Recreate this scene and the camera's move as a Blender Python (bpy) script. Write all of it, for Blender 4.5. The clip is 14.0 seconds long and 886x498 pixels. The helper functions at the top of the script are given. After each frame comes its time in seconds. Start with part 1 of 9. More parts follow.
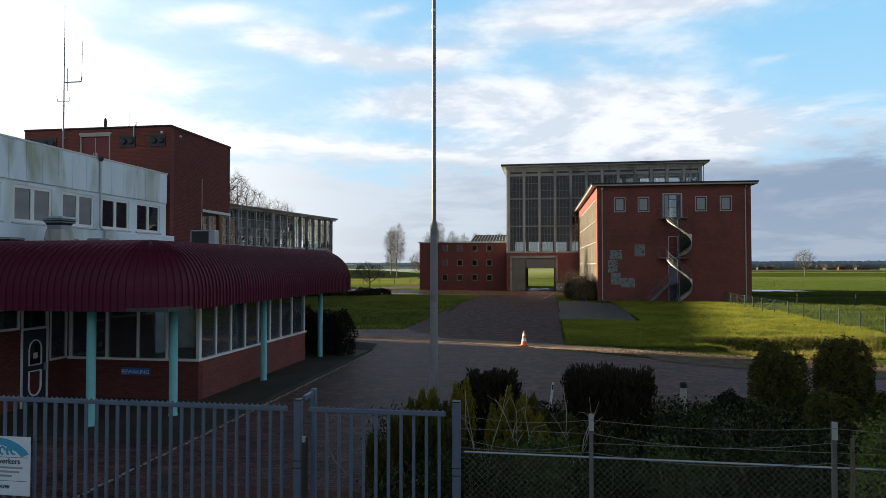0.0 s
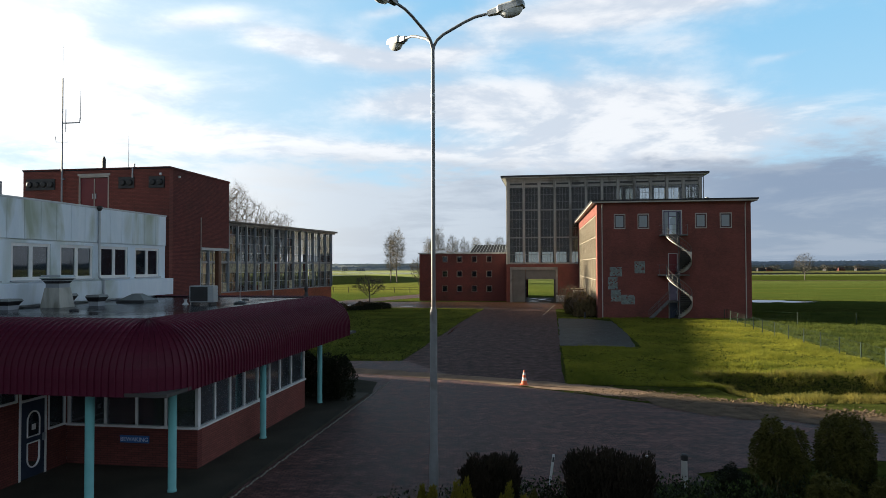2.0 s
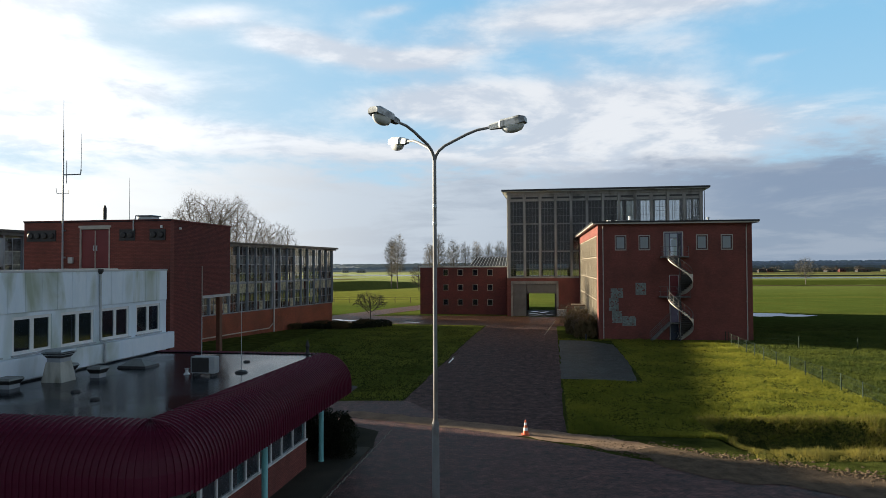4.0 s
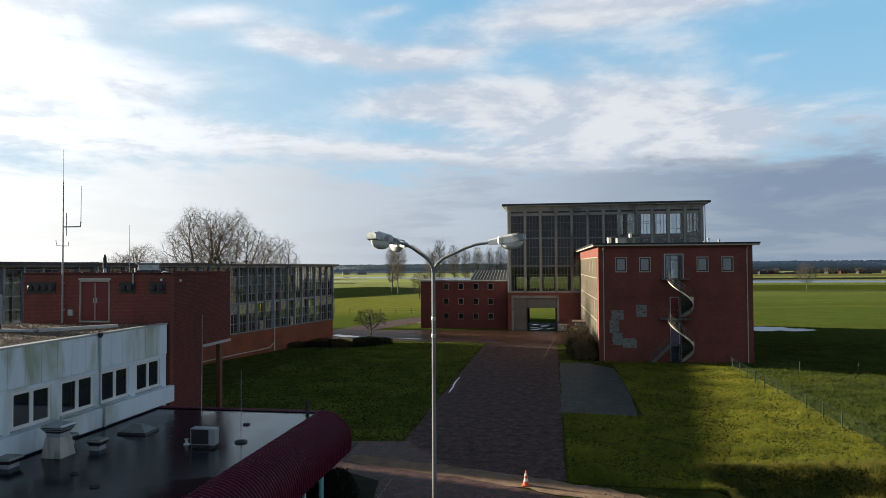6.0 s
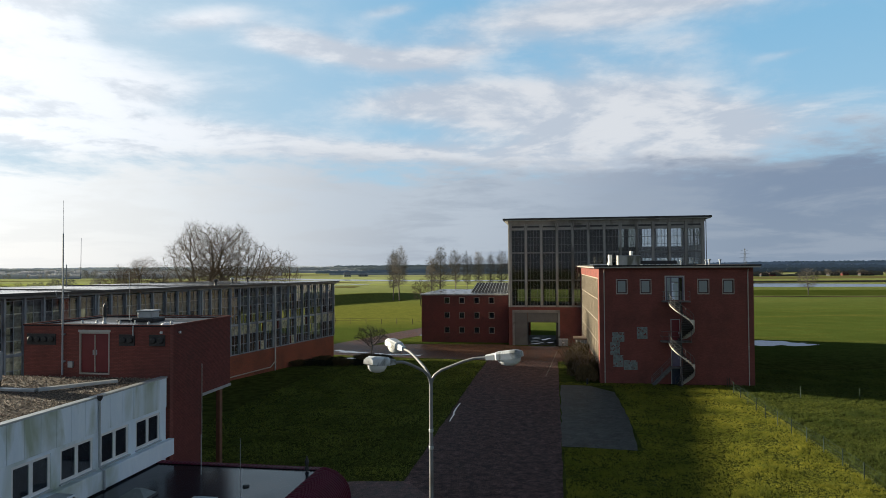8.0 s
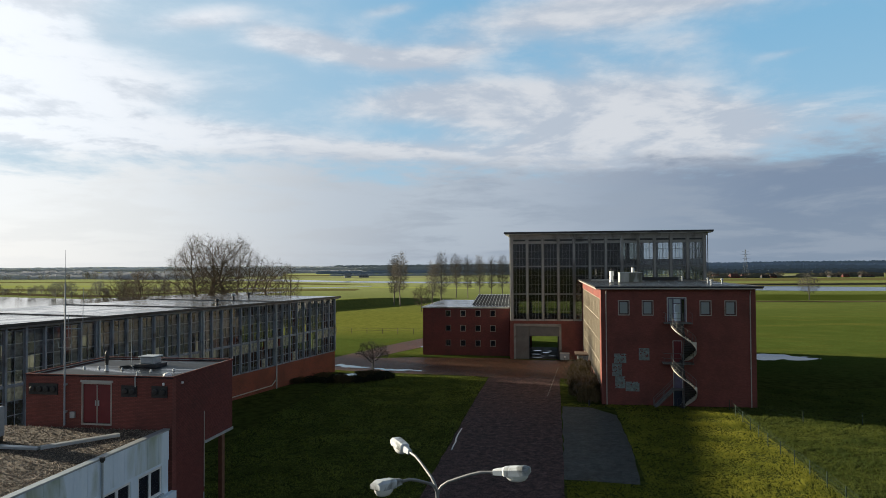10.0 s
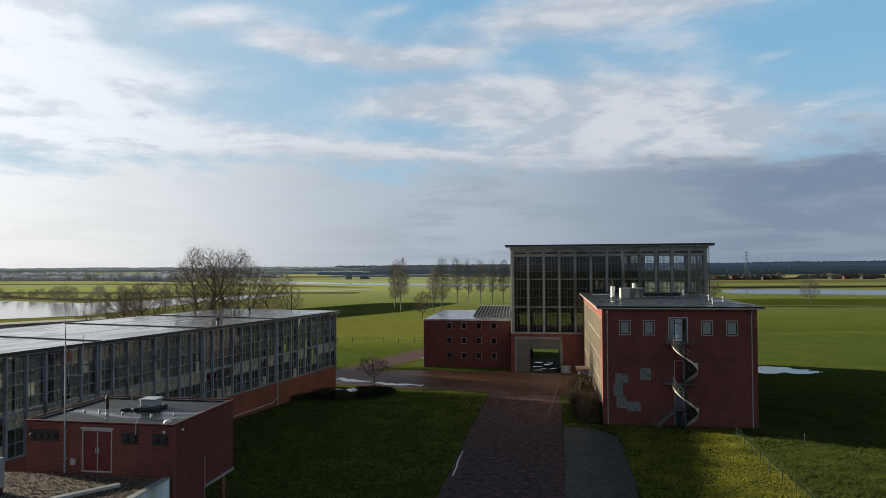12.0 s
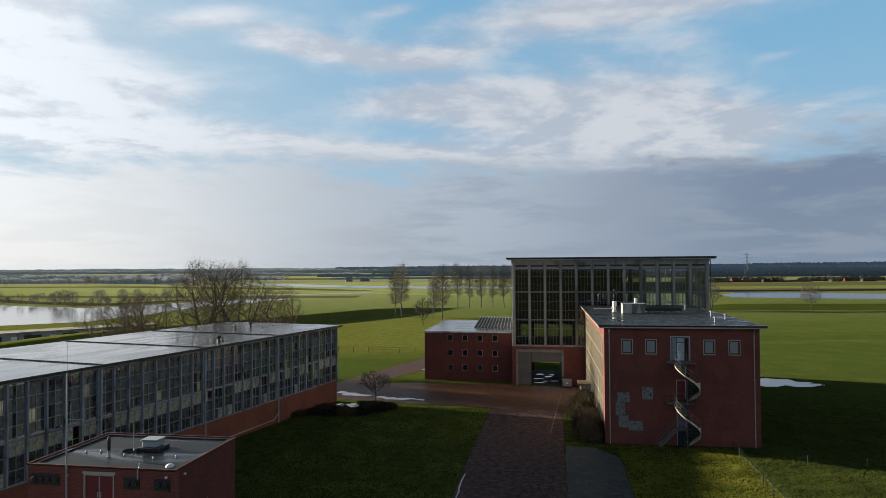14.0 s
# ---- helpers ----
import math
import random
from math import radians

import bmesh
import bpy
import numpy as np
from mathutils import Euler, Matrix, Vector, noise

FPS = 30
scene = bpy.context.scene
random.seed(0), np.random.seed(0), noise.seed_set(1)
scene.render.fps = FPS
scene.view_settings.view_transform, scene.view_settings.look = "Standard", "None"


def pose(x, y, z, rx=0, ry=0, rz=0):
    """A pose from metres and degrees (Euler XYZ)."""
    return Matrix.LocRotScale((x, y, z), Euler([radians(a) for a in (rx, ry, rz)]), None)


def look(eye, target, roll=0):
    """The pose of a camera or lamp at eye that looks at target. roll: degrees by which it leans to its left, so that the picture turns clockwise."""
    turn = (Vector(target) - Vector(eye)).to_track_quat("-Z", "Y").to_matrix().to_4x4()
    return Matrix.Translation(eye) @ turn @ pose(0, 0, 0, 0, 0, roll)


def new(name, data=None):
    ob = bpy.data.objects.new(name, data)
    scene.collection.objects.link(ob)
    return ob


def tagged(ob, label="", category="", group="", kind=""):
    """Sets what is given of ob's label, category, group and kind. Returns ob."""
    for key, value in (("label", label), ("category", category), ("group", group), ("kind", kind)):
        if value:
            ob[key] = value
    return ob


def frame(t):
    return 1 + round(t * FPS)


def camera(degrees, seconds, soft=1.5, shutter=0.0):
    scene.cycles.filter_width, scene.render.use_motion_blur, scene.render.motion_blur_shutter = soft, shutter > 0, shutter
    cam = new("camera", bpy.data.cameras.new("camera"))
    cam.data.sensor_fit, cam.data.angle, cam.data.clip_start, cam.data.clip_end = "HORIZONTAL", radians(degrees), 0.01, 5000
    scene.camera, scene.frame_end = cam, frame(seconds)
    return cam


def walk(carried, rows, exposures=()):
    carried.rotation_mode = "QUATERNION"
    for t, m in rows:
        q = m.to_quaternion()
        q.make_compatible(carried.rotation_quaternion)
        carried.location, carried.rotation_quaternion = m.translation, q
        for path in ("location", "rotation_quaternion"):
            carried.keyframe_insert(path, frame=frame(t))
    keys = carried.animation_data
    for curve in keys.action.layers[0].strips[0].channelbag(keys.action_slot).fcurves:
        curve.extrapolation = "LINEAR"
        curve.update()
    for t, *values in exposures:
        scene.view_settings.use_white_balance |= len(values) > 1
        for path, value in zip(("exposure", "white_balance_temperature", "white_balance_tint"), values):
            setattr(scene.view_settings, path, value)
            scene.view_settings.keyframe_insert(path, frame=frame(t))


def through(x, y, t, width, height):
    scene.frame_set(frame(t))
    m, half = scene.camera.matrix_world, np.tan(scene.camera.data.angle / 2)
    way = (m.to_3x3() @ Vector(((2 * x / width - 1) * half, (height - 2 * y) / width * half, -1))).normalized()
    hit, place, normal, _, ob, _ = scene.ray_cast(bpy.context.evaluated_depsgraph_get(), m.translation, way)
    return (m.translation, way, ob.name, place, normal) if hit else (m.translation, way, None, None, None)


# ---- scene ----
FOV = 67.0
cam = camera(FOV, 14.0, soft=0.6)
# seconds, x, y, z, yaw, pitch, roll
ROWS = [
    (0, 0.000, 0.000, 4.000, -0.000, 1.380, 0.018),
    (0.5, -0.007, 0.035, 4.384, -0.019, 1.406, 0.065),
    (1, -0.003, 0.047, 4.832, -0.026, 1.422, 0.107),
    (1.5, 0.006, 0.038, 5.317, -0.020, 1.416, 0.145),
    (2, 0.011, 0.021, 5.914, -0.010, 1.410, 0.171),
    (2.5, -0.001, 0.009, 6.502, 0.007, 1.395, 0.193),
    (3, -0.011, 0.010, 7.147, 0.024, 1.383, 0.216),
    (5.5, 0.020, -0.031, 10.237, 0.078, 1.360, 0.305),
    (6, 0.041, -0.036, 10.891, 0.107, 1.361, 0.320),
    (6.5, 0.065, -0.055, 11.565, 0.134, 1.336, 0.335),
    (7, 0.092, -0.080, 12.179, 0.155, 1.355, 0.355),
    (7.5, 0.129, -0.097, 12.760, 0.191, 1.365, 0.364),
    (8, 0.145, -0.089, 13.367, 0.225, 1.360, 0.362),
    (10.5, 0.007, -0.013, 16.422, 0.278, 1.281, 0.318),
    (11, 0.010, -0.007, 17.006, 0.304, 1.276, 0.319),
    (11.5, 0.017, 0.003, 17.521, 0.318, 1.270, 0.332),
    (12, 0.016, 0.027, 18.048, 0.330, 1.273, 0.344),
    (12.5, 0.007, 0.059, 18.570, 0.358, 1.265, 0.340),
    (13, -0.026, 0.082, 19.085, 0.373, 1.274, 0.332),
    (13.5, -0.080, 0.111, 19.555, 0.375, 1.287, 0.353),
    (14, -0.129, 0.143, 20.071, 0.346, 1.338, 0.371),
]
EXPOSURE = [(0.0, 1.74, 6350, 10), (3.0, 1.58, 6300, 10), (6.5, 1.38, 6250, 10), (10.5, 1.20, 6200, 10), (14.0, 1.14, 6150, 10)]
walk(cam, [(t, pose(x, y, z, 90 + pitch, roll, yaw)) for t, x, y, z, yaw, pitch, roll in ROWS], EXPOSURE)

# ---- light: low winter sun from the north-west behind thin cloud ----
SUN_AZ = Vector((-0.9205, 0.3907, 0)).normalized()
SUN_EL = radians(12.2)


def build_sky():
    w = bpy.data.worlds.new("sky")
    scene.world = w
    w.use_nodes = True
    nt = w.node_tree
    nt.nodes.clear()
    N, K = nt.nodes.new, nt.links.new

    def math_(op, a, b=None, c=None, clamp=False):
        n = N("ShaderNodeMath")
        n.operation, n.use_clamp = op, clamp
        for i, v in enumerate((a, b, c)):
            if v is None:
                continue
            if isinstance(v, (int, float)):
                n.inputs[i].default_value = v
            else:
                K(v, n.inputs[i])
        return n.outputs[0]

    def ramp(x, lo, hi, a=0.0, b=1.0):
        n = N("ShaderNodeMapRange")
        n.interpolation_type = "SMOOTHSTEP"
        K(x, n.inputs[0])
        for i, v in zip((1, 2, 3, 4), (lo, hi, a, b)):
            n.inputs[i].default_value = v
        return n.outputs[0]

    def mix(f, a, b, blend="MIX"):
        n = N("ShaderNodeMix")
        n.data_type, n.blend_type = "RGBA", blend
        n.clamp_factor = True
        for sock, v in ((n.inputs[0], f), (n.inputs[6], a), (n.inputs[7], b)):
            if isinstance(v, (int, float)):
                sock.default_value = v
            elif isinstance(v, tuple):
                sock.default_value = (*v, 1)
            else:
                K(v, sock)
        return n.outputs[2]

    sky = N("ShaderNodeTexSky")
    sky.sky_type, sky.sun_disc = "NISHITA", False
    sky.sun_elevation = SUN_EL
    sky.sun_rotation = math.atan2(SUN_AZ.x, SUN_AZ.y)
    sky.altitude, sky.dust_density, sky.ozone_density = 0, 1.2, 1.5
    geo = N("ShaderNodeTexCoord")
    sep = N("ShaderNodeSeparateXYZ")
    K(geo.outputs["Generated"], sep.inputs[0])
    X, Y, Z = sep.outputs
    az = math_("ARCTAN2", X, Y)
    el = math_("ARCSINE", Z)
    # the cloud layer lies flat overhead: its pattern crowds together towards the horizon
    up = math_("ADD", math_("MAXIMUM", Z, 0.0), 0.13)
    com = N("ShaderNodeCombineXYZ")
    K(math_("DIVIDE", X, up), com.inputs[0])
    K(math_("MULTIPLY", math_("DIVIDE", Y, up), 1.0), com.inputs[1])

    def cloud_noise(scale, detail, rough, shift=(0, 0, 0), warp=0.0):
        mp = N("ShaderNodeMapping")
        mp.inputs["Location"].default_value = shift
        K(com.outputs[0], mp.inputs[0])
        n = N("ShaderNodeTexNoise")
        n.inputs["Scale"].default_value, n.inputs["Detail"].default_value, n.inputs["Roughness"].default_value = scale, detail, rough
        n.inputs["Distortion"].default_value = warp
        K(mp.outputs[0], n.inputs["Vector"])
        return n.outputs[0]

    big = cloud_noise(1.5, 10, 0.58, (3.1, 1.7, 0), 0.35)
    lit = cloud_noise(1.5, 10, 0.58, (3.1 + 0.10, 1.7 - 0.06, 0), 0.35)
    fine = cloud_noise(6.0, 9, 0.62, (0.4, 2.2, 0), 0.2)
    dens = None
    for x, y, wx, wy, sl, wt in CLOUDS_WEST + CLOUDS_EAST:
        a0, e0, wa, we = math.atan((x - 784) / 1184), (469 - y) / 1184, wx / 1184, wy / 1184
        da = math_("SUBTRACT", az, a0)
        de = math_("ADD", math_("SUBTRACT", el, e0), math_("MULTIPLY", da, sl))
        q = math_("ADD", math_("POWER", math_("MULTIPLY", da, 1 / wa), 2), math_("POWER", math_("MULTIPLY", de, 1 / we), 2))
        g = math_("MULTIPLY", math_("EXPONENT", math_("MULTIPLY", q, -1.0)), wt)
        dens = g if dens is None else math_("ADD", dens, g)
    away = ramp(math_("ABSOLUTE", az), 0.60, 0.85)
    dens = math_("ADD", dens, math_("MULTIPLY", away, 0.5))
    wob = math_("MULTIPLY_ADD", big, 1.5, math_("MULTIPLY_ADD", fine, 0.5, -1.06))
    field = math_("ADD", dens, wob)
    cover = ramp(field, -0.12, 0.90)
    relief = math_("MULTIPLY", math_("SUBTRACT", big, lit), 5.0)
    dot = N("ShaderNodeVectorMath")
    dot.operation = "DOT_PRODUCT"
    K(geo.outputs["Generated"], dot.inputs[0])
    dot.inputs[1].default_value = SUN_AZ * math.cos(SUN_EL) + Vector((0, 0, math.sin(SUN_EL)))
    near = math_("MAXIMUM", dot.outputs["Value"], 0.0)
    # clear blue, paler low down and towards the sun
    blue = mix(ramp(el, 0.05, 0.40), SKY["blue_low"], SKY["blue_high"])
    clear = mix(ramp(near, 0.35, 0.92), blue, SKY["haze"])
    # cloud: lit from the left, greyer bellies
    tone = math_("ADD", math_("MULTIPLY_ADD", fine, 1.2, -0.24), math_("ADD", relief, ramp(field, 0.5, 1.5, 0.0, 0.16)))
    cloud = mix(ramp(tone, 0.0, 0.9), SKY["cloud_shade"], SKY["cloud_lit"])
    cloud = mix(ramp(near, 0.45, 0.90), cloud, mix(ramp(tone, -0.2, 0.55), SKY["sunny_shade"], SKY["sunny_lit"]))
    col = mix(cover, clear, cloud)
    # low grey deck, its upper rim ragged, brighter towards the sun
    rim = math_("MULTIPLY_ADD", big, -0.13, math_("MULTIPLY_ADD", fine, -0.05, 0.09))
    deck = ramp(math_("ADD", el, rim), SKY["deck_low"], SKY["deck_high"], 1.0, 0.0)
    streak = cloud_noise(1.1, 9, 0.6, (7.3, 0.2, 0), 0.3)
    lowc = mix(ramp(az, -0.62, -0.05), SKY["low_sun"], SKY["low_mid"])
    lowc = mix(ramp(az, -0.05, 0.50), lowc, SKY["low_far"])
    edge = mix(ramp(az, -0.60, -0.02), SKY["edge_sun"], SKY["low_edge"])
    edge = mix(ramp(az, 0.0, 0.45), edge, SKY["edge_far"])
    lowc = mix(ramp(el, 0.005, 0.10, 0.75, 0.0), lowc, edge)
    lowc = mix(math_("MULTIPLY", ramp(streak, 0.44, 0.62), 0.7), lowc, mix(ramp(near, 0.3, 0.9), SKY["streak_far"], SKY["streak_sun"]))
    col = mix(math_("MULTIPLY", deck, SKY["deck"]), col, lowc)
    # glare round the sun behind thin cloud
    col = mix(math_("POWER", near, SKY["halo_power"]), col, SKY["halo_col"], "ADD")
    # unseen sky: brighter east and south banks added to light the walls, dull zenith
    back = mix(ramp(fine, 0.3, 0.7), SKY["back_dark"], SKY["back_light"])
    col = mix(math_("MULTIPLY", ramp(az, 0.60, 0.95), ramp(el, 0.44, 0.24)), col, back)
    south = math_("MULTIPLY", ramp(math_("MULTIPLY", Y, -1.0), -0.05, 0.35), ramp(el, 0.44, 0.24))
    col = mix(south, col, mix(ramp(fine, 0.3, 0.7), SKY["south_dark"], SKY["south_light"]))
    col = mix(ramp(el, 0.42, 0.75), col, SKY["zenith"])
    # the physical sky tones the light from all round
    phys = mix(0.94, mix(1.0, sky.outputs[0], (0.1, 0.1, 0.1), "MULTIPLY"), col)
    bg = N("ShaderNodeBackground")
    K(phys, bg.inputs[0])
    bg.inputs[1].default_value = SKY["strength"]
    out = N("ShaderNodeOutputWorld")
    K(bg.outputs[0], out.inputs[0])


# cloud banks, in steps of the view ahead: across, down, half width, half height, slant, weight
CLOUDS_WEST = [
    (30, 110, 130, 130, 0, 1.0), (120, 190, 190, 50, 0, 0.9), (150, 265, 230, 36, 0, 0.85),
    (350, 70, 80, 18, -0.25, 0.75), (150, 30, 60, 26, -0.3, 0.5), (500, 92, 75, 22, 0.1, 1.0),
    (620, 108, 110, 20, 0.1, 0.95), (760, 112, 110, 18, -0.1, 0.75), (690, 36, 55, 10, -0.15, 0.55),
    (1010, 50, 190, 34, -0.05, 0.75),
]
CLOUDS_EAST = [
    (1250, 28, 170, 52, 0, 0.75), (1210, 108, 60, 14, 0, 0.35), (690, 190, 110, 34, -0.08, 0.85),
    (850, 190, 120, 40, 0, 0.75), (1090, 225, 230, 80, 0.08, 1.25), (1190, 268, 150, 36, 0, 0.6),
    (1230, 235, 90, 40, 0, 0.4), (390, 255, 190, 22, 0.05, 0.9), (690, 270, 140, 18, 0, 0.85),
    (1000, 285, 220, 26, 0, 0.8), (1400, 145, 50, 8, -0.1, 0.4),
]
SKY = dict(strength=0.33, halo_power=9.0, halo_col=(0.30, 0.31, 0.31), deck=0.95, deck_low=0.118, deck_high=0.168,
           blue_low=(0.49, 0.75, 0.93), blue_high=(0.29, 0.61, 0.88), haze=(0.70, 0.86, 0.96),
           cloud_shade=(0.67, 0.735, 0.82), cloud_lit=(0.93, 0.945, 0.965), sunny_shade=(0.96, 1.0, 1.04), sunny_lit=(1.27, 1.29, 1.30),
           low_sun=(1.24, 1.23, 1.19), low_mid=(0.65, 0.71, 0.78), low_far=(0.265, 0.335, 0.46), low_edge=(0.58, 0.64, 0.71), edge_sun=(1.24, 1.20, 1.12), edge_far=(0.33, 0.40, 0.50),
           streak_far=(0.42, 0.48, 0.57), streak_sun=(1.16, 1.14, 1.09),
           back_dark=(0.45, 0.51, 0.60), back_light=(0.76, 0.83, 0.92), south_dark=(0.27, 0.31, 0.37), south_light=(0.51, 0.55, 0.62),
           zenith=(0.022, 0.036, 0.062))
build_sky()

sun = new("sun", bpy.data.lights.new("sun", "SUN"))
sun.data.energy, sun.data.angle, sun.data.color = 5.0, radians(1.0), (1.0, 0.86, 0.62)
sun.matrix_world = look((0, 0, 60), Vector((0, 0, 60)) - (SUN_AZ * math.cos(SUN_EL) + Vector((0, 0, math.sin(SUN_EL)))))


# ---- materials ----
def shade(name, c1, c2, rough=0.8, scale=1.0, fine=12.0, bump=0.2, metal=0.0, stretch=(1, 1, 1), c3=None, spots=0.0, rough2=None, random=0.0, spec=0.5):
    """Two scales of noise between c1 and c2, optional third colour in blotches, fine bump."""
    m = bpy.data.materials.new(name)
    m.use_nodes = True
    nt = m.node_tree
    b = nt.nodes["Principled BSDF"]
    N, K = nt.nodes.new, nt.links.new
    tc = N("ShaderNodeTexCoord")
    mp = N("ShaderNodeMapping")
    mp.inputs["Scale"].default_value = stretch
    K(tc.outputs["Object"], mp.inputs[0])
    a = N("ShaderNodeTexNoise")
    a.inputs["Scale"].default_value, a.inputs["Detail"].default_value = scale, 6
    f = N("ShaderNodeTexNoise")
    f.inputs["Scale"].default_value, f.inputs["Detail"].default_value, f.inputs["Roughness"].default_value = fine, 7, 0.7
    K(mp.outputs[0], a.inputs["Vector"])
    K(mp.outputs[0], f.inputs["Vector"])
    av = N("ShaderNodeMath")
    av.operation = "MULTIPLY_ADD"
    K(a.outputs[0], av.inputs[0])
    av.inputs[1].default_value = 0.6
    sc = N("ShaderNodeMath")
    sc.operation = "MULTIPLY"
    K(f.outputs[0], sc.inputs[0])
    sc.inputs[1].default_value = 0.4
    K(sc.outputs[0], av.inputs[2])
    r = N("ShaderNodeMapRange")
    r.inputs[1].default_value, r.inputs[2].default_value = 0.33, 0.67
    K(av.outputs[0], r.inputs[0])
    fac = r.outputs[0]
    if random:
        oi = N("ShaderNodeObjectInfo")
        ad = N("ShaderNodeMath")
        ad.operation = "MULTIPLY_ADD"
        K(oi.outputs["Random"], ad.inputs[0])
        ad.inputs[1].default_value = random
        K(fac, ad.inputs[2])
        fac = ad.outputs[0]
    mx = N("ShaderNodeMix")
    mx.data_type = "RGBA"
    K(fac, mx.inputs[0])
    mx.inputs[6].default_value, mx.inputs[7].default_value = (*c1, 1), (*c2, 1)
    col = mx.outputs[2]
    if c3:
        sp = N("ShaderNodeTexNoise")
        sp.inputs["Scale"].default_value, sp.inputs["Detail"].default_value = scale * 0.45, 8
        sp.inputs["Distortion"].default_value = 0.8
        K(mp.outputs[0], sp.inputs["Vector"])
        sr = N("ShaderNodeMapRange")
        sr.inputs[1].default_value, sr.inputs[2].default_value = 0.56 - spots * 0.2, 0.72 - spots * 0.2
        K(sp.outputs[0], sr.inputs[0])
        m2 = N("ShaderNodeMix")
        m2.data_type = "RGBA"
        K(sr.outputs[0], m2.inputs[0])
        K(col, m2.inputs[6])
        m2.inputs[7].default_value = (*c3, 1)
        col = m2.outputs[2]
        if rough2 is not None:
            rr = N("ShaderNodeMapRange")
            rr.inputs[3].default_value, rr.inputs[4].default_value = rough, rough2
            K(sr.outputs[0], rr.inputs[0])
            K(rr.outputs[0], b.inputs["Roughness"])
    K(col, b.inputs["Base Color"])
    if rough2 is None or not c3:
        b.inputs["Roughness"].default_value = rough
    b.inputs["Metallic"].default_value = metal
    b.inputs["Specular IOR Level"].default_value = spec
    if bump:
        bp = N("ShaderNodeBump")
        bp.inputs["Strength"].default_value = bump
        bp.inputs["Distance"].default_value = 0.02
        K(f.outputs[0], bp.inputs["Height"])
        K(bp.outputs[0], b.inputs["Normal"])
    return m


def bricks(name, c1, c2, mortar, w=0.22, h=0.065, rough=0.85, axis="x", bump=0.7, gap=0.018, dirt=(0.05, 0.035, 0.03), speck=0.0, spec=0.2):
    """Brick courses on an upright wall along local x or y, or paving ("flat")."""
    m = bpy.data.materials.new(name)
    m.use_nodes = True
    nt = m.node_tree
    b = nt.nodes["Principled BSDF"]
    N, K = nt.nodes.new, nt.links.new
    tc = N("ShaderNodeTexCoord")
    sp = N("ShaderNodeSeparateXYZ")
    K(tc.outputs["Object"], sp.inputs[0])
    cb = N("ShaderNodeCombineXYZ")
    if axis == "flat":
        K(sp.outputs[0], cb.inputs[0]), K(sp.outputs[1], cb.inputs[1])
    else:
        # x + y serves both wall directions of a square building
        ad = N("ShaderNodeMath")
        K(sp.outputs[0], ad.inputs[0]), K(sp.outputs[1], ad.inputs[1])
        K(ad.outputs[0], cb.inputs[0]), K(sp.outputs[2], cb.inputs[1])
    t = N("ShaderNodeTexBrick")
    t.inputs["Color1"].default_value, t.inputs["Color2"].default_value, t.inputs["Mortar"].default_value = (*c1, 1), (*c2, 1), (*mortar, 1)
    t.inputs["Scale"].default_value = 1.0
    t.inputs["Brick Width"].default_value, t.inputs["Row Height"].default_value, t.inputs["Mortar Size"].default_value = w, h, gap / 2
    t.inputs["Mortar Smooth"].default_value = 0.3
    K(cb.outputs[0], t.inputs["Vector"])
    n = N("ShaderNodeTexNoise")
    n.inputs["Scale"].default_value, n.inputs["Detail"].default_value, n.inputs["Roughness"].default_value = 0.35, 9, 0.62
    K(tc.outputs["Object"], n.inputs["Vector"])
    r = N("ShaderNodeMapRange")
    r.inputs[1].default_value, r.inputs[2].default_value, r.inputs[4].default_value = 0.45, 0.75, 0.55
    K(n.outputs[0], r.inputs[0])
    mx = N("ShaderNodeMix")
    mx.data_type = "RGBA"
    K(r.outputs[0], mx.inputs[0]), K(t.outputs["Color"], mx.inputs[6])
    mx.inputs[7].default_value = (*dirt, 1)
    col = mx.outputs[2]
    if speck:
        # sunken, mossy and washed pavers in small clusters
        s1 = N("ShaderNodeTexNoise")
        s1.inputs["Scale"].default_value, s1.inputs["Detail"].default_value, s1.inputs["Roughness"].default_value = 1.6, 9, 0.82
        K(tc.outputs["Object"], s1.inputs["Vector"])
        sr = N("ShaderNodeMapRange")
        sr.inputs[1].default_value, sr.inputs[2].default_value = 0.36, 0.64
        sr.inputs[3].default_value, sr.inputs[4].default_value = 1 - speck, 1 + speck
        K(s1.outputs[0], sr.inputs[0])
        sm = N("ShaderNodeMix")
        sm.data_type, sm.blend_type = "RGBA", "MULTIPLY"
        sm.inputs[0].default_value = 1.0
        K(col, sm.inputs[6]), K(sr.outputs[0], sm.inputs[7])
        col = sm.outputs[2]
        rr = N("ShaderNodeMapRange")
        rr.inputs[1].default_value, rr.inputs[2].default_value = 0.30, 0.60
        rr.inputs[3].default_value, rr.inputs[4].default_value = rough * 0.6, rough
        K(s1.outputs[0], rr.inputs[0])
        # water standing in chipped joints
        s2 = N("ShaderNodeTexNoise")
        s2.inputs["Scale"].default_value, s2.inputs["Detail"].default_value, s2.inputs["Roughness"].default_value = 9.0, 4, 0.7
        K(tc.outputs["Object"], s2.inputs["Vector"])
        fl = N("ShaderNodeMapRange")
        fl.inputs[1].default_value, fl.inputs[2].default_value = 0.635, 0.665
        K(s2.outputs[0], fl.inputs[0])
        fm = N("ShaderNodeMix")
        K(fl.outputs[0], fm.inputs[0]), K(rr.outputs[0], fm.inputs[2])
        fm.inputs[3].default_value = 0.10
        K(fm.outputs[0], b.inputs["Roughness"])
        fs = N("ShaderNodeMapRange")
        fs.inputs[3].default_value, fs.inputs[4].default_value = spec, 0.6
        K(fl.outputs[0], fs.inputs[0])
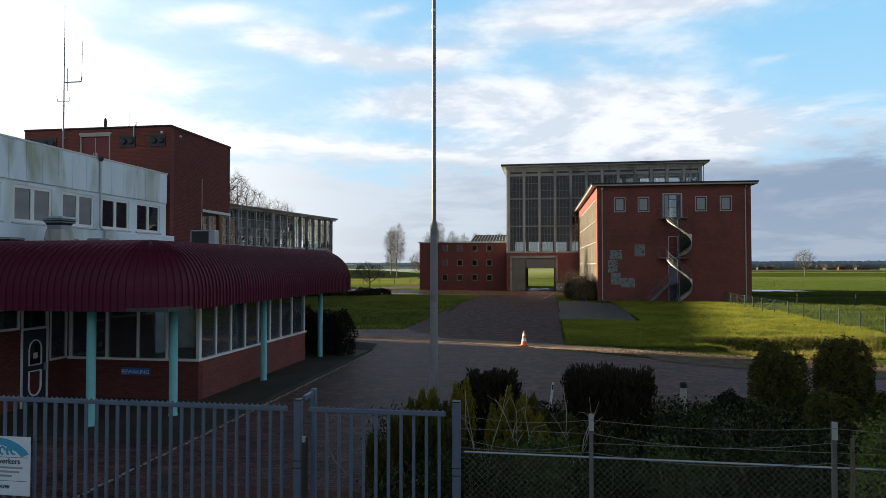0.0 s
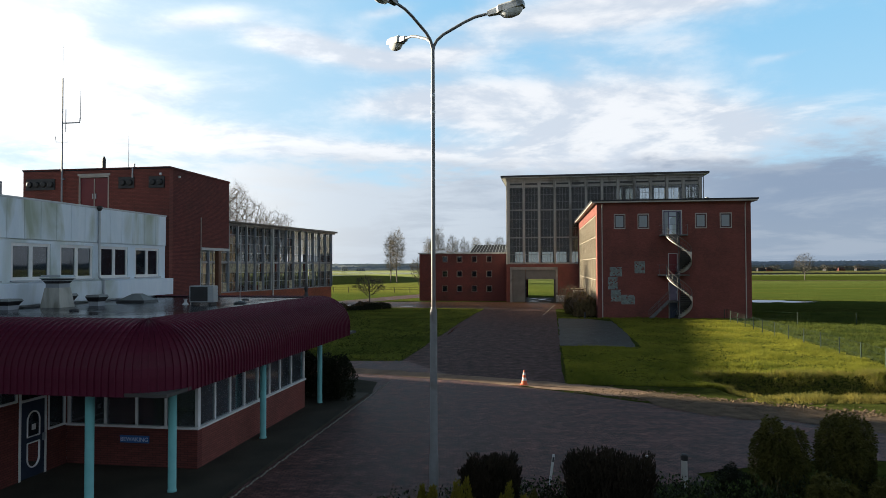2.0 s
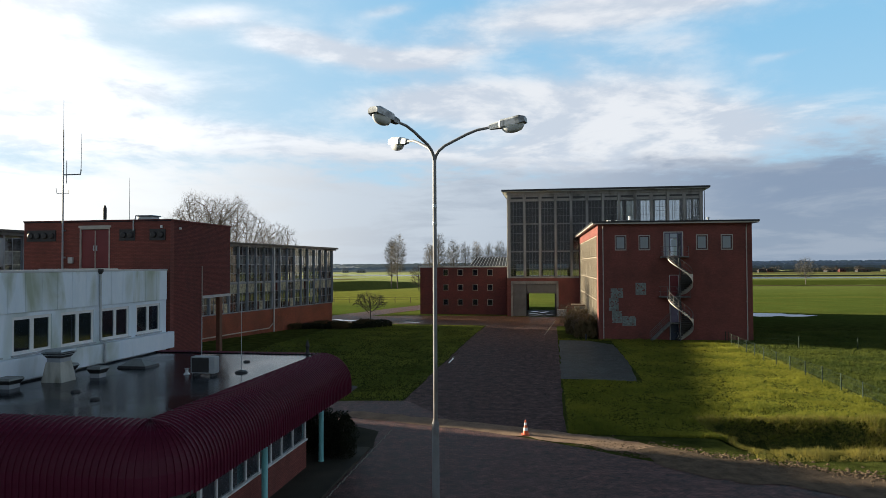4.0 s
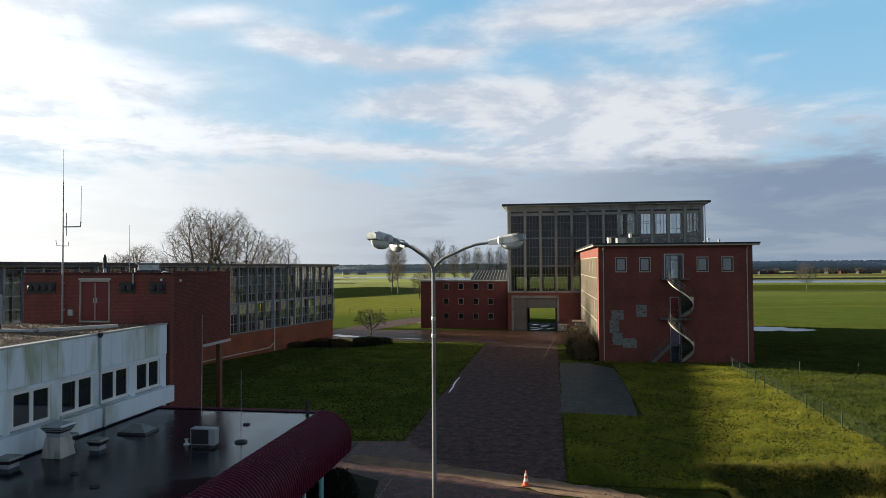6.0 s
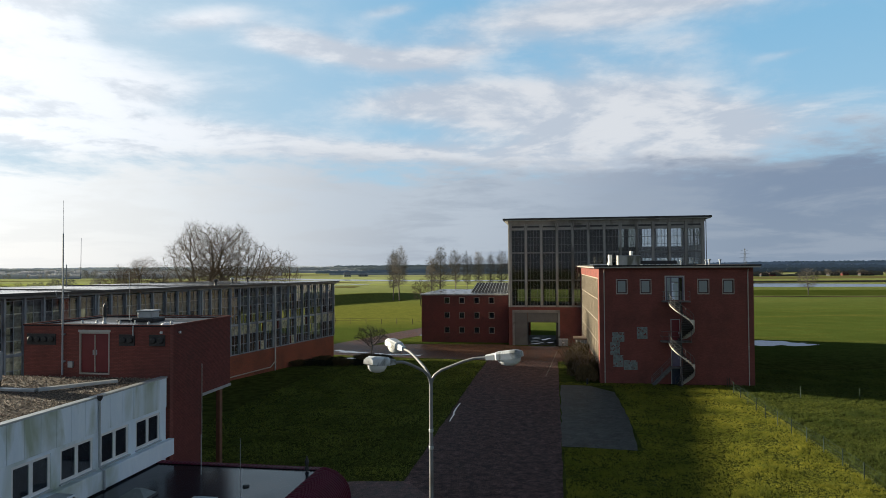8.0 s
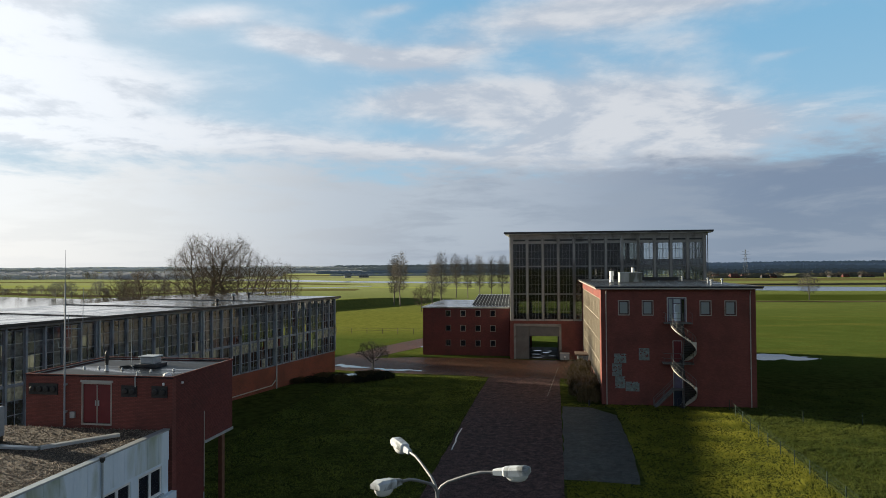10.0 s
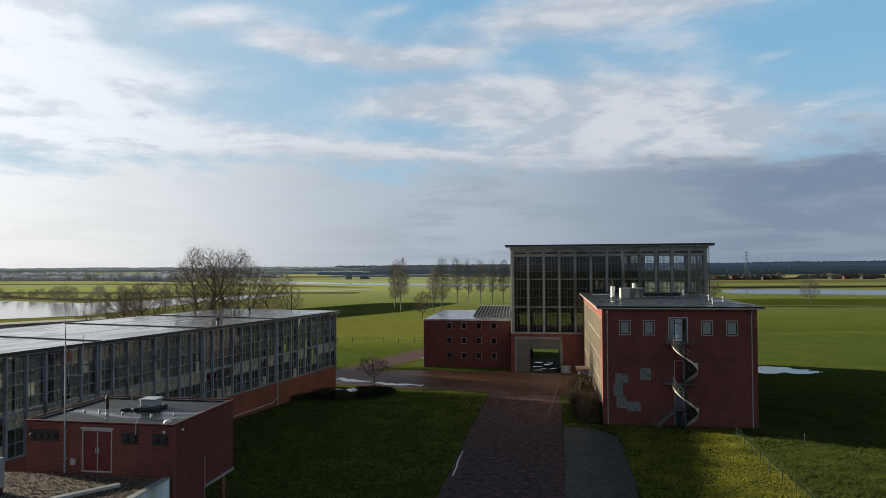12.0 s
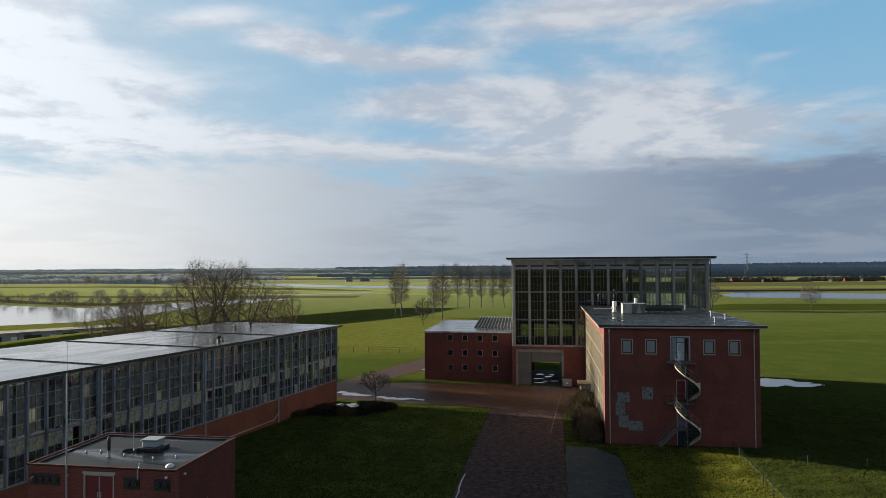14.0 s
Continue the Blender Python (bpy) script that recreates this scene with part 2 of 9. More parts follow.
        K(fs.outputs[0], b.inputs["Specular IOR Level"])
    else:
        b.inputs["Roughness"].default_value = rough
    b.inputs["Specular IOR Level"].default_value = spec
    K(col, b.inputs["Base Color"])
    bp = N("ShaderNodeBump")
    bp.invert = True
    bp.inputs["Strength"].default_value, bp.inputs["Distance"].default_value = bump, 0.01
    K(t.outputs["Fac"], bp.inputs["Height"])
    if speck:
        uneven = N("ShaderNodeBump")
        uneven.inputs["Strength"].default_value, uneven.inputs["Distance"].default_value = 0.7, 0.05
        K(s1.outputs[0], uneven.inputs["Height"])
        K(uneven.outputs[0], bp.inputs["Normal"])
    K(bp.outputs[0], b.inputs["Normal"])
    return m


def glass(name, tint=(0.6, 0.7, 0.7), rough=0.03, dirt=0.0, ior=1.5, dust=(0.14, 0.15, 0.15), through=(0.0, 0.0, 0.0)):
    """Window glass: see-through share by facing-independent mix, with a mirror coat."""
    m = bpy.data.materials.new(name)
    m.use_nodes = True
    nt = m.node_tree
    nt.nodes.clear()
    N, K = nt.nodes.new, nt.links.new
    out = N("ShaderNodeOutputMaterial")
    tr = N("ShaderNodeBsdfTransparent")
    tr.inputs[0].default_value = (*tint, 1)
    df = N("ShaderNodeBsdfDiffuse")
    df.inputs[0].default_value = (*dust, 1)
    tl = N("ShaderNodeBsdfTranslucent")
    tl.inputs[0].default_value = (*through, 1)
    du = N("ShaderNodeAddShader")
    K(df.outputs[0], du.inputs[0]), K(tl.outputs[0], du.inputs[1])
    gl = N("ShaderNodeBsdfGlossy")
    gl.inputs["Roughness"].default_value = rough
    gl.inputs[0].default_value = (0.9, 0.93, 0.95, 1)
    fr = N("ShaderNodeFresnel")
    fr.inputs[0].default_value = ior
    tc = N("ShaderNodeTexCoord")
    no = N("ShaderNodeTexNoise")
    no.inputs["Scale"].default_value, no.inputs["Detail"].default_value = 2.5, 6
    K(tc.outputs["Object"], no.inputs["Vector"])
    mr = N("ShaderNodeMapRange")
    mr.inputs[1].default_value, mr.inputs[2].default_value = 0.35, 0.7
    mr.inputs[3].default_value, mr.inputs[4].default_value = dirt * (0.4 + 0.55 * (dirt > 0.8)), dirt
    K(no.outputs[0], mr.inputs[0])
    m1, m2 = N("ShaderNodeMixShader"), N("ShaderNodeMixShader")
    K(mr.outputs[0], m1.inputs[0]), K(tr.outputs[0], m1.inputs[1]), K(du.outputs[0], m1.inputs[2])
    K(fr.outputs[0], m2.inputs[0]), K(m1.outputs[0], m2.inputs[1]), K(gl.outputs[0], m2.inputs[2])
    K(m2.outputs[0], out.inputs[0])
    return m


def pane_glass(name, clear, dusty, milky, share=0.2, ior=1.5):
    """Old glazing, pane by pane: some lights clean or gone, most dusty, a few whitened."""
    m = glass(name, clear, dirt=0.7, dust=dusty, ior=ior, through=tuple(0.3 * c for c in dusty))
    nt = m.node_tree
    N, K = nt.nodes.new, nt.links.new
    geo = N("ShaderNodeNewGeometry")
    df, tl = [n for n in nt.nodes if n.type == "BSDF_DIFFUSE"][0], [n for n in nt.nodes if n.type == "BSDF_TRANSLUCENT"][0]
    pick = N("ShaderNodeMapRange")
    pick.inputs[1].default_value, pick.inputs[2].default_value = 1 - share, 1 - share + 0.02
    K(geo.outputs["Random Per Island"], pick.inputs[0])
    for node in (df, tl):
        mx = N("ShaderNodeMix")
        mx.data_type = "RGBA"
        K(pick.outputs[0], mx.inputs[0])
        mx.inputs[6].default_value, mx.inputs[7].default_value = (*dusty, 1), (*milky, 1)
        K(mx.outputs[2], node.inputs[0])
    mr = [n for n in nt.nodes if n.type == "MAP_RANGE" and n is not pick][0]
    amount = N("ShaderNodeMath")
    amount.operation, amount.use_clamp = "MULTIPLY", True
    grade = N("ShaderNodeMapRange")
    grade.inputs[1].default_value, grade.inputs[2].default_value = 0.08, 1.0
    grade.inputs[3].default_value, grade.inputs[4].default_value = 0.1, 1.9
    K(geo.outputs["Random Per Island"], grade.inputs[0])
    K(mr.outputs[0], amount.inputs[0]), K(grade.outputs[0], amount.inputs[1])
    first = [l for l in nt.links if l.from_node == mr and l.to_node.type == "MIX_SHADER"][0].to_socket
    K(amount.outputs[0], first)
    return m


M = {}
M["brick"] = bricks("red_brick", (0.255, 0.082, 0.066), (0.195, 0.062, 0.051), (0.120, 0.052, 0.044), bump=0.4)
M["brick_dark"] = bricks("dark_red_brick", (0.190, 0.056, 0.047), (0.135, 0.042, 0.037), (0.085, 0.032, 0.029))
# red plinth brick with the orange of reflected sunlight put into its colour
M["brick_sun_orange"] = bricks("sun_orange_brick", (0.33, 0.100, 0.056), (0.24, 0.072, 0.043), (0.15, 0.085, 0.065))
M["paver"] = bricks("road_paving", (0.178, 0.088, 0.078), (0.102, 0.052, 0.048), (0.034, 0.026, 0.025), w=0.21, h=0.105, rough=0.72, axis="flat", bump=0.9, gap=0.02, dirt=(0.072, 0.052, 0.050), speck=0.9, spec=0.12)
M["paver_drive"] = bricks("drive_paving", (0.140, 0.086, 0.080), (0.084, 0.053, 0.051), (0.034, 0.026, 0.025), w=0.21, h=0.105, rough=0.85, axis="flat", bump=0.9, gap=0.02, dirt=(0.072, 0.052, 0.050), speck=0.9, spec=0.03)
M["paver_red"] = bricks("red_paving", (0.160, 0.076, 0.050), (0.100, 0.052, 0.037), (0.03, 0.022, 0.018), w=0.21, h=0.105, rough=0.6, axis="flat", bump=0.6, gap=0.02, dirt=(0.07, 0.055, 0.032), speck=0.8, spec=0.06)
M["tiles"] = bricks("grey_tiles", (0.096, 0.098, 0.092), (0.066, 0.069, 0.064), (0.03, 0.03, 0.03), w=0.3, h=0.3, rough=0.75, axis="flat", bump=0.5, gap=0.015, speck=0.6, spec=0.10)
M["asphalt"] = shade("asphalt", (0.032, 0.031, 0.025), (0.080, 0.073, 0.057), 0.8, 0.6, 40, 0.4, spec=0.12)
M["concrete"] = shade("concrete", (0.40, 0.39, 0.36), (0.52, 0.51, 0.48), 0.8, 0.8, 14, 0.2, c3=(0.20, 0.19, 0.17), spots=0.2)
M["frame_grey"] = shade("grey_frame_paint", (0.40, 0.40, 0.38), (0.52, 0.52, 0.49), 0.6, 0.7, 9, 0.1, c3=(0.18, 0.16, 0.14), spots=0.1)
M["pylon_steel"] = shade("far_grey_steel", (0.085, 0.095, 0.11), (0.11, 0.12, 0.135), 0.8, 0.9, 9, 0.0, spec=0.1)
M["panel_mossy"] = shade("weathered_white_panel", (0.64, 0.75, 0.84), (0.78, 0.86, 0.93), 0.6, 1.5, 9, 0.08, stretch=(1, 1, 0.30), c3=(0.36, 0.42, 0.33), spots=0.28)
M["steel_grey"] = shade("blue_grey_steel", (0.24, 0.27, 0.30), (0.33, 0.36, 0.39), 0.55, 0.9, 9, 0.1, c3=(0.13, 0.12, 0.11), spots=0.1)
M["white_paint"] = shade("white_paint", (0.66, 0.68, 0.68), (0.80, 0.80, 0.79), 0.5, 1.5, 12, 0.05)
M["panel"] = shade("white_panel", (0.66, 0.77, 0.87), (0.80, 0.88, 0.95), 0.6, 0.9, 7, 0.08, stretch=(1, 1, 0.25), c3=(0.36, 0.42, 0.34), spots=0.20)
M["maroon"] = shade("maroon_sheet", (0.082, 0.008, 0.025), (0.118, 0.012, 0.036), 0.5, 1.2, 9, 0.05, c3=(0.075, 0.012, 0.022), spots=0.1, spec=0.22)
M["maroon_door"] = shade("maroon_door", (0.13, 0.014, 0.018), (0.17, 0.022, 0.026), 0.5, 2, 14, 0.05)
M["teal"] = shade("teal_column", (0.16, 0.46, 0.46), (0.22, 0.55, 0.55), 0.45, 1.5, 8, 0.05)
M["black"] = shade("black_plastic", (0.012, 0.012, 0.013), (0.03, 0.03, 0.032), 0.5, 3, 20, 0.1)
M["dark_door"] = shade("navy_door", (0.018, 0.03, 0.055), (0.03, 0.045, 0.075), 0.4, 3, 14, 0.05)
M["roof_wet"] = shade("wet_bitumen", (0.009, 0.012, 0.018), (0.021, 0.027, 0.037), 0.22, 0.6, 8, 0.10, c3=(0.014, 0.016, 0.02), spots=0.45, rough2=0.02, spec=0.18)
M["roof_tower"] = shade("damp_bitumen", (0.010, 0.013, 0.019), (0.024, 0.029, 0.038), 0.55, 0.9, 8, 0.15, stretch=(0.4, 1.3, 1), c3=(0.016, 0.018, 0.022), spots=0.30, rough2=0.10, spec=0.14)
M["roof_puddled"] = shade("puddled_bitumen", (0.010, 0.012, 0.016), (0.024, 0.028, 0.034), 0.6, 1.7, 9, 0.2, stretch=(0.7, 1, 1), c3=(0.014, 0.016, 0.02), spots=0.36, rough2=0.03, spec=0.27)
M["roof_hall"] = shade("hall_bitumen", (0.04, 0.044, 0.05), (0.085, 0.09, 0.10), 0.22, 0.8, 9, 0.06, stretch=(0.35, 1.6, 1), c3=(0.09, 0.095, 0.105), spots=0.62, rough2=0.03, spec=1.0)
M["gravel"] = shade("roof_gravel", (0.018, 0.014, 0.011), (0.095, 0.072, 0.054), 0.9, 9, 45, 0.9)
M["gravel_stone"] = shade("gravel_stones", (0.020, 0.016, 0.013), (0.42, 0.335, 0.255), 0.85, 16, 60, 0.3)
M["galv"] = shade("galvanised_steel", (0.36, 0.40, 0.43), (0.48, 0.51, 0.53), 0.45, 3, 22, 0.05, metal=0.5)
M["gate_steel"] = shade("gate_steel", (0.095, 0.130, 0.195), (0.135, 0.175, 0.245), 0.5, 3, 22, 0.05, metal=0.3)
M["pole"] = shade("lamp_pole_paint", (0.165, 0.172, 0.185), (0.23, 0.238, 0.25), 0.5, 1.5, 12, 0.05, c3=(0.10, 0.07, 0.055), spots=0.2)
M["lamp_body"] = shade("lamp_housing", (0.50, 0.54, 0.58), (0.62, 0.66, 0.70), 0.45, 5, 24, 0.1, c3=(0.10, 0.11, 0.11), spots=0.55)
M["lamp_bowl"] = shade("lamp_bowl", (0.66, 0.68, 0.68), (0.76, 0.78, 0.78), 0.2, 4, 20, 0.0)
M["dirt"] = shade("sandy_dirt", (0.15, 0.098, 0.068), (0.36, 0.255, 0.175), 0.95, 1.1, 7, 0.9, spec=0.12)
M["mud"] = shade("mud_clods", (0.060, 0.044, 0.030), (0.175, 0.125, 0.082), 0.95, 2, 10, 0.9, spec=0.12)
M["soil"] = shade("dark_soil", (0.012, 0.013, 0.008), (0.028, 0.028, 0.015), 0.95, 1.0, 9, 0.9, spec=0.12)
M["bark"] = shade("bark", (0.09, 0.075, 0.06), (0.16, 0.14, 0.11), 0.9, 3, 20, 0.5, spec=0.12)
M["bark_pale"] = shade("pale_bark", (0.118, 0.106, 0.090), (0.185, 0.168, 0.142), 0.9, 3, 20, 0.5, spec=0.12)
M["bark_mid"] = shade("grey_brown_bark", (0.105, 0.084, 0.062), (0.175, 0.142, 0.105), 0.9, 3, 20, 0.5, spec=0.1)
# pale tone puts distance haze into the bark of far trees
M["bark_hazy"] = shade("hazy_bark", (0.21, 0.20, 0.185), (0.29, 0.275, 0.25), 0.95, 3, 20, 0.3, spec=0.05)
M["bark_dull"] = shade("dull_bark", (0.060, 0.058, 0.055), (0.095, 0.090, 0.082), 0.95, 3, 20, 0.3, spec=0.05)
M["twig"] = shade("bare_twig", (0.28, 0.25, 0.20), (0.40, 0.36, 0.29), 0.9, 5, 20, 0.2, spec=0.12)
M["tile_art"] = shade("mosaic_panel", (0.10, 0.13, 0.125), (0.30, 0.35, 0.33), 0.6, 3.5, 9, 0.3)
M["orange"] = shade("orange_plastic", (0.62, 0.10, 0.03), (0.75, 0.15, 0.05), 0.5, 5, 20, 0.05)
M["white"] = shade("white_plastic", (0.72, 0.73, 0.73), (0.82, 0.82, 0.81), 0.5, 5, 20, 0.03)
M["blue_sign"] = shade("blue_enamel", (0.02, 0.10, 0.32), (0.03, 0.13, 0.38), 0.35, 6, 20, 0.0)
M["sign_white"] = shade("white_sign_board", (0.62, 0.70, 0.78), (0.72, 0.79, 0.86), 0.4, 4, 20, 0.0)
M["sign_ink"] = shade("dark_sign_ink", (0.02, 0.04, 0.09), (0.03, 0.05, 0.11), 0.5, 6, 20, 0.0)
M["sign_cyan"] = shade("cyan_sign_ink", (0.04, 0.30, 0.50), (0.07, 0.38, 0.58), 0.4, 6, 20, 0.0)
M["room"] = shade("room_paint", (0.42, 0.42, 0.40), (0.52, 0.52, 0.50), 0.9, 1, 9, 0.0)
# even dark tone for inner walls, floors, passage and canopy underside
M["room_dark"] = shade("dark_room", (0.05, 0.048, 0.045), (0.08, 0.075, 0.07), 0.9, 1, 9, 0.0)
M["water"] = shade("river_water", (0.05, 0.06, 0.065), (0.07, 0.08, 0.085), 0.09, 0.05, 0.6, 0.08)
M["puddle"] = shade("puddle", (0.05, 0.05, 0.05), (0.07, 0.07, 0.07), 0.03, 1, 6, 0.0)
M["thatch"] = shade("far_roof", (0.055, 0.045, 0.042), (0.085, 0.065, 0.058), 0.95, 0.5, 4, 0.2, spec=0.03)
M["glass"] = glass("window_glass", (0.70, 0.75, 0.75), dirt=0.42, ior=1.9, dust=(0.40, 0.43, 0.46))
M["hall_steel"] = shade("weathered_blue_grey_steel", (0.20, 0.225, 0.26), (0.29, 0.32, 0.355), 0.6, 0.9, 9, 0.1, c3=(0.09, 0.08, 0.07), spots=0.15)
M["glass_hall"] = glass("hall_glass", (0.80, 0.84, 0.84), dirt=0.85, dust=(0.15, 0.165, 0.175), through=(0.13, 0.135, 0.12))
M["glass_milk"] = glass("milky_glass", (0.85, 0.88, 0.88), dirt=0.30, dust=(0.45, 0.48, 0.50), through=(0.5, 0.52, 0.5))
M["glass_bays"] = glass("bay_glass", (0.95, 0.97, 0.97), dirt=0.16, dust=(0.36, 0.39, 0.42), through=(0.16, 0.17, 0.17))
M["glass_old"] = pane_glass("old_hall_panes", (0.27, 0.30, 0.32), (0.108, 0.118, 0.134), (0.25, 0.25, 0.21), 0.10)
# low tier gets more whitened panes: reflected sun put into their colour
M["glass_low"] = pane_glass("sunlit_low_panes", (0.32, 0.35, 0.36), (0.114, 0.122, 0.130), (0.34, 0.335, 0.27), 0.26)
M["glass_gate"] = glass("gatehouse_glass", (0.72, 0.76, 0.78), dirt=0.30, dust=(0.22, 0.25, 0.29), ior=1.85)
M["glass_wing"] = glass("wing_window_glass", (0.30, 0.34, 0.38), dirt=0.25, dust=(0.08, 0.11, 0.15), ior=1.8)
M["glass_dark"] = glass("dark_window_glass", (0.34, 0.38, 0.40), dirt=0.25, dust=(0.09, 0.11, 0.13))


M["sign_letters"] = shade("white_letters", (0.5, 0.6, 0.75), (0.6, 0.7, 0.82), 0.5, 6, 20, 0.0)
M["stained"] = shade("streaked_concrete", (0.34, 0.35, 0.31), (0.52, 0.52, 0.47), 0.8, 2.5, 14, 0.1, stretch=(1, 1, 0.2), c3=(0.15, 0.15, 0.11), spots=0.35)
M["brown_shrub"] = shade("brown_green_leaf", (0.050, 0.040, 0.018), (0.105, 0.080, 0.038), 0.8, 2, 10, 0.1, spec=0.12)
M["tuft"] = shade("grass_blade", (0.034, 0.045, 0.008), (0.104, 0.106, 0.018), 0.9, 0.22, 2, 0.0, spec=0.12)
# darker copy of the lawn blade: the hall's shade put into its colour
M["tuft_shaded"] = shade("shaded_grass_blade", (0.024, 0.037, 0.010), (0.074, 0.088, 0.022), 0.9, 0.16, 2, 0.0, spec=0.1)
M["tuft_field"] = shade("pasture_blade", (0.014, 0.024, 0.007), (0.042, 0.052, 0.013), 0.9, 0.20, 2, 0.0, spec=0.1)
M["bank"] = shade("bank_grass", (0.035, 0.042, 0.012), (0.110, 0.095, 0.030), 0.9, 0.6, 3, 0.0, spec=0.12)
for _k in ("tuft", "tuft_shaded", "tuft_field", "bank"):
    # blades let the low sun shine through
    _t = M[_k].node_tree
    _b, _o = _t.nodes["Principled BSDF"], _t.nodes["Material Output"]
    _tl, _ad = _t.nodes.new("ShaderNodeBsdfTranslucent"), _t.nodes.new("ShaderNodeAddShader")
    _src = _b.inputs["Base Color"].links[0].from_socket
    _mx = _t.nodes.new("ShaderNodeMix")
    _mx.data_type, _mx.blend_type = "RGBA", "MULTIPLY"
    _mx.inputs[0].default_value, _mx.inputs[7].default_value = 1.0, (2.1, 1.95, 1.3, 1)
    _t.links.new(_src, _mx.inputs[6]), _t.links.new(_mx.outputs[2], _tl.inputs[0])
    _t.links.new(_b.outputs[0], _ad.inputs[0]), _t.links.new(_tl.outputs[0], _ad.inputs[1])
    _t.links.new(_ad.outputs[0], _o.inputs[0])
    _b.inputs["Sheen Weight"].default_value, _b.inputs["Sheen Tint"].default_value = 0.03, (0.62, 0.66, 0.16, 1)
M["ivy"] = shade("evergreen_leaf", (0.014, 0.024, 0.008), (0.036, 0.052, 0.015), 0.6, 2, 14, 0.1, spec=0.12)
M["conifer"] = shade("dark_conifer", (0.012, 0.016, 0.009), (0.024, 0.029, 0.014), 0.7, 2, 14, 0.1, spec=0.12)
M["cypress"] = shade("olive_cypress", (0.050, 0.052, 0.013), (0.115, 0.106, 0.024), 0.7, 2, 14, 0.1, spec=0.12)
M["gold"] = shade("golden_conifer", (0.10, 0.095, 0.012), (0.24, 0.20, 0.025), 0.7, 2, 14, 0.1, spec=0.12)
M["weed"] = shade("weed_leaf", (0.034, 0.060, 0.017), (0.090, 0.125, 0.034), 0.7, 2, 14, 0.1, spec=0.12)
M["laurel"] = shade("bright_leaf", (0.075, 0.12, 0.022), (0.16, 0.20, 0.045), 0.55, 2, 14, 0.1, spec=0.12)
M["dry"] = shade("dry_stalk", (0.08, 0.06, 0.03), (0.16, 0.12, 0.06), 0.9, 2, 14, 0.1, spec=0.12)
M["conifer_brown"] = shade("brown_black_conifer", (0.018, 0.016, 0.011), (0.046, 0.036, 0.024), 0.8, 2, 14, 0.1, spec=0.1)


# ---- building blocks ----
def link(name, bm, material, parent=None, label="", smooth=False):
    me = bpy.data.meshes.new(name)
    bm.to_mesh(me)
    bm.free()
    if smooth:
        me.shade_smooth()
    me.materials.append(material)
    ob = new(name, me)
    if parent:
        ob.parent = parent
    if label:
        ob["label"] = label
    return ob


def part(name, bm, material, parent, label="", smooth=False):
    return link(name, bm, material, parent, label, smooth)


def shared(name, mesh, parent, m, label=""):
    """Another piece on the same mesh."""
    ob = new(name, mesh)
    ob.parent = parent
    ob.matrix_basis = m
    if label:
        ob["label"] = label
    return ob


def thing(name, label, category, m=None, group="", kind=""):
    ob = new(name)
    ob.empty_display_size = 0.2
    if m is not None:
        ob.matrix_basis = m
    return tagged(ob, label, category, group, kind)


def box(bm, x0, x1, y0, y1, z0, z1, m=None):
    vs = [bm.verts.new((x, y, z)) for z in (z0, z1) for x, y in ((x0, y0), (x1, y0), (x1, y1), (x0, y1))]
    if m is not None:
        for v in vs:
            v.co = m @ v.co
    for q in ((3, 2, 1, 0), (4, 5, 6, 7), (0, 1, 5, 4), (1, 2, 6, 5), (2, 3, 7, 6), (3, 0, 4, 7)):
        bm.faces.new([vs[i] for i in q])
    return vs


def boxes(*items):
    bm = bmesh.new()
    for it in items:
        box(bm, *it)
    return bm


def bevelled(bm, r=0.01):
    bmesh.ops.bevel(bm, geom=bm.edges[:], offset=r, segments=1, affect="EDGES", clamp_overlap=True)
    return bm


def tube(bm, pts, r, sides=8, r1=None, cap=True):
    """A round bar along points, tapering from r to r1."""
    pts = [Vector(p) for p in pts]
    r1 = r if r1 is None else r1
    rings = []
    for i, p in enumerate(pts):
        d = (pts[min(i + 1, len(pts) - 1)] - pts[max(i - 1, 0)]).normalized()
        a = d.orthogonal().normalized() if i == 0 else (rings[-1][1] - d * rings[-1][1].dot(d)).normalized()
        b = d.cross(a)
        rad = r + (r1 - r) * i / max(1, len(pts) - 1)
        rings.append(([bm.verts.new(p + rad * (a * math.cos(t) + b * math.sin(t))) for t in (2 * math.pi * k / sides for k in range(sides))], a))
    for (A, _), (B, _) in zip(rings, rings[1:]):
        for k in range(sides):
            bm.faces.new((A[k], A[(k + 1) % sides], B[(k + 1) % sides], B[k]))
    if cap and sides > 2:
        bm.faces.new(rings[0][0][::-1])
        bm.faces.new(rings[-1][0])
    return bm


def lathe(bm, profile, centre=(0, 0, 0), sides=16):
    c = Vector(centre)
    rings = [[bm.verts.new(c + Vector((r * math.cos(t), r * math.sin(t), z))) for t in (2 * math.pi * k / sides for k in range(sides))] for r, z in profile]
    for A, B in zip(rings, rings[1:]):
        for k in range(sides):
            bm.faces.new((A[k], A[(k + 1) % sides], B[(k + 1) % sides], B[k]))
    bm.faces.new(rings[0][::-1])
    bm.faces.new(rings[-1])
    return bm


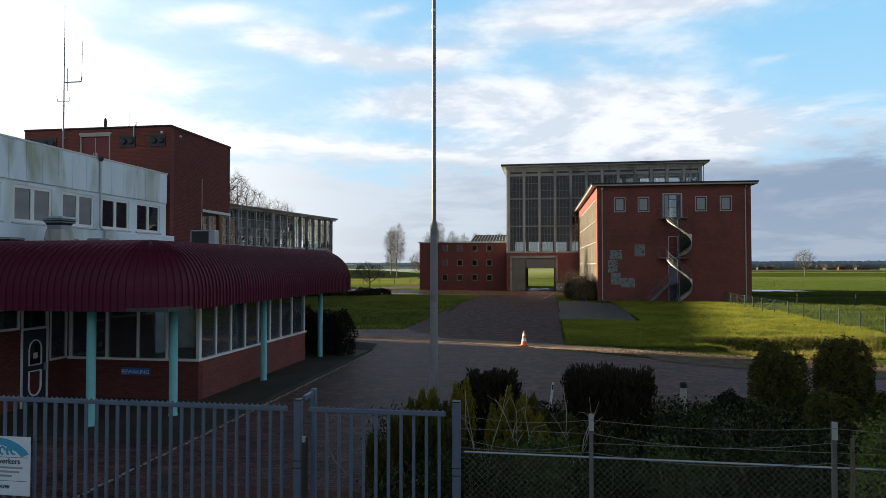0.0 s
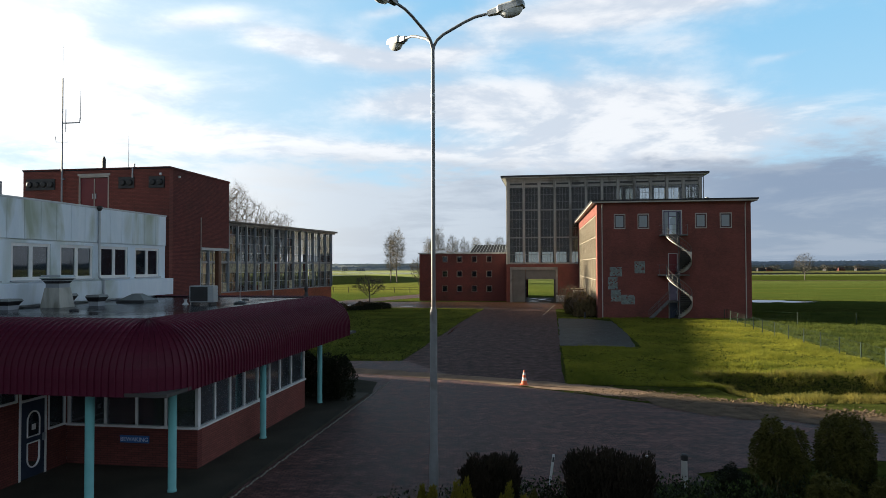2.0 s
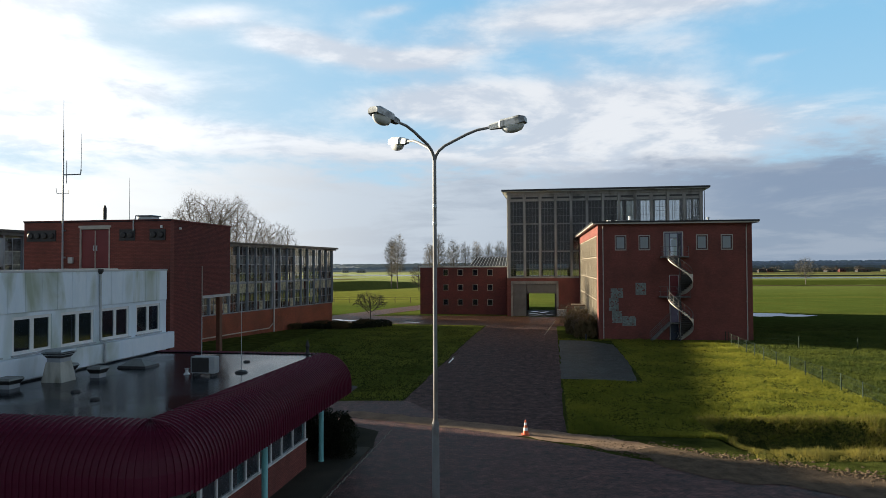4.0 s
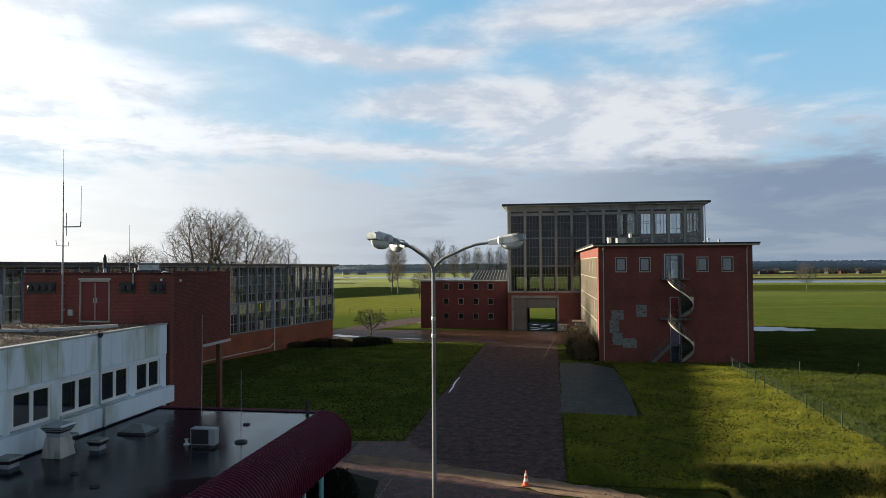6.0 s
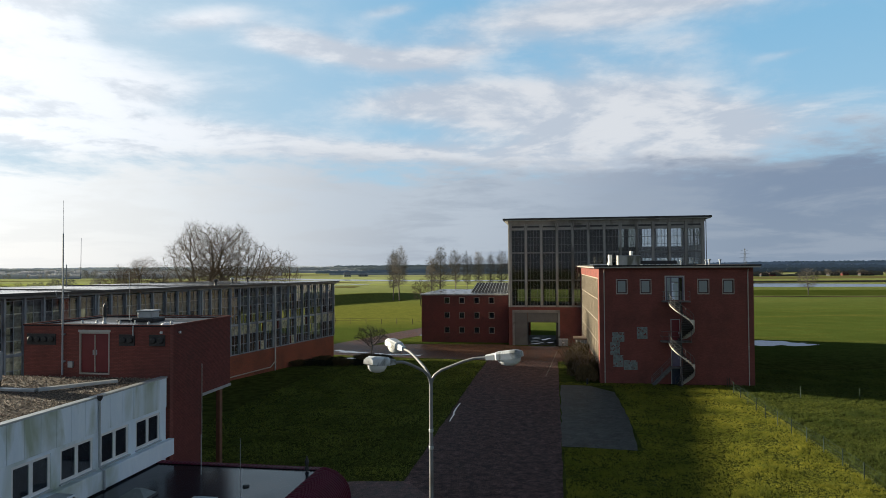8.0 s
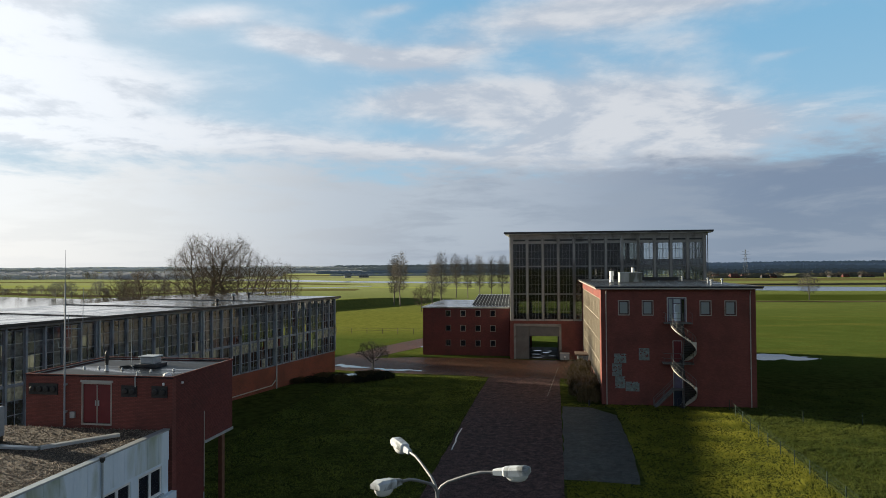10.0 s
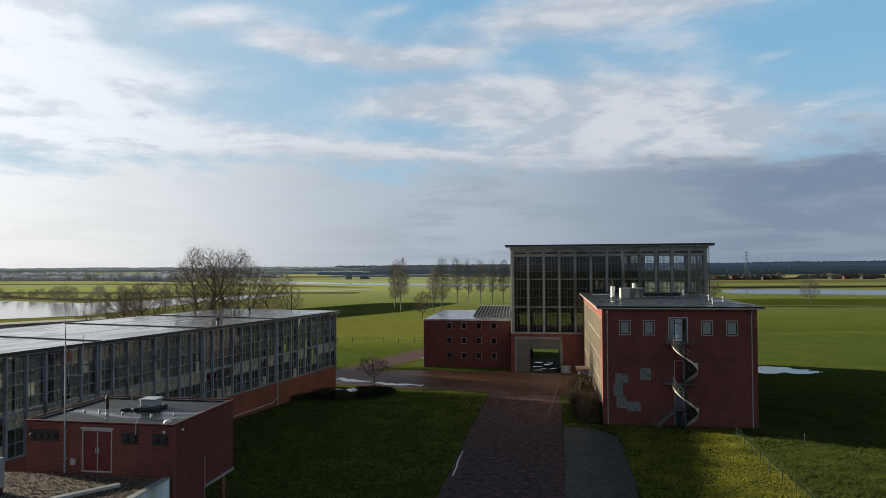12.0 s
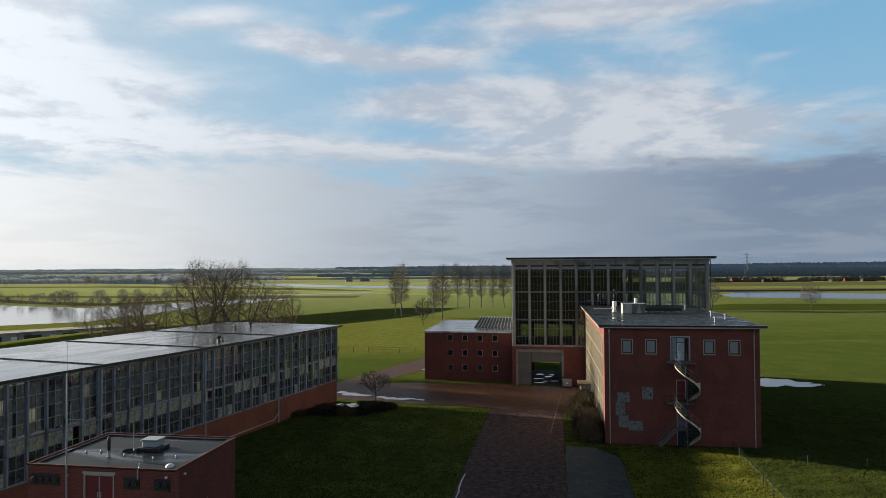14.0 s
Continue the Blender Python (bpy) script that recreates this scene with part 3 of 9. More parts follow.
def wall(bm, a0, a1, z0, z1, y0, y1, holes=(), m=None):
    """An upright wall along x between a0 and a1, thick from y0 to y1, with openings (x0, x1, z0, z1) cut right through."""
    xs = sorted({a0, a1, *(min(max(v, a0), a1) for h in holes for v in h[:2])})
    zs = sorted({z0, z1, *(min(max(v, z0), z1) for h in holes for v in h[2:])})
    nx, nz = len(xs) - 1, len(zs) - 1

    def solid(i, k):
        if not (0 <= i < nx and 0 <= k < nz):
            return False
        cx, cz = (xs[i] + xs[i + 1]) / 2, (zs[k] + zs[k + 1]) / 2
        return not any(h[0] < cx < h[1] and h[2] < cz < h[3] for h in holes)

    cache = {}

    def vert(x, y, z):
        if (x, y, z) not in cache:
            p = Vector((x, y, z))
            cache[x, y, z] = bm.verts.new(m @ p if m is not None else p)
        return cache[x, y, z]

    def quad(*ps):
        bm.faces.new([vert(*p) for p in ps])

    for i in range(nx):
        for k in range(nz):
            if not solid(i, k):
                continue
            xa, xb, za, zb = xs[i], xs[i + 1], zs[k], zs[k + 1]
            quad((xa, y0, za), (xb, y0, za), (xb, y0, zb), (xa, y0, zb))
            quad((xb, y1, za), (xa, y1, za), (xa, y1, zb), (xb, y1, zb))
            if not solid(i - 1, k):
                quad((xa, y1, za), (xa, y0, za), (xa, y0, zb), (xa, y1, zb))
            if not solid(i + 1, k):
                quad((xb, y0, za), (xb, y1, za), (xb, y1, zb), (xb, y0, zb))
            if not solid(i, k - 1):
                quad((xa, y1, za), (xb, y1, za), (xb, y0, za), (xa, y0, za))
            if not solid(i, k + 1):
                quad((xa, y0, zb), (xb, y0, zb), (xb, y1, zb), (xa, y1, zb))
    return bm


def grid_frame(w, h, cols, rows, bar=0.05, muntin=0.03, d0=-0.03, d1=0.04):
    """A window frame w by h in one piece, its lower left corner at the origin, with glazing bars."""
    xs = [bar] + [w * c / cols + s * muntin / 2 for c in range(1, cols) for s in (-1, 1)] + [w - bar]
    zs = [bar] + [h * r / rows + s * muntin / 2 for r in range(1, rows) for s in (-1, 1)] + [h - bar]
    holes = [(xs[i], xs[i + 1], zs[k], zs[k + 1]) for i in range(0, len(xs), 2) for k in range(0, len(zs), 2)]
    return wall(bmesh.new(), 0, w, 0, h, d0, d1, holes)


WINDOWS = {}


def window(parent, m, w, h, cols=1, rows=1, frame_mat="white_paint", pane_mat="glass", bar=0.06, muntin=0.04, label=""):
    """A window with its frame and pane, the lower left corner at m."""
    key = (round(w, 3), round(h, 3), cols, rows, frame_mat, pane_mat, bar, muntin)
    if key not in WINDOWS:
        fr = grid_frame(w, h, cols, rows, bar, muntin)
        me = bpy.data.meshes.new("window")
        fr.to_mesh(me), fr.free()
        me.materials.append(M[frame_mat])
        pb = boxes((bar * 0.5, w - bar * 0.5, -0.004, 0.004, bar * 0.5, h - bar * 0.5))
        pm = bpy.data.meshes.new("pane")
        pb.to_mesh(pm), pb.free()
        pm.materials.append(M[pane_mat])
        WINDOWS[key] = (me, pm)
    me, pm = WINDOWS[key]
    ob = shared("window", me, parent, m, label)
    shared("pane", pm, ob, Matrix())
    return ob


SITE = pose(0, 0, 0, 0, 0, -9)


def site(u, v, z=0.0, turn=0.0):
    return SITE @ pose(u, v, z, 0, 0, turn)


TO_SITE = SITE.inverted()


def smooth(a, b, x):
    t = min(1.0, max(0.0, (x - a) / (b - a)))
    return t * t * (3 - 2 * t)


# ---- the ground ----
def height(x, y):
    """The lie of the land: level yard, slight fall to the north, a ditch, low polder beyond."""
    z = -0.4 * smooth(70, 112, y) - 0.9 * smooth(150, 330, y)
    # ditch beside the yard
    d = abs(y - (33.2 - 0.08 * (x - 14)))
    z -= 1.15 * smooth(13.0, 15.5, x) * (1 - smooth(1.0, 3.4, d)) * (1 - smooth(60, 80, x))
    # winter dike to the north: it comes out of the west, passes behind the hall and turns away by the poplars
    s = (x + 57.0) * 0.843 - (y - 236.8) * 0.538
    along = (x + 57.0) * 0.538 + (y - 236.8) * 0.843
    z += 3.1 * smooth(-7.0, -3.0, -abs(s + 1.0)) * smooth(-150, -60, along) * (1 - smooth(40, 130, along))
    # dike before the eastern river arm
    e = y + 0.09 * x
    z += 1.8 * smooth(303, 345, e) * (1 - smooth(372, 392, e)) * smooth(95, 150, x)
    return z


def ground_sheet():
    def steps(lo, hi, near, far_):
        out, v, st = [], 0.0, near
        while v < hi:
            out.append(v)
            st = near if v < 60 else st * 1.16
            v += st
        out.append(hi)
        neg, v, st = [], 0.0, near
        while v > lo:
            neg.append(v)
            st = near if v > -40 else st * 1.2
            v -= st
        neg.append(lo)
        return sorted(set(neg + out))

    xs, ys = steps(-4000, 4000, 1.0, 200), steps(-1500, 4500, 1.0, 200)
    xs = sorted(set(xs) | {float(v) for v in range(-130, 20, 2)})
    ys = sorted(set(ys) | {float(v) for v in range(90, 400, 2)})
    verts = [(x, y, height(x, y)) for y in ys for x in xs]
    nx = len(xs)
    faces = [(j * nx + i, j * nx + i + 1, (j + 1) * nx + i + 1, (j + 1) * nx + i) for j in range(len(ys) - 1) for i in range(nx - 1)]
    me = bpy.data.meshes.new("ground")
    me.from_pydata(verts, [], faces)
    me.shade_smooth()
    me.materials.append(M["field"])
    return tagged(new("ground", me), "flat green meadow reaching out to the horizon", "ground", kind="structure")


def field_material():
    """Meadow: strips of differing green, mown stripes, darker rough, haze paled in with distance."""
    m = bpy.data.materials.new("meadow")
    m.use_nodes = True
    nt = m.node_tree
    b = nt.nodes["Principled BSDF"]
    N, K = nt.nodes.new, nt.links.new
    tc = N("ShaderNodeTexCoord")

    def noise_(scale, detail=6, stretch=(1, 1, 1)):
        mp = N("ShaderNodeMapping")
        mp.inputs["Scale"].default_value = stretch
        mp.inputs["Rotation"].default_value = (0, 0, radians(-9))
        n = N("ShaderNodeTexNoise")
        n.inputs["Scale"].default_value, n.inputs["Detail"].default_value, n.inputs["Roughness"].default_value = scale, detail, 0.62
        K(tc.outputs["Object"], mp.inputs[0]), K(mp.outputs[0], n.inputs["Vector"])
        return n.outputs[0]

    def mixc(f, a, c):
        n = N("ShaderNodeMix")
        n.data_type = "RGBA"
        K(f, n.inputs[0])
        for sock, v in ((n.inputs[6], a), (n.inputs[7], c)):
            if isinstance(v, tuple):
                sock.default_value = (*v, 1)
            else:
                K(v, sock)
        return n.outputs[2]

    def rng(x, lo, hi):
        n = N("ShaderNodeMapRange")
        n.inputs[1].default_value, n.inputs[2].default_value = lo, hi
        K(x, n.inputs[0])
        return n.outputs[0]

    strips = rng(noise_(0.012, 3, (0.3, 1.4, 1)), 0.42, 0.58)
    blotch = rng(noise_(0.16, 7), 0.35, 0.65)
    fine = noise_(3.0, 8)
    grain = noise_(14.0, 6)
    col = mixc(strips, (0.046, 0.088, 0.021), (0.078, 0.124, 0.031))
    col = mixc(rng(noise_(0.05, 5, (0.5, 2.2, 1)), 0.52, 0.68), col, (0.135, 0.130, 0.034))
    col2 = mixc(blotch, (0.037, 0.070, 0.017), (0.088, 0.128, 0.033))
    h = N("ShaderNodeMix")
    h.data_type = "RGBA"
    h.inputs[0].default_value = 0.45
    K(col, h.inputs[6]), K(col2, h.inputs[7])
    col = mixc(rng(fine, 0.44, 0.62), h.outputs[2], (0.052, 0.064, 0.010))
    # distance haze put into the colour: meadows pale far off, most to the west
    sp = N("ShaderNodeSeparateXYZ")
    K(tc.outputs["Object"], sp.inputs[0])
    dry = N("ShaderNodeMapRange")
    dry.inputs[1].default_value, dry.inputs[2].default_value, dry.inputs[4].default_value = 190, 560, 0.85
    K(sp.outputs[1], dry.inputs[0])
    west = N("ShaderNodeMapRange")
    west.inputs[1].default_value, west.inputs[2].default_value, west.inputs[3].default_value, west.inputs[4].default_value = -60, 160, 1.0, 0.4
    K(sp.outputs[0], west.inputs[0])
    haze_mix = N("ShaderNodeMath")
    haze_mix.operation = "MULTIPLY"
    K(dry.outputs[0], haze_mix.inputs[0]), K(west.outputs[0], haze_mix.inputs[1])
    col = mixc(haze_mix.outputs[0], col, (0.320, 0.355, 0.170))
    # brighter yellow-green tussocks behind the halls
    tussock = N("ShaderNodeMapRange")
    tussock.inputs[1].default_value, tussock.inputs[2].default_value, tussock.inputs[3].default_value, tussock.inputs[4].default_value = 6, 34, 0.8, 0.0
    K(sp.outputs[0], tussock.inputs[0])
    start = N("ShaderNodeMapRange")
    start.inputs[1].default_value, start.inputs[2].default_value = 146, 166
    K(sp.outputs[1], start.inputs[0])
    end = N("ShaderNodeMapRange")
    end.inputs[1].default_value, end.inputs[2].default_value, end.inputs[3].default_value, end.inputs[4].default_value = 225, 330, 1.0, 0.0
    K(sp.outputs[1], end.inputs[0])
    m1, m2 = N("ShaderNodeMath"), N("ShaderNodeMath")
    m1.operation = m2.operation = "MULTIPLY"
    K(tussock.outputs[0], m1.inputs[0]), K(start.outputs[0], m1.inputs[1])
    K(m1.outputs[0], m2.inputs[0]), K(end.outputs[0], m2.inputs[1])
    col = mixc(m2.outputs[0], col, mixc(rng(noise_(0.7, 8), 0.32, 0.66), (0.105, 0.118, 0.024), (0.185, 0.192, 0.042)))
    # rougher, darker pasture tone near the works
    wet = N("ShaderNodeMapRange")
    wet.inputs[1].default_value, wet.inputs[2].default_value, wet.inputs[3].default_value, wet.inputs[4].default_value = 84, 125, 0.88, 0.0
    K(sp.outputs[1], wet.inputs[0])
    col = mixc(wet.outputs[0], col, mixc(rng(noise_(0.9, 8), 0.38, 0.62), (0.020, 0.027, 0.008), (0.062, 0.072, 0.018)))
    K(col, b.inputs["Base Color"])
    b.inputs["Roughness"].default_value = 1.0
    b.inputs["Specular IOR Level"].default_value = 0.0
    b.inputs["Sheen Weight"].default_value, b.inputs["Sheen Roughness"].default_value, b.inputs["Sheen Tint"].default_value = 0.04, 0.5, (0.62, 0.68, 0.16, 1)
    bp = N("ShaderNodeBump")
    bp.inputs["Strength"].default_value, bp.inputs["Distance"].default_value = 0.9, 0.10
    ad = N("ShaderNodeMath")
    K(fine, ad.inputs[0]), K(grain, ad.inputs[1])
    K(ad.outputs[0], bp.inputs["Height"])
    K(bp.outputs[0], b.inputs["Normal"])
    return m


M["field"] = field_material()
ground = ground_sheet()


def sheet(name, outline, material, lift, label, category, kind="structure", step=1.5, wobble=0.0, m=None, seed=3):
    """A surface laid on the ground inside an outline (world x, y), its rim a little uneven."""
    bm = bmesh.new()
    pts = []
    for (xa, ya), (xb, yb) in zip(outline, outline[1:] + outline[:1]):
        n = max(1, int(math.hypot(xb - xa, yb - ya) / step))
        for k in range(n):
            x, y = xa + (xb - xa) * k / n, ya + (yb - ya) * k / n
            w = wobble * (noise.noise((x * 0.9, y * 0.9, seed)) + 0.6 * noise.noise((x * 3.1, y * 3.1, seed)))
            w2 = wobble * (noise.noise((x * 0.9, y * 0.9, seed + 9)) + 0.6 * noise.noise((x * 3.1, y * 3.1, seed + 9)))
            pts.append((x + w, y + w2))
    f = bm.faces.new([bm.verts.new((x, y, 0)) for x, y in pts])
    if f.normal.z < 0:
        f.normal_flip()
    f.normal_update()
    if f.normal.z < 0:
        bmesh.ops.reverse_faces(bm, faces=[f])
    xs, ys = [p[0] for p in pts], [p[1] for p in pts]
    span = max(max(xs) - min(xs), max(ys) - min(ys))
    cut = max(1.0, span / 60)
    for lo, hi, no in ((min(xs), max(xs), (1, 0, 0)), (min(ys), max(ys), (0, 1, 0))):
        v = math.ceil(lo / cut) * cut
        while v < hi:
            bmesh.ops.bisect_plane(bm, geom=bm.verts[:] + bm.edges[:] + bm.faces[:], plane_co=Vector(no) * v, plane_no=no)
            v += cut
    for v in bm.verts:
        v.co.z = height(v.co.x, v.co.y) + lift
    ob = link(name, bm, material)
    return tagged(ob, label, category, kind=kind)


def uvs(*pairs):
    return [tuple((SITE @ Vector((u, v, 0)))[:2]) for u, v in pairs]


# main drive, yard before the gatehouse, cross road, bare strip, tiled square, path
sheet("road", uvs((-9.0, 34.5), (0.7, 33.5), (0.9, 95.8), (-9.0, 95.4)), M["paver_drive"], 0.020, "long dark clinker-paved drive between lawns", "road", wobble=0.12)
sheet("yard_paving", [(-9.3, 3), (6.5, 2), (8.0, 12), (7.2, 19.0), (12, 20.5), (60, 9), (60, 17.5), (17.5, 24.6), (11.5, 26.2), (6.6, 30.5), (1.0, 34.6), (-2.2, 41.6), (-8.6, 41.5), (-8.0, 30), (-9.0, 18)], M["paver"], 0.024,
      "dark clinker-paved yard before the gatehouse, damp", "road", wobble=0.18, seed=5)
sheet("cross_road", uvs((-44, 101), (-24, 97.5), (-9.5, 95.4), (2.5, 95.2), (4.6, 97), (4.8, 114.3), (-7.4, 114.3), (-7.6, 115.6), (-24, 114.6), (-32, 112), (-44, 109)), M["paver_red"], 0.016,
      "reddish clinker road crossing before the buildings", "road", wobble=0.25, seed=8)
sheet("path", [(-20.5, 110.0), (-14.2, 113.0), (-8.9, 124.0), (-3.6, 133), (3, 143), (3, 160), (-4.0, 149), (-9.8, 138), (-15.4, 126), (-19.5, 117.5), (-24.5, 113)], M["paver_red"], 0.024, "reddish path leading behind the low block", "path", wobble=0.2, seed=9)
sheet("bare_strip", [(-5.6, 37.4), (-3.4, 36.3), (-0.5, 35.0), (4.0, 32.7), (7.0, 30.9), (9.0, 29.4), (10.6, 27.6), (11.4, 28.6), (10.4, 30.4), (8.0, 32.4), (4.2, 34.6), (-0.5, 36.8), (-3.2, 37.9), (-5.4, 38.6)], M["dirt"], 0.034,
      "pale sandy strip worn across the drive", "dirt", wobble=0.35, step=0.6, seed=11)
sheet("mud_strip", [(8.4, 30.2), (9.4, 27.9), (10.3, 26.2), (13.2, 25.2), (15.4, 23.3), (19, 22.2), (24, 21.0), (24, 23.4), (17.0, 25.8), (14.3, 27.6), (11.3, 29.7), (9.6, 31.2)], M["mud"], 0.038, "dark churned mud beside the paving", "dirt", wobble=0.5, step=0.5, seed=12)
sheet("tiled_square", uvs((0.75, 50.2), (6.1, 49.6), (6.6, 60), (6.5, 71.8), (4.2, 75.3), (0.95, 75.6)), M["tiles"], 0.018, "square of grey concrete tiles in the lawn", "pavement", wobble=0.15, seed=13)
sheet("planting_bed", [(0.0, 5.0), (40, -1.0), (60, 3), (60, 8.5), (12, 18.2), (7.2, 18.4), (2.0, 17.0), (-1.0, 14.8), (-1.6, 9)], M["soil"], 0.040, "dark weedy planting bed behind the fence", "ground", wobble=0.3, seed=17)

# river arms and flooded strips
for k, (outline, lab) in enumerate((
    ([(-420, 480), (-252, 376), (-190, 346), (-168, 362), (-150, 395), (-118, 425), (-96, 432), (-104, 408), (-130, 350), (-134, 300), (-137, 257), (-160, 239), (-300, 235), (-500, 300)], "wide pale river arm below the bank"),
    ([(-480, 905), (-300, 810), (-195, 792), (-110, 700), (-29, 657), (60, 628), (110, 600), (110, 578), (-24, 600), (-109, 648), (-231, 735), (-445, 850)], "thin strip of river far across the meadow"),
    ([(176, 413), (181, 446), (214, 492), (290, 448), (420, 446), (640, 440), (640, 380), (400, 384), (250, 384), (206, 401)], "broad river arm across the eastern meadow"),
    ([(-150, 480), (-118, 488), (-81, 492), (-60, 512), (-58, 524), (-84, 506), (-120, 500), (-152, 492)], "narrow ditch of water across the meadow"),
)):
    sheet("water", outline, M["water"], 0.10, lab, "river", wobble=3.0, step=10, seed=20 + k)
sheet("puddle", [(49.5, 113.0), (52.5, 111.0), (55.5, 112.2), (58.2, 110.5), (62.8, 112.6), (61.0, 115.5), (57.5, 118.5), (54, 120.5), (50, 118)], M["puddle"], 0.02, "shallow rain puddle in the grass", "puddle", wobble=1.3, step=0.5, seed=31)
sheet("puddle", [(-18.4, 108.4), (-16.0, 105.8), (-12.6, 104.6), (-12.2, 105.6), (-14.6, 107.4), (-17, 109.2)], M["puddle"], 0.03, "long puddle beside the cross road", "puddle", wobble=0.8, step=0.35, seed=33)
sheet("puddle", [(-11.2, 103.9), (-8.6, 102.2), (-3.6, 101.2), (-3.7, 102.6), (-8.8, 103.9), (-11.0, 104.9)], M["puddle"], 0.03, "broken puddle along the road edge", "puddle", wobble=0.8, step=0.35, seed=34)
sheet("puddle", [(-4.6, 130.5), (-2.6, 133.0), (-0.5, 137.0), (-1.6, 137.6), (-3.6, 134.6), (-5.2, 131.6)], M["puddle"], 0.03, "shallow puddle on the path behind the low block", "puddle", wobble=0.4, step=0.4, seed=36)
sheet("puddle", [(0.32, 57.2), (0.42, 57.4), (0.82, 59.6), (0.98, 61.6), (1.50, 64.8), (1.42, 64.8), (0.84, 61.6), (0.70, 59.8)], M["puddle"], 0.028, "thin strip of water along the drive's edge", "puddle", wobble=0.08, step=0.4, seed=37)
sheet("puddle", [(-16.6, 98.8), (-15.6, 95.6), (-12.6, 96.4), (-12.9, 99.4)], M["puddle"], 0.03, "small puddle by the glass hall", "puddle", wobble=0.5, step=0.6, seed=35)

# painted line of kerb setts along the yard
M["old_kerb"] = shade("worn_kerb", (0.14, 0.132, 0.11), (0.34, 0.32, 0.27), 0.8, 3, 14, 0.2)
kerb = thing("kerb_line", "dashed line of pale kerb setts along the yard", "kerb", site(-8.0, 0), kind="structure")
kb = bevelled(boxes((-0.026, 0.026, -0.07, 0.07, -0.02, 0.03)), 0.008)
kme = bpy.data.meshes.new("sett")
kb.to_mesh(kme), kb.free()
kme.materials.append(M["old_kerb"])
for i in range(116):
    shared("sett", kme, kerb, pose(0.02 * math.sin(i * 1.7), 8.0 + i * 0.22, 0.022, 0, 0, 2 * math.sin(i * 2.3)))


# ---- brick block with the spiral stair ----
def brick_block():
    T = thing("brick_block", "three-storey red brick block with a flat overhanging roof", "building", site(5.4, 77.4, -0.25) @ pose(0, 0, 0, 0, 0, 0.8))
    W, D, Hh = 16.5, 37.0, 13.3
    holes = [(1.95, 3.06, 10.3, 11.8), (4.54, 5.63, 10.3, 11.8), (10.71, 11.77, 10.3, 11.8), (13.33, 14.44, 10.3, 11.8),
             (7.25, 9.15, 9.55, 12.15), (7.72, 8.74, 4.55, 7.45), (7.72, 8.74, 2.2, 4.25), (7.70, 8.72, 0.1, 2.05)]
    part("wall", wall(bmesh.new(), 0, W, 0, Hh, 0, 0.35, holes), M["brick"], T)
    part("wall", wall(bmesh.new(), 0.352, D, 0, Hh, -0.35, 0, [], pose(W, 0, 0, 0, 0, 90) @ pose(0, 0.35, 0)), M["brick"], T)
    part("wall", wall(bmesh.new(), 0, W, 0, Hh, 0, 0.35, [], pose(0, D, 0)), M["brick"], T)
    # west side: tall glazing above a low brick wall
    side = wall(bmesh.new(), 0.352, D, 0, Hh, -0.35, 0, [(1.6, D - 0.8, 1.9, 12.0)], pose(0, 0, 0, 0, 0, 90))
    part("wall", side, M["brick"], T)
    n = 13
    bw = (D - 2.4) / n
    rw_ = random.Random(77)
    for i in range(n):
        fr = part("window", grid_frame(bw, 10.1, 4, 4, 0.10, 0.06), M["frame_side"], T)
        fr.matrix_basis = pose(0.10, 1.6 + (i + 1) * bw, 1.9, 0, 0, -90)
        for c in range(4):
            for r in range(4):
                pb = bmesh.new()
                tx, tz = rw_.uniform(-.006, .006), rw_.uniform(-.004, .004)
                w2, h2 = bw / 8 - 0.02, 10.1 / 8 - 0.02
                pb.faces.new([pb.verts.new((bw * (c + 0.5) / 4 + a * w2, a * w2 * tx + b * h2 * tz, 10.1 * (r + 0.5) / 4 + b * h2)) for a, b in ((-1, -1), (1, -1), (1, 1), (-1, 1))])
                part("pane", pb, M["glass_side"], fr)
    # floors inside
    for z in (0.02, 4.5, 8.9):
        part("floor_slab", boxes((0.36, W - 0.36, 0.36, D - 0.36, z, z + 0.25)), M["room"], T)
    part("partition", boxes((3.6, 3.8, 0.5, D - 0.5, 0.3, 12.6)), M["room"], T)
    # roof slab with overhang and pale fascia
    rb = bmesh.new()
    box(rb, -0.65, W + 0.65, -0.65, D + 0.1, Hh, Hh + 0.12)
    part("roof", rb, M["roof_puddled"], T, "dark flat roof with standing puddles")
    part("fascia", boxes((-0.60, W + 0.60, -0.60, -0.52, Hh - 0.16, Hh), (-0.60, -0.52, -0.52, D, Hh - 0.16, Hh), (W + 0.52, W + 0.60, -0.52, D, Hh - 0.16, Hh),
                           (-0.52, W + 0.52, -0.52, 0, Hh - 0.06, Hh), (-0.52, 0, 0, D, Hh - 0.06, Hh), (W, W + 0.52, 0, D, Hh - 0.06, Hh)), M["frame_pale"], T, "pale roof edge and soffit")
    part("roof_edge", boxes((-0.67, W + 0.67, -0.67, -0.55, Hh + 0.12, Hh + 0.17), (-0.67, -0.55, -0.55, D, Hh + 0.12, Hh + 0.17), (W + 0.55, W + 0.67, -0.55, D, Hh + 0.12, Hh + 0.17)), M["black"], T)
    for x in (1.95, 4.54, 10.71, 13.33):
        window(T, pose(x, 0.10, 10.3), 1.08, 1.5, 1, 1, "dark_frame", "glass_sky_pale", 0.12)
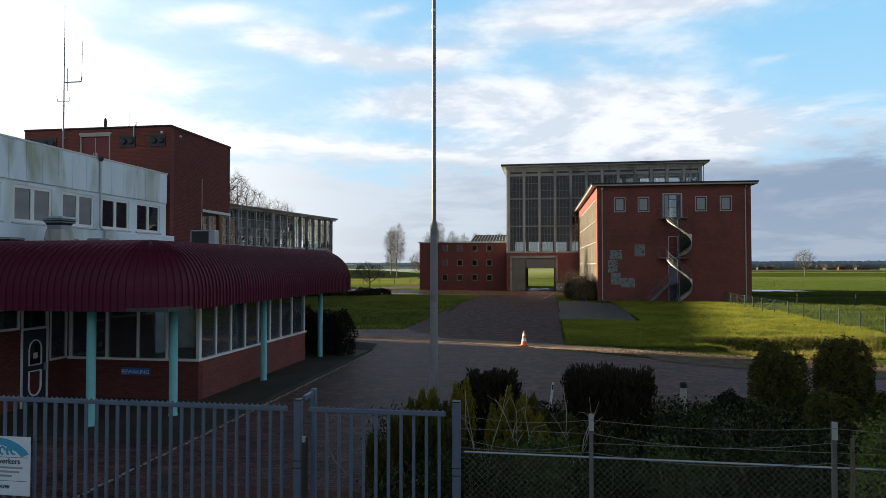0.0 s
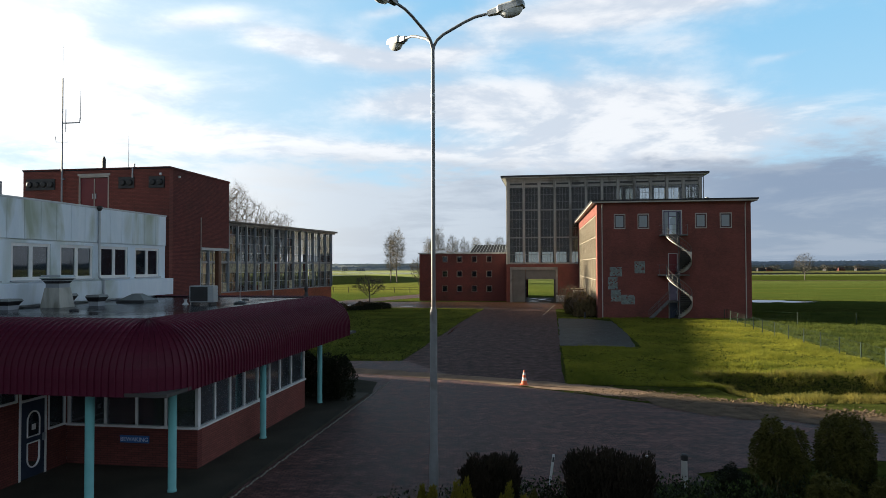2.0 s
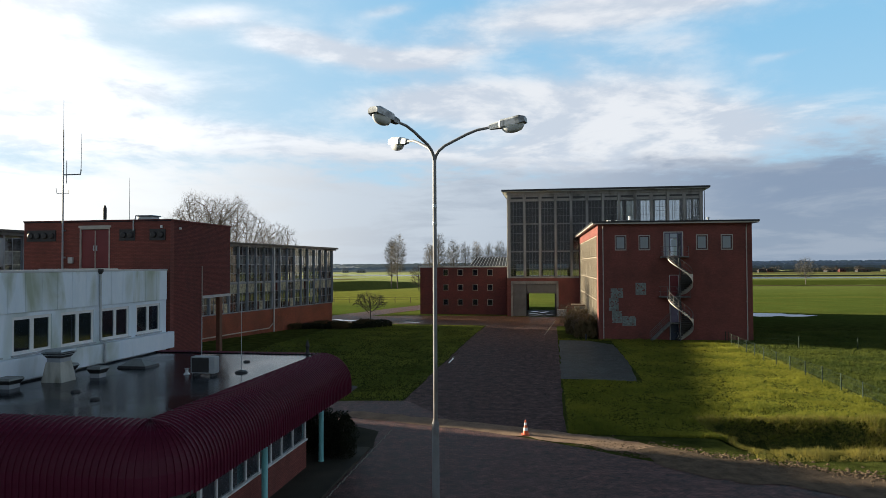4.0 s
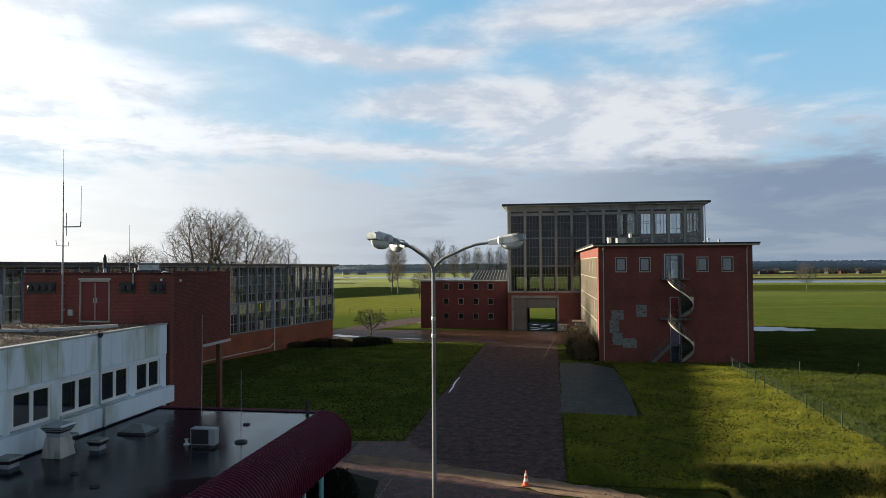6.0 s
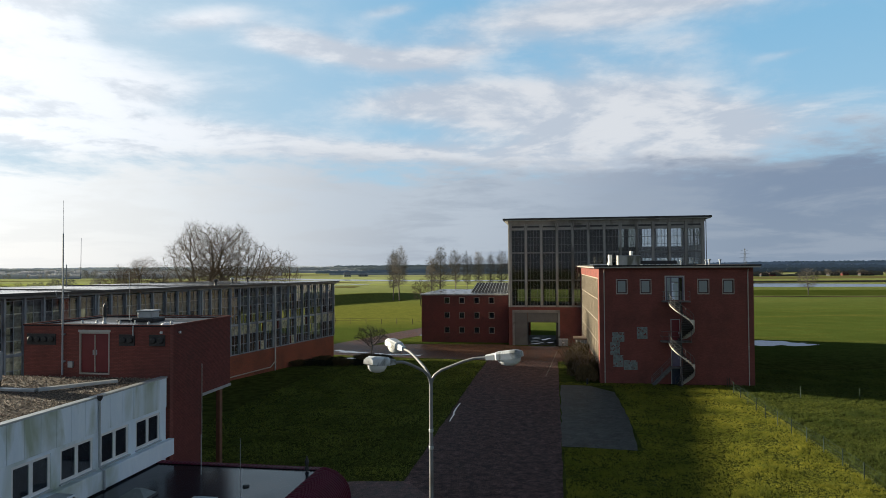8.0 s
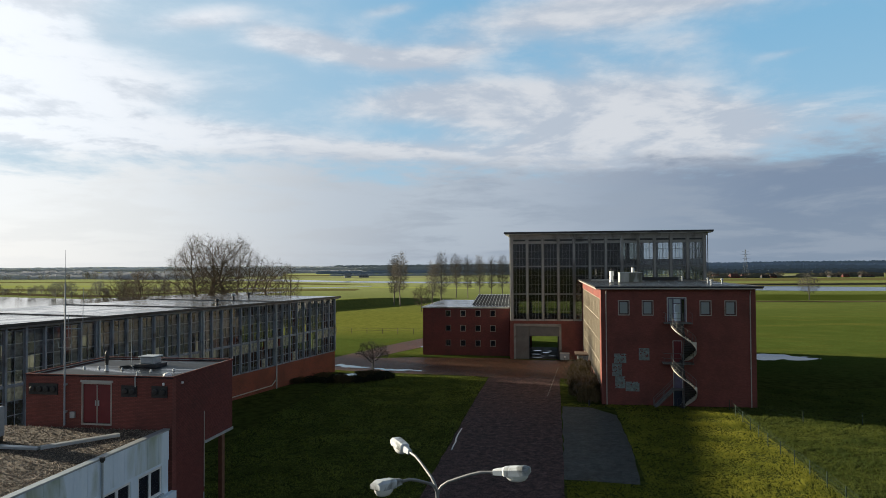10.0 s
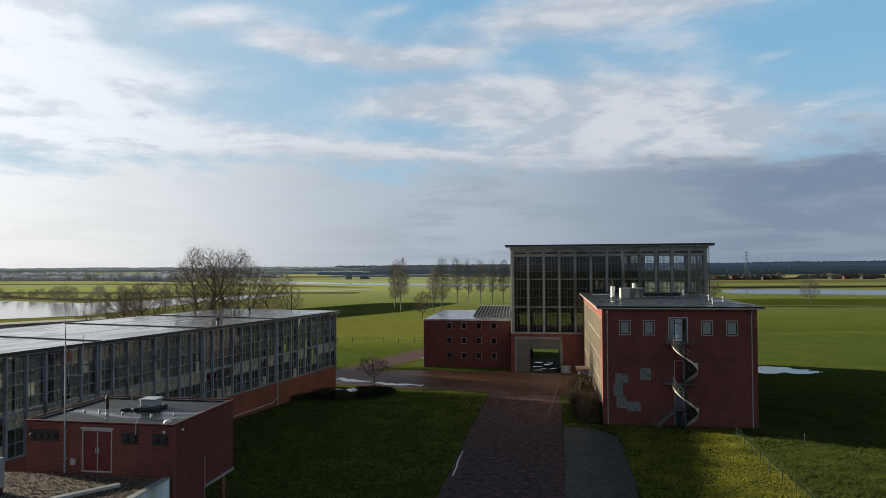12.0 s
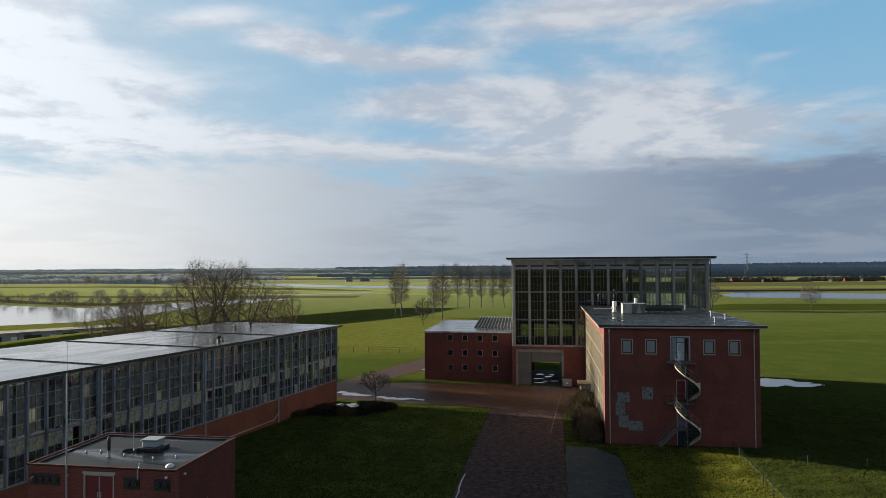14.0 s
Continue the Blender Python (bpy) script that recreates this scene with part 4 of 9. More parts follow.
        part("surround", boxes((x - 0.08, x + 1.17, -0.03, 0, 10.20, 10.298), (x - 0.08, x + 1.17, -0.03, 0, 11.802, 11.90), (x - 0.08, x - 0.002, -0.03, 0, 10.3, 11.8), (x + 1.10, x + 1.17, -0.03, 0, 10.3, 11.8)), M["frame_pale"], T)
    # top door with side light
    part("door_frame", boxes((7.25, 9.15, 0.02, 0.12, 12.03, 12.15), (7.25, 7.37, 0.02, 0.12, 9.55, 12.03), (9.03, 9.15, 0.02, 0.12, 9.55, 12.03), (7.78, 7.88, 0.02, 0.12, 9.55, 12.03), (8.62, 8.70, 0.02, 0.12, 9.55, 12.03), (7.88, 8.62, 0.02, 0.12, 11.5, 11.58)), M["violet"], T)
    dl = part("door", bevelled(boxes((7.89, 8.61, 0.05, 0.09, 9.57, 11.49)), 0.01), M["panel"], T, "pale blue-white door leaf")
    part("door_window", boxes((8.0, 8.5, 0.044, 0.05, 10.6, 11.35)), M["glass_pale"], dl)
    part("side_light", boxes((7.38, 7.77, 0.06, 0.07, 9.56, 12.02)), M["glass_sky_pale"], T)
    part("side_light", boxes((8.71, 9.02, 0.06, 0.07, 9.56, 12.02)), M["glass_dark"], T)
    part("transom_light", boxes((7.89, 8.61, 0.06, 0.07, 11.585, 12.025)), M["glass_pale"], T)
    part("surround", boxes((7.15, 7.248, -0.03, 0, 9.5, 12.25), (9.152, 9.25, -0.03, 0, 9.5, 12.25), (7.248, 9.152, -0.03, 0, 12.152, 12.25)), M["frame_grey"], T)
    for z0, z1, mat in ((4.56, 7.44, "maroon_door"), (2.21, 4.24, "violet"), (0.11, 2.04, "dark_door")):
        d = part("door", bevelled(boxes((7.80, 8.68, 0.10, 0.15, z0, z1 - 0.06)), 0.01), M[mat], T, "closed painted door leaf")
        part("handle", boxes((8.54, 8.58, 0.06, 0.10, (z0 + z1) / 2 - 0.2, (z0 + z1) / 2)), M["galv"], d)
        part("door_frame", boxes((7.73, 7.80, 0.02, 0.2, z0, z1), (8.68, 8.73, 0.02, 0.2, z0, z1), (7.80, 8.68, 0.02, 0.2, z1 - 0.06, z1)), M["frame_grey"], T)
    # downpipes
    for x in (0.55, 15.9):
        dp = bmesh.new()
        tube(dp, ((x, -0.07, 0.0), (x, -0.07, 12.6), (x, -0.35, 12.95)), 0.055, 8)
        for z in (1.5, 4.5, 7.5, 10.5):
            box(dp, x - 0.08, x + 0.08, -0.13, 0.0, z, z + 0.05)
        part("downpipe", dp, M["frame_pale"], T, smooth=False)
    # mosaic panels
    for x0, x1, z0, z1 in ((4.07, 5.22, 5.22, 6.56), (1.36, 2.71, 4.88, 5.93), (1.16, 2.21, 3.42, 4.82), (1.47, 2.57, 2.06, 3.39), (2.60, 4.10, 1.75, 2.82)):
        pb = bmesh.new()
        rnd = random.Random(int(x0 * 100))
        nx, nz = int((x1 - x0) / 0.13), int((z1 - z0) / 0.13)
        for i in range(nx):
            for k in range(nz):
                xa, za = x0 + i * (x1 - x0) / nx, z0 + k * (z1 - z0) / nz
                if rnd.random() < 0.93:
                    box(pb, xa + 0.008, xa + (x1 - x0) / nx - 0.008, -0.03 - 0.02 * rnd.random(), 0.0, za + 0.008, za + (z1 - z0) / nz - 0.008)
        part("mosaic", pb, M["tile_art"], T, "grey-green relief of small tiles")
    return T


def spiral_stair():
    """Steel fire stair: straight foot flight, two spiral turns, two landings with rails."""
    T = thing("spiral_stair", "grey steel spiral fire stair with cream guard plates", "stair", site(5.4, 77.4, -0.25) @ pose(0, 0, 0, 0, 0, 0.8))
    cx, cy, R = 8.55, -1.55, 1.32
    pole = bmesh.new()
    tube(pole, ((cx, cy, 0), (cx, cy, 10.6)), 0.05, 10)
    part("post", pole, M["stair_steel"], T)

    def turn(z0, z1, a0, a1, n):
        me = None
        for i in range(n):
            a = a0 + (a1 - a0) * i / n
            z = z0 + (z1 - z0) * (i + 1) / n
            m = pose(cx, cy, z, 0, 0, math.degrees(a))
            if me is None:
                tr = part("tread", boxes((0.06, R - 0.02, -0.17, 0.17, -0.04, 0), (0.06, R - 0.02, 0.13, 0.17, -0.20, -0.041)), M["black"], T, "dark open tread")
                tr.matrix_basis, me = m, tr.data
            else:
                shared("tread", me, T, m, "dark open tread")
        # outer stringer: a slim strip by the landing, widening into a solid guard plate lower down
        rb, prev = bmesh.new(), None
        for i in range(n * 3 + 1):
            f = i / (3 * n)
            a, z = a0 + (a1 - a0) * f, z0 + (z1 - z0) * f
            plate = smooth(0.0, 0.16, f) * (1 - smooth(0.34, 0.60, f))
            top, low = 0.03 + 0.72 * plate, -0.09 - 0.30 * plate
            q = []
            for r, dz in ((R, low), (R, top), (R + 0.03, top), (R + 0.03, low)):
                q.append(rb.verts.new((cx + r * math.cos(a), cy + r * math.sin(a), z + dz)))
            if prev:
                for k in range(4):
                    rb.faces.new((prev[k], q[k], q[(k + 1) % 4], prev[(k + 1) % 4]))
            prev = q
        part("stringer", rb, M["cream"], T, "cream sheet-steel stringer widening to a guard plate")
        hb = bmesh.new()
        for dz, r in ((1.0, 0.022), (0.55, 0.014)):
            tube(hb, [(cx + R * math.cos(a0 + (a1 - a0) * f), cy + R * math.sin(a0 + (a1 - a0) * f), z0 + (z1 - z0) * f + dz) for f in (i / 24 for i in range(25))], r, 6)
        for i in range(0, n + 1, 2):
            a, z = a0 + (a1 - a0) * i / n, z0 + (z1 - z0) * i / n
            p = (cx + R * math.cos(a), cy + R * math.sin(a), z)
            tube(hb, (p, (p[0], p[1], z + 1.0)), 0.012, 5)
        part("handrail", hb, M["stair_steel"], T)

    turn(0.0, 5.05, math.radians(470), math.radians(180), 24)
    turn(5.15, 9.45, math.radians(450), math.radians(180), 22)
    for z, x0, x1 in ((5.1, 6.55, 9.75), (9.5, 6.75, 9.65)):
        part("landing", bevelled(boxes((x0, x1, -1.15, -0.01, z - 0.14, z)), 0.02), M["stair_steel"], T, "grey steel landing")
        rb, rc = bmesh.new(), bmesh.new()
        for zz in (0.5, 1.05):
            tube(rb, ((x0 + 0.05, -0.02, z + zz), (x0 + 0.05, -1.1, z + zz), (x1 - 1.2, -1.1, z + zz)), 0.02, 6)
            tube(rc, ((x1 - 0.05, -1.1, z + zz), (x1 - 0.05, -0.02, z + zz)), 0.02, 6)
        for x in (x0 + 0.05, x0 + 0.8, x1 - 1.2):
            tube(rb, ((x, -1.1, z), (x, -1.1, z + 1.05)), 0.02, 6)
        tube(rc, ((x1 - 0.05, -1.1, z), (x1 - 0.05, -1.1, z + 1.05)), 0.02, 6)
        part("rail", rb, M["stair_steel"], T)
        part("rail", rc, M["stair_steel"], T)
    # straight flight at the foot
    fb = bmesh.new()
    for dy in (-0.2, -1.0):
        m = pose(5.55, dy, 0.1, 0, -45, 0)
        box(fb, 0, 3.05, -0.03, 0.03, -0.11, 0.11, m)
    part("stringer", fb, M["stair_steel"], T)
    sb = bmesh.new()
    for i in range(11):
        box(sb, 5.6 + i * 0.195, 5.85 + i * 0.195, -0.97, -0.23, 0.18 + i * 0.195, 0.22 + i * 0.195)
    box(sb, 7.7, 8.9, -1.03, -0.01, 2.12, 2.2)
    part("treads", sb, M["stair_steel"], T)
    hb = bmesh.new()
    for dy in (-0.2, -1.0):
        tube(hb, ((5.55, dy, 1.1), (7.7, dy, 3.25)), 0.02, 6)
        tube(hb, ((5.55, dy, 0.65), (7.7, dy, 2.8)), 0.014, 6)
        for f in (0, 0.5, 1):
            tube(hb, ((5.55 + 2.15 * f, dy, 0.1 + 2.15 * f), (5.55 + 2.15 * f, dy, 1.1 + 2.15 * f)), 0.018, 6)
    part("handrail", hb, M["stair_steel"], T)
    return T


M["frame_pale"] = shade("pale_frame_paint", (0.36, 0.33, 0.29), (0.48, 0.44, 0.39), 0.6, 0.8, 9, 0.1, c3=(0.36, 0.31, 0.25), spots=0.15)
M["cream"] = shade("cream_steel", (0.55, 0.52, 0.44), (0.68, 0.65, 0.57), 0.5, 1.5, 9, 0.1, c3=(0.35, 0.28, 0.2), spots=0.1)
M["dark_frame"] = shade("dark_red_frame", (0.05, 0.025, 0.025), (0.08, 0.04, 0.04), 0.5, 3, 14, 0.05)
M["frame_side"] = shade("weathered_side_frame", (0.30, 0.26, 0.20), (0.42, 0.37, 0.29), 0.7, 0.8, 9, 0.1, c3=(0.12, 0.09, 0.065), spots=0.3, stretch=(1, 1, 0.3))
# pale dust tone stands in for sky reflected in the panes
M["glass_sky_pale"] = glass("sky_pale_pane", (0.5, 0.55, 0.55), dirt=0.85, dust=(0.34, 0.38, 0.40), through=(0.05, 0.05, 0.05))
M["stair_steel"] = shade("weathered_steel", (0.10, 0.10, 0.10), (0.17, 0.17, 0.165), 0.6, 2, 14, 0.1, c3=(0.06, 0.04, 0.03), spots=0.2)
M["violet"] = shade("dull_violet_paint", (0.10, 0.085, 0.14), (0.15, 0.13, 0.19), 0.5, 2, 12, 0.05)
# bluish-white tone puts the reflected sky into the pane colour
M["glass_pale"] = glass("sky_pale_glass", (0.7, 0.75, 0.75), dirt=0.9, dust=(0.42, 0.50, 0.55), through=(0.1, 0.1, 0.1))
M["glass_clear"] = glass("clear_glass", (0.92, 0.94, 0.94), dirt=0.10)
M["glass_tall"] = glass("tall_hall_glass", (0.62, 0.64, 0.60), dirt=0.25, dust=(0.07, 0.07, 0.072), through=(0.02, 0.02, 0.016), ior=1.45)
M["glass_side"] = glass("dusty_glass", (0.6, 0.62, 0.55), rough=0.09, dirt=0.95, dust=(0.24, 0.20, 0.14), ior=2.4)
brick_block()
spiral_stair()


def roof_gear():
    base = site(5.4, 77.4, -0.25) @ pose(0, 0, 13.422, 0, 0, 0.8)
    T = thing("roof_unit", "pale sheet-metal ventilation box on the flat roof", "ventilation unit", base @ pose(4.1, 18.0, 0))
    part("body", bevelled(boxes((0, 3.0, 0, 2.0, 0, 1.3)), 0.03), M["stained"], T)
    part("lid", bevelled(boxes((-0.05, 3.05, -0.05, 2.05, 1.3, 1.36)), 0.02), M["galv"], T)
    for (x, y, h, r) in ((3.3, 21.0, 1.5, 0.30), (6.2, 20.6, 2.0, 0.22)):
        F = thing("flue", "white cylindrical flue standing on the flat roof", "flue", base @ pose(x, y, 0), group="roof flues")
        part("pipe", lathe(bmesh.new(), ((r * 0.8, 0), (r * 0.8, h - 0.7), (r, h - 0.7), (r, h)), sides=16), M["white"], F)
        part("collar", lathe(bmesh.new(), ((r * 1.1, 0), (r * 1.0, 0.25)), sides=16), M["galv"], F)
    for (x, y) in ((13.0, 4.5), (14.8, 14), (14.2, 27), (15.3, 9)):
        F = thing("roof_vent", "small grey roof vent with a cap", "vent", base @ pose(x, y, 0), group="roof vents")
        part("pipe", lathe(bmesh.new(), ((0.14, 0), (0.10, 0.1), (0.10, 0.55)), sides=12), M["steel_grey"], F)
        part("cap", lathe(bmesh.new(), ((0.22, 0.55), (0.20, 0.63), (0.04, 0.70)), sides=12), M["steel_grey"], F)
    F = thing("roof_duct", "long dark duct lying across the flat roof", "duct", base @ pose(7.4, 21.5, 0))
    part("body", bevelled(boxes((0, 5.2, 0, 0.7, 0.12, 0.62)), 0.03), M["black"], F)
    for x in (0.3, 2.5, 4.7):
        part("support", boxes((x, x + 0.2, 0, 0.7, 0, 0.12)), M["galv"], F)
    F = thing("roof_pipe", "white pipe lying on the flat roof", "pipe", base @ pose(0.8, 26.0, 0.10))
    part("pipe", tube(bmesh.new(), ((0, 0, 0), (2.6, 0.2, 0), (2.8, 0.2, 0.5)), 0.07, 8), M["white"], F)


roof_gear()


# ---- tall hall with the drive-through gate ----
M["old_concrete"] = shade("grimy_concrete", (0.20, 0.19, 0.175), (0.30, 0.29, 0.27), 0.85, 0.8, 12, 0.3, c3=(0.10, 0.095, 0.085), spots=0.25)
M["hall_bars"] = shade("grimy_glazing_bars", (0.16, 0.155, 0.15), (0.24, 0.235, 0.225), 0.7, 0.9, 10, 0.1, c3=(0.10, 0.085, 0.07), spots=0.2)
M["hall_post"] = shade("streaked_hall_post", (0.27, 0.255, 0.235), (0.40, 0.385, 0.355), 0.85, 0.9, 12, 0.3, stretch=(1, 1, 0.25), c3=(0.15, 0.14, 0.125), spots=0.25)
M["grey_shutter"] = shade("grey_shutter_paint", (0.105, 0.10, 0.095), (0.155, 0.15, 0.14), 0.6, 0.8, 9, 0.1, c3=(0.09, 0.075, 0.06), spots=0.2)


def tall_hall():
    T = thing("tall_hall", "tall concrete-framed hall with gridded windows and a drive-through gate", "building", site(-7.2, 114.9, -0.4))
    W, D, Hh = 32.2, 16.0, 20.6
    # brick base with the gate opening
    part("base_wall", wall(bmesh.new(), 0, W, 0, 6.5, 0, 0.4, [(0.65, 8.65, -0.1, 6.0)]), M["brick"], T)
    part("base_wall", wall(bmesh.new(), 0, W, 0, 6.5, 0, 0.4, [(3.2, 8.2, -0.1, 5.0)], pose(0, D, 0)), M["brick"], T)
    for x in (0.402, W):
        part("side_wall", wall(bmesh.new(), 0.402, D, 0, 6.5, 0, 0.4, [], pose(x, 0, 0, 0, 0, 90)), M["brick"], T)
    # portal
    part("portal", boxes((0.65, 1.0, -0.12, 0.5, 0, 6.0), (8.3, 8.65, -0.12, 0.5, 0, 6.0), (1.0, 8.3, -0.12, 0.5, 5.55, 6.0)), M["old_concrete"], T)
    part("gate_leaf", bevelled(boxes((1.02, 3.2, 0.1, 0.2, 0.02, 5.54)), 0.02), M["grey_shutter"], T, "grey sliding gate leaf, half open")
    part("shutter_box", bevelled(boxes((3.25, 8.28, 0.15, 0.9, 3.9, 5.5)), 0.03), M["grey_shutter"], T)
    part("gate_post", boxes((3.2, 3.36, 0.05, 0.4, 0, 3.9)), M["black"], T)
    part("gate_post", boxes((8.0, 8.28, 0.05, 0.4, 0, 3.9)), M["black"], T)
    part("passage_floor", boxes((0.402, W - 0.402, 0.402, D, 0.0, 0.06)), M["asphalt"], T)
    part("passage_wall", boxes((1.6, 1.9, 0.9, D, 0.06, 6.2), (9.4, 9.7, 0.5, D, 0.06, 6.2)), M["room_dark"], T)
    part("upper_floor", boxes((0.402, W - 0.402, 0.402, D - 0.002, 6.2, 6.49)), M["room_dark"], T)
    # front: posts, belts and windows
    n = 12
    bw = (W - 0.8) / n
    tiers = ((6.75, 10.95), (11.1, 15.65), (15.8, 19.6))
    for i in range(n + 1):
        x = 0.4 + i * bw
        wd = 0.34 if i not in (0, n) else 0.42
        part("post", boxes((x - wd / 2, x + wd / 2, -0.16, 0.34, 6.5, 20.7)), M["hall_post"], T)
    for z in (6.5, 10.85, 15.55, 19.6):
        thick = 0.24 if z in (6.5, 19.6) else 0.13
        first = part("belt", boxes((0.215, bw - 0.215, 0.02, 0.3, 0.24 - thick, 0.24)), M["hall_post" if z in (6.5, 19.6) else "hall_bars"], T)
        first.matrix_basis = pose(0.4, 0, z)
        for i in range(1, n):
            shared("belt", first.data, T, pose(0.4 + i * bw, 0, z))
    for i in range(n):
        part("slot", boxes((0.4 + i * bw + 0.3, 0.4 + (i + 1) * bw - 0.3, -0.01, 0.02, 20.02, 20.30)), M["black"], T)
        part("panel", boxes((0.4 + i * bw + 0.215, 0.4 + (i + 1) * bw - 0.215, 0.021, 0.2, 19.85, 20.70)), M["hall_post"], T)
    part("head_beam", boxes((0.0, W, -0.2, 0.4, 20.7, 21.15)), M["hall_post"], T)
    for i in range(n):
        for z0, z1 in tiers:
            window(T, pose(0.4 + i * bw + 0.215, 0.12, z0), bw - 0.43, z1 - z0, 4, 3, "hall_bars", "glass_bays" if i >= 8 and z0 > 11 else "glass_tall", 0.05, 0.04)
    # back: solid to the west with a low row of lights, glazed to the east
    holes = []
    for i in range(n):
        x0, x1 = 0.4 + i * bw + 0.3, 0.4 + (i + 1) * bw - 0.3
        holes.append((x0, x1, 6.6, 8.9))
        if i >= 7:
            holes += [(x0, x1, 9.6, 14.9), (x0, x1, 16.9, 20.9)]
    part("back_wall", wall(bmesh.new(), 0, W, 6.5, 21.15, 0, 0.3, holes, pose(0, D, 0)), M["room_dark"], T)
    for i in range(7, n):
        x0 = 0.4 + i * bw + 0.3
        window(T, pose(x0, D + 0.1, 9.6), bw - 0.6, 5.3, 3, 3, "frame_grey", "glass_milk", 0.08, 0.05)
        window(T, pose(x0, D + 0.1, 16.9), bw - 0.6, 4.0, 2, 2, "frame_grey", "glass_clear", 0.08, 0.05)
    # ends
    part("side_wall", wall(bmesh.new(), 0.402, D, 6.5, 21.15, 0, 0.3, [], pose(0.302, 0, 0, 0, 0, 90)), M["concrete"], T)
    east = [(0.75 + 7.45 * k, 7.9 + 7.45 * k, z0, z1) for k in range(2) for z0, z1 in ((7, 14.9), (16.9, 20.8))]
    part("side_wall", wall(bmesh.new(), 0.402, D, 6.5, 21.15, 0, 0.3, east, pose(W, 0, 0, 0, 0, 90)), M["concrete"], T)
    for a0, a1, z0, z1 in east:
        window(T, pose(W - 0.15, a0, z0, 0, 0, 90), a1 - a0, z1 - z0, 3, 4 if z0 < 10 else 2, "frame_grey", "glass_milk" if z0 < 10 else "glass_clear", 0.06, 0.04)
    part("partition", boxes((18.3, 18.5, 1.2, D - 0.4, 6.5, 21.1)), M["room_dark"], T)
    for k, (x, y, a, b) in enumerate(((4.2, 6.0, 0.9, 0.35), (5.9, 8.5, 0.6, 0.7), (7.0, 4.0, 0.6, 0.25), (4.4, 11.0, 0.7, 0.6), (4.6, 2.0, 0.9, 0.3), (6.6, 10.5, 0.5, 0.5), (5.4, 3.6, 0.5, 0.2))):
        pud = bmesh.new()
        pud.faces.new([pud.verts.new((x + a * math.cos(q) * (1 + 0.25 * math.sin(3 * q + k)), y + b * math.sin(q), 0.066)) for q in (2 * math.pi * i / 24 for i in range(24))])
        part("puddle", pud, M["puddle"], T)
    part("roof", boxes((-0.75, W + 0.85, -0.85, D + 0.8, 21.35, 21.50)), M["roof_wet"], T, "thin dark flat roof with a wide overhang")
    part("soffit", boxes((-0.7, W + 0.8, -0.8, D + 0.75, 21.16, 21.35)), M["frame_grey"], T)
    part("roof_edge", boxes((-0.8, W + 0.9, -0.92, -0.84, 21.3, 21.58), (-0.84, -0.76, -0.84, D + 0.8, 21.3, 21.58), (W + 0.86, W + 0.94, -0.84, D + 0.8, 21.3, 21.58)), M["black"], T)
    # downpipe at the east corner
    part("downpipe", tube(bmesh.new(), ((W + 0.12, -0.1, 6), (W + 0.12, -0.1, 21.1)), 0.06, 8), M["black"], T)


tall_hall()


def low_block():
    T = thing("low_block", "low red brick block with rows of small square windows", "building", site(-23.0, 118.3, -0.45))
    W, D, Hh = 15.5, 24.0, 8.45
    holes = []
    xs, zs = (4.2, 6.85, 9.5, 12.15), (1.72, 4.35, 6.98)
    for x in xs:
        for z in zs:
            holes.append((x, x + 0.85, z, z + 1.0))
    part("wall", wall(bmesh.new(), 0, W, 0, Hh, 0, 0.3, holes), M["brick_dark"], T)
    for x in (0.302, W + 0.0):
        part("wall", wall(bmesh.new(), 0.302, D, 0, Hh, 0, 0.3, [], pose(x, 0, 0, 0, 0, 90)), M["brick_dark"], T)
    part("wall", wall(bmesh.new(), 0, W, 0, Hh, 0, 0.3, [], pose(0, D, 0)), M["brick_dark"], T)
    for x in xs:
        for z in zs:
            window(T, pose(x, 0.05, z), 0.85, 1.0, 1, 1, "dark_frame", "glass_dark", 0.07)
            part("surround", boxes((x - 0.07, x + 0.92, -0.03, 0, z - 0.07, z - 0.002), (x - 0.07, x + 0.92, -0.03, 0, z + 1.002, z + 1.07), (x - 0.07, x - 0.002, -0.03, 0, z, z + 1), (x + 0.852, x + 0.92, -0.03, 0, z, z + 1)), M["frame_side"], T)
    for z in (0.0, 2.8, 5.6):
        part("floor_slab", boxes((0.31, W - 0.31, 0.31, D - 0.01, z, z + 0.2)), M["room_dark"], T)
    part("roof", boxes((-0.12, W + 0.0, -0.15, D + 0.4, Hh, Hh + 0.14)), M["roof_hall"], T, "grey flat roof with a thin pale rim")
    part("roof_edge", boxes((-0.2, W, -0.2, -0.151, Hh - 0.05, Hh + 0.2), (-0.2, -0.121, -0.15, D + 0.4, Hh - 0.05, Hh + 0.2)), M["frame_grey"], T)
    S = thing("roof_light", "long ridged glass roof light on the low block", "skylight", site(-23.0, 118.3, Hh - 0.45 + 0.14))
    bm = bmesh.new()
    prof = ((0, 0), (3.0, 1.7), (4.4, 1.7), (7.4, 0))
    x0, x1 = 8.0, 15.4
    vs = [[bm.verts.new((x + (0.9 if k in (1, 2) else 0) * (1 if x == x0 else 0), 8.0 + a, h)) for k, (a, h) in enumerate(prof)] for x in (x0, x1)]
    for k in range(3):
        bm.faces.new((vs[0][k], vs[1][k], vs[1][k + 1], vs[0][k + 1]))
    bm.faces.new(vs[0][::-1]), bm.faces.new(vs[1])
    part("glazing", bm, M["roof_hall"], S, "blue-grey glass slopes")
    rb = bmesh.new()
    for i in range(13):
        f = i / 12
        tube(rb, ((x0 + (x1 - x0) * f, 8.0, 0.03), (x0 + 0.9 + (x1 - x0 - 0.9) * f, 11.0, 1.73)), 0.05, 5)
    part("bars", rb, M["steel_grey"], S)


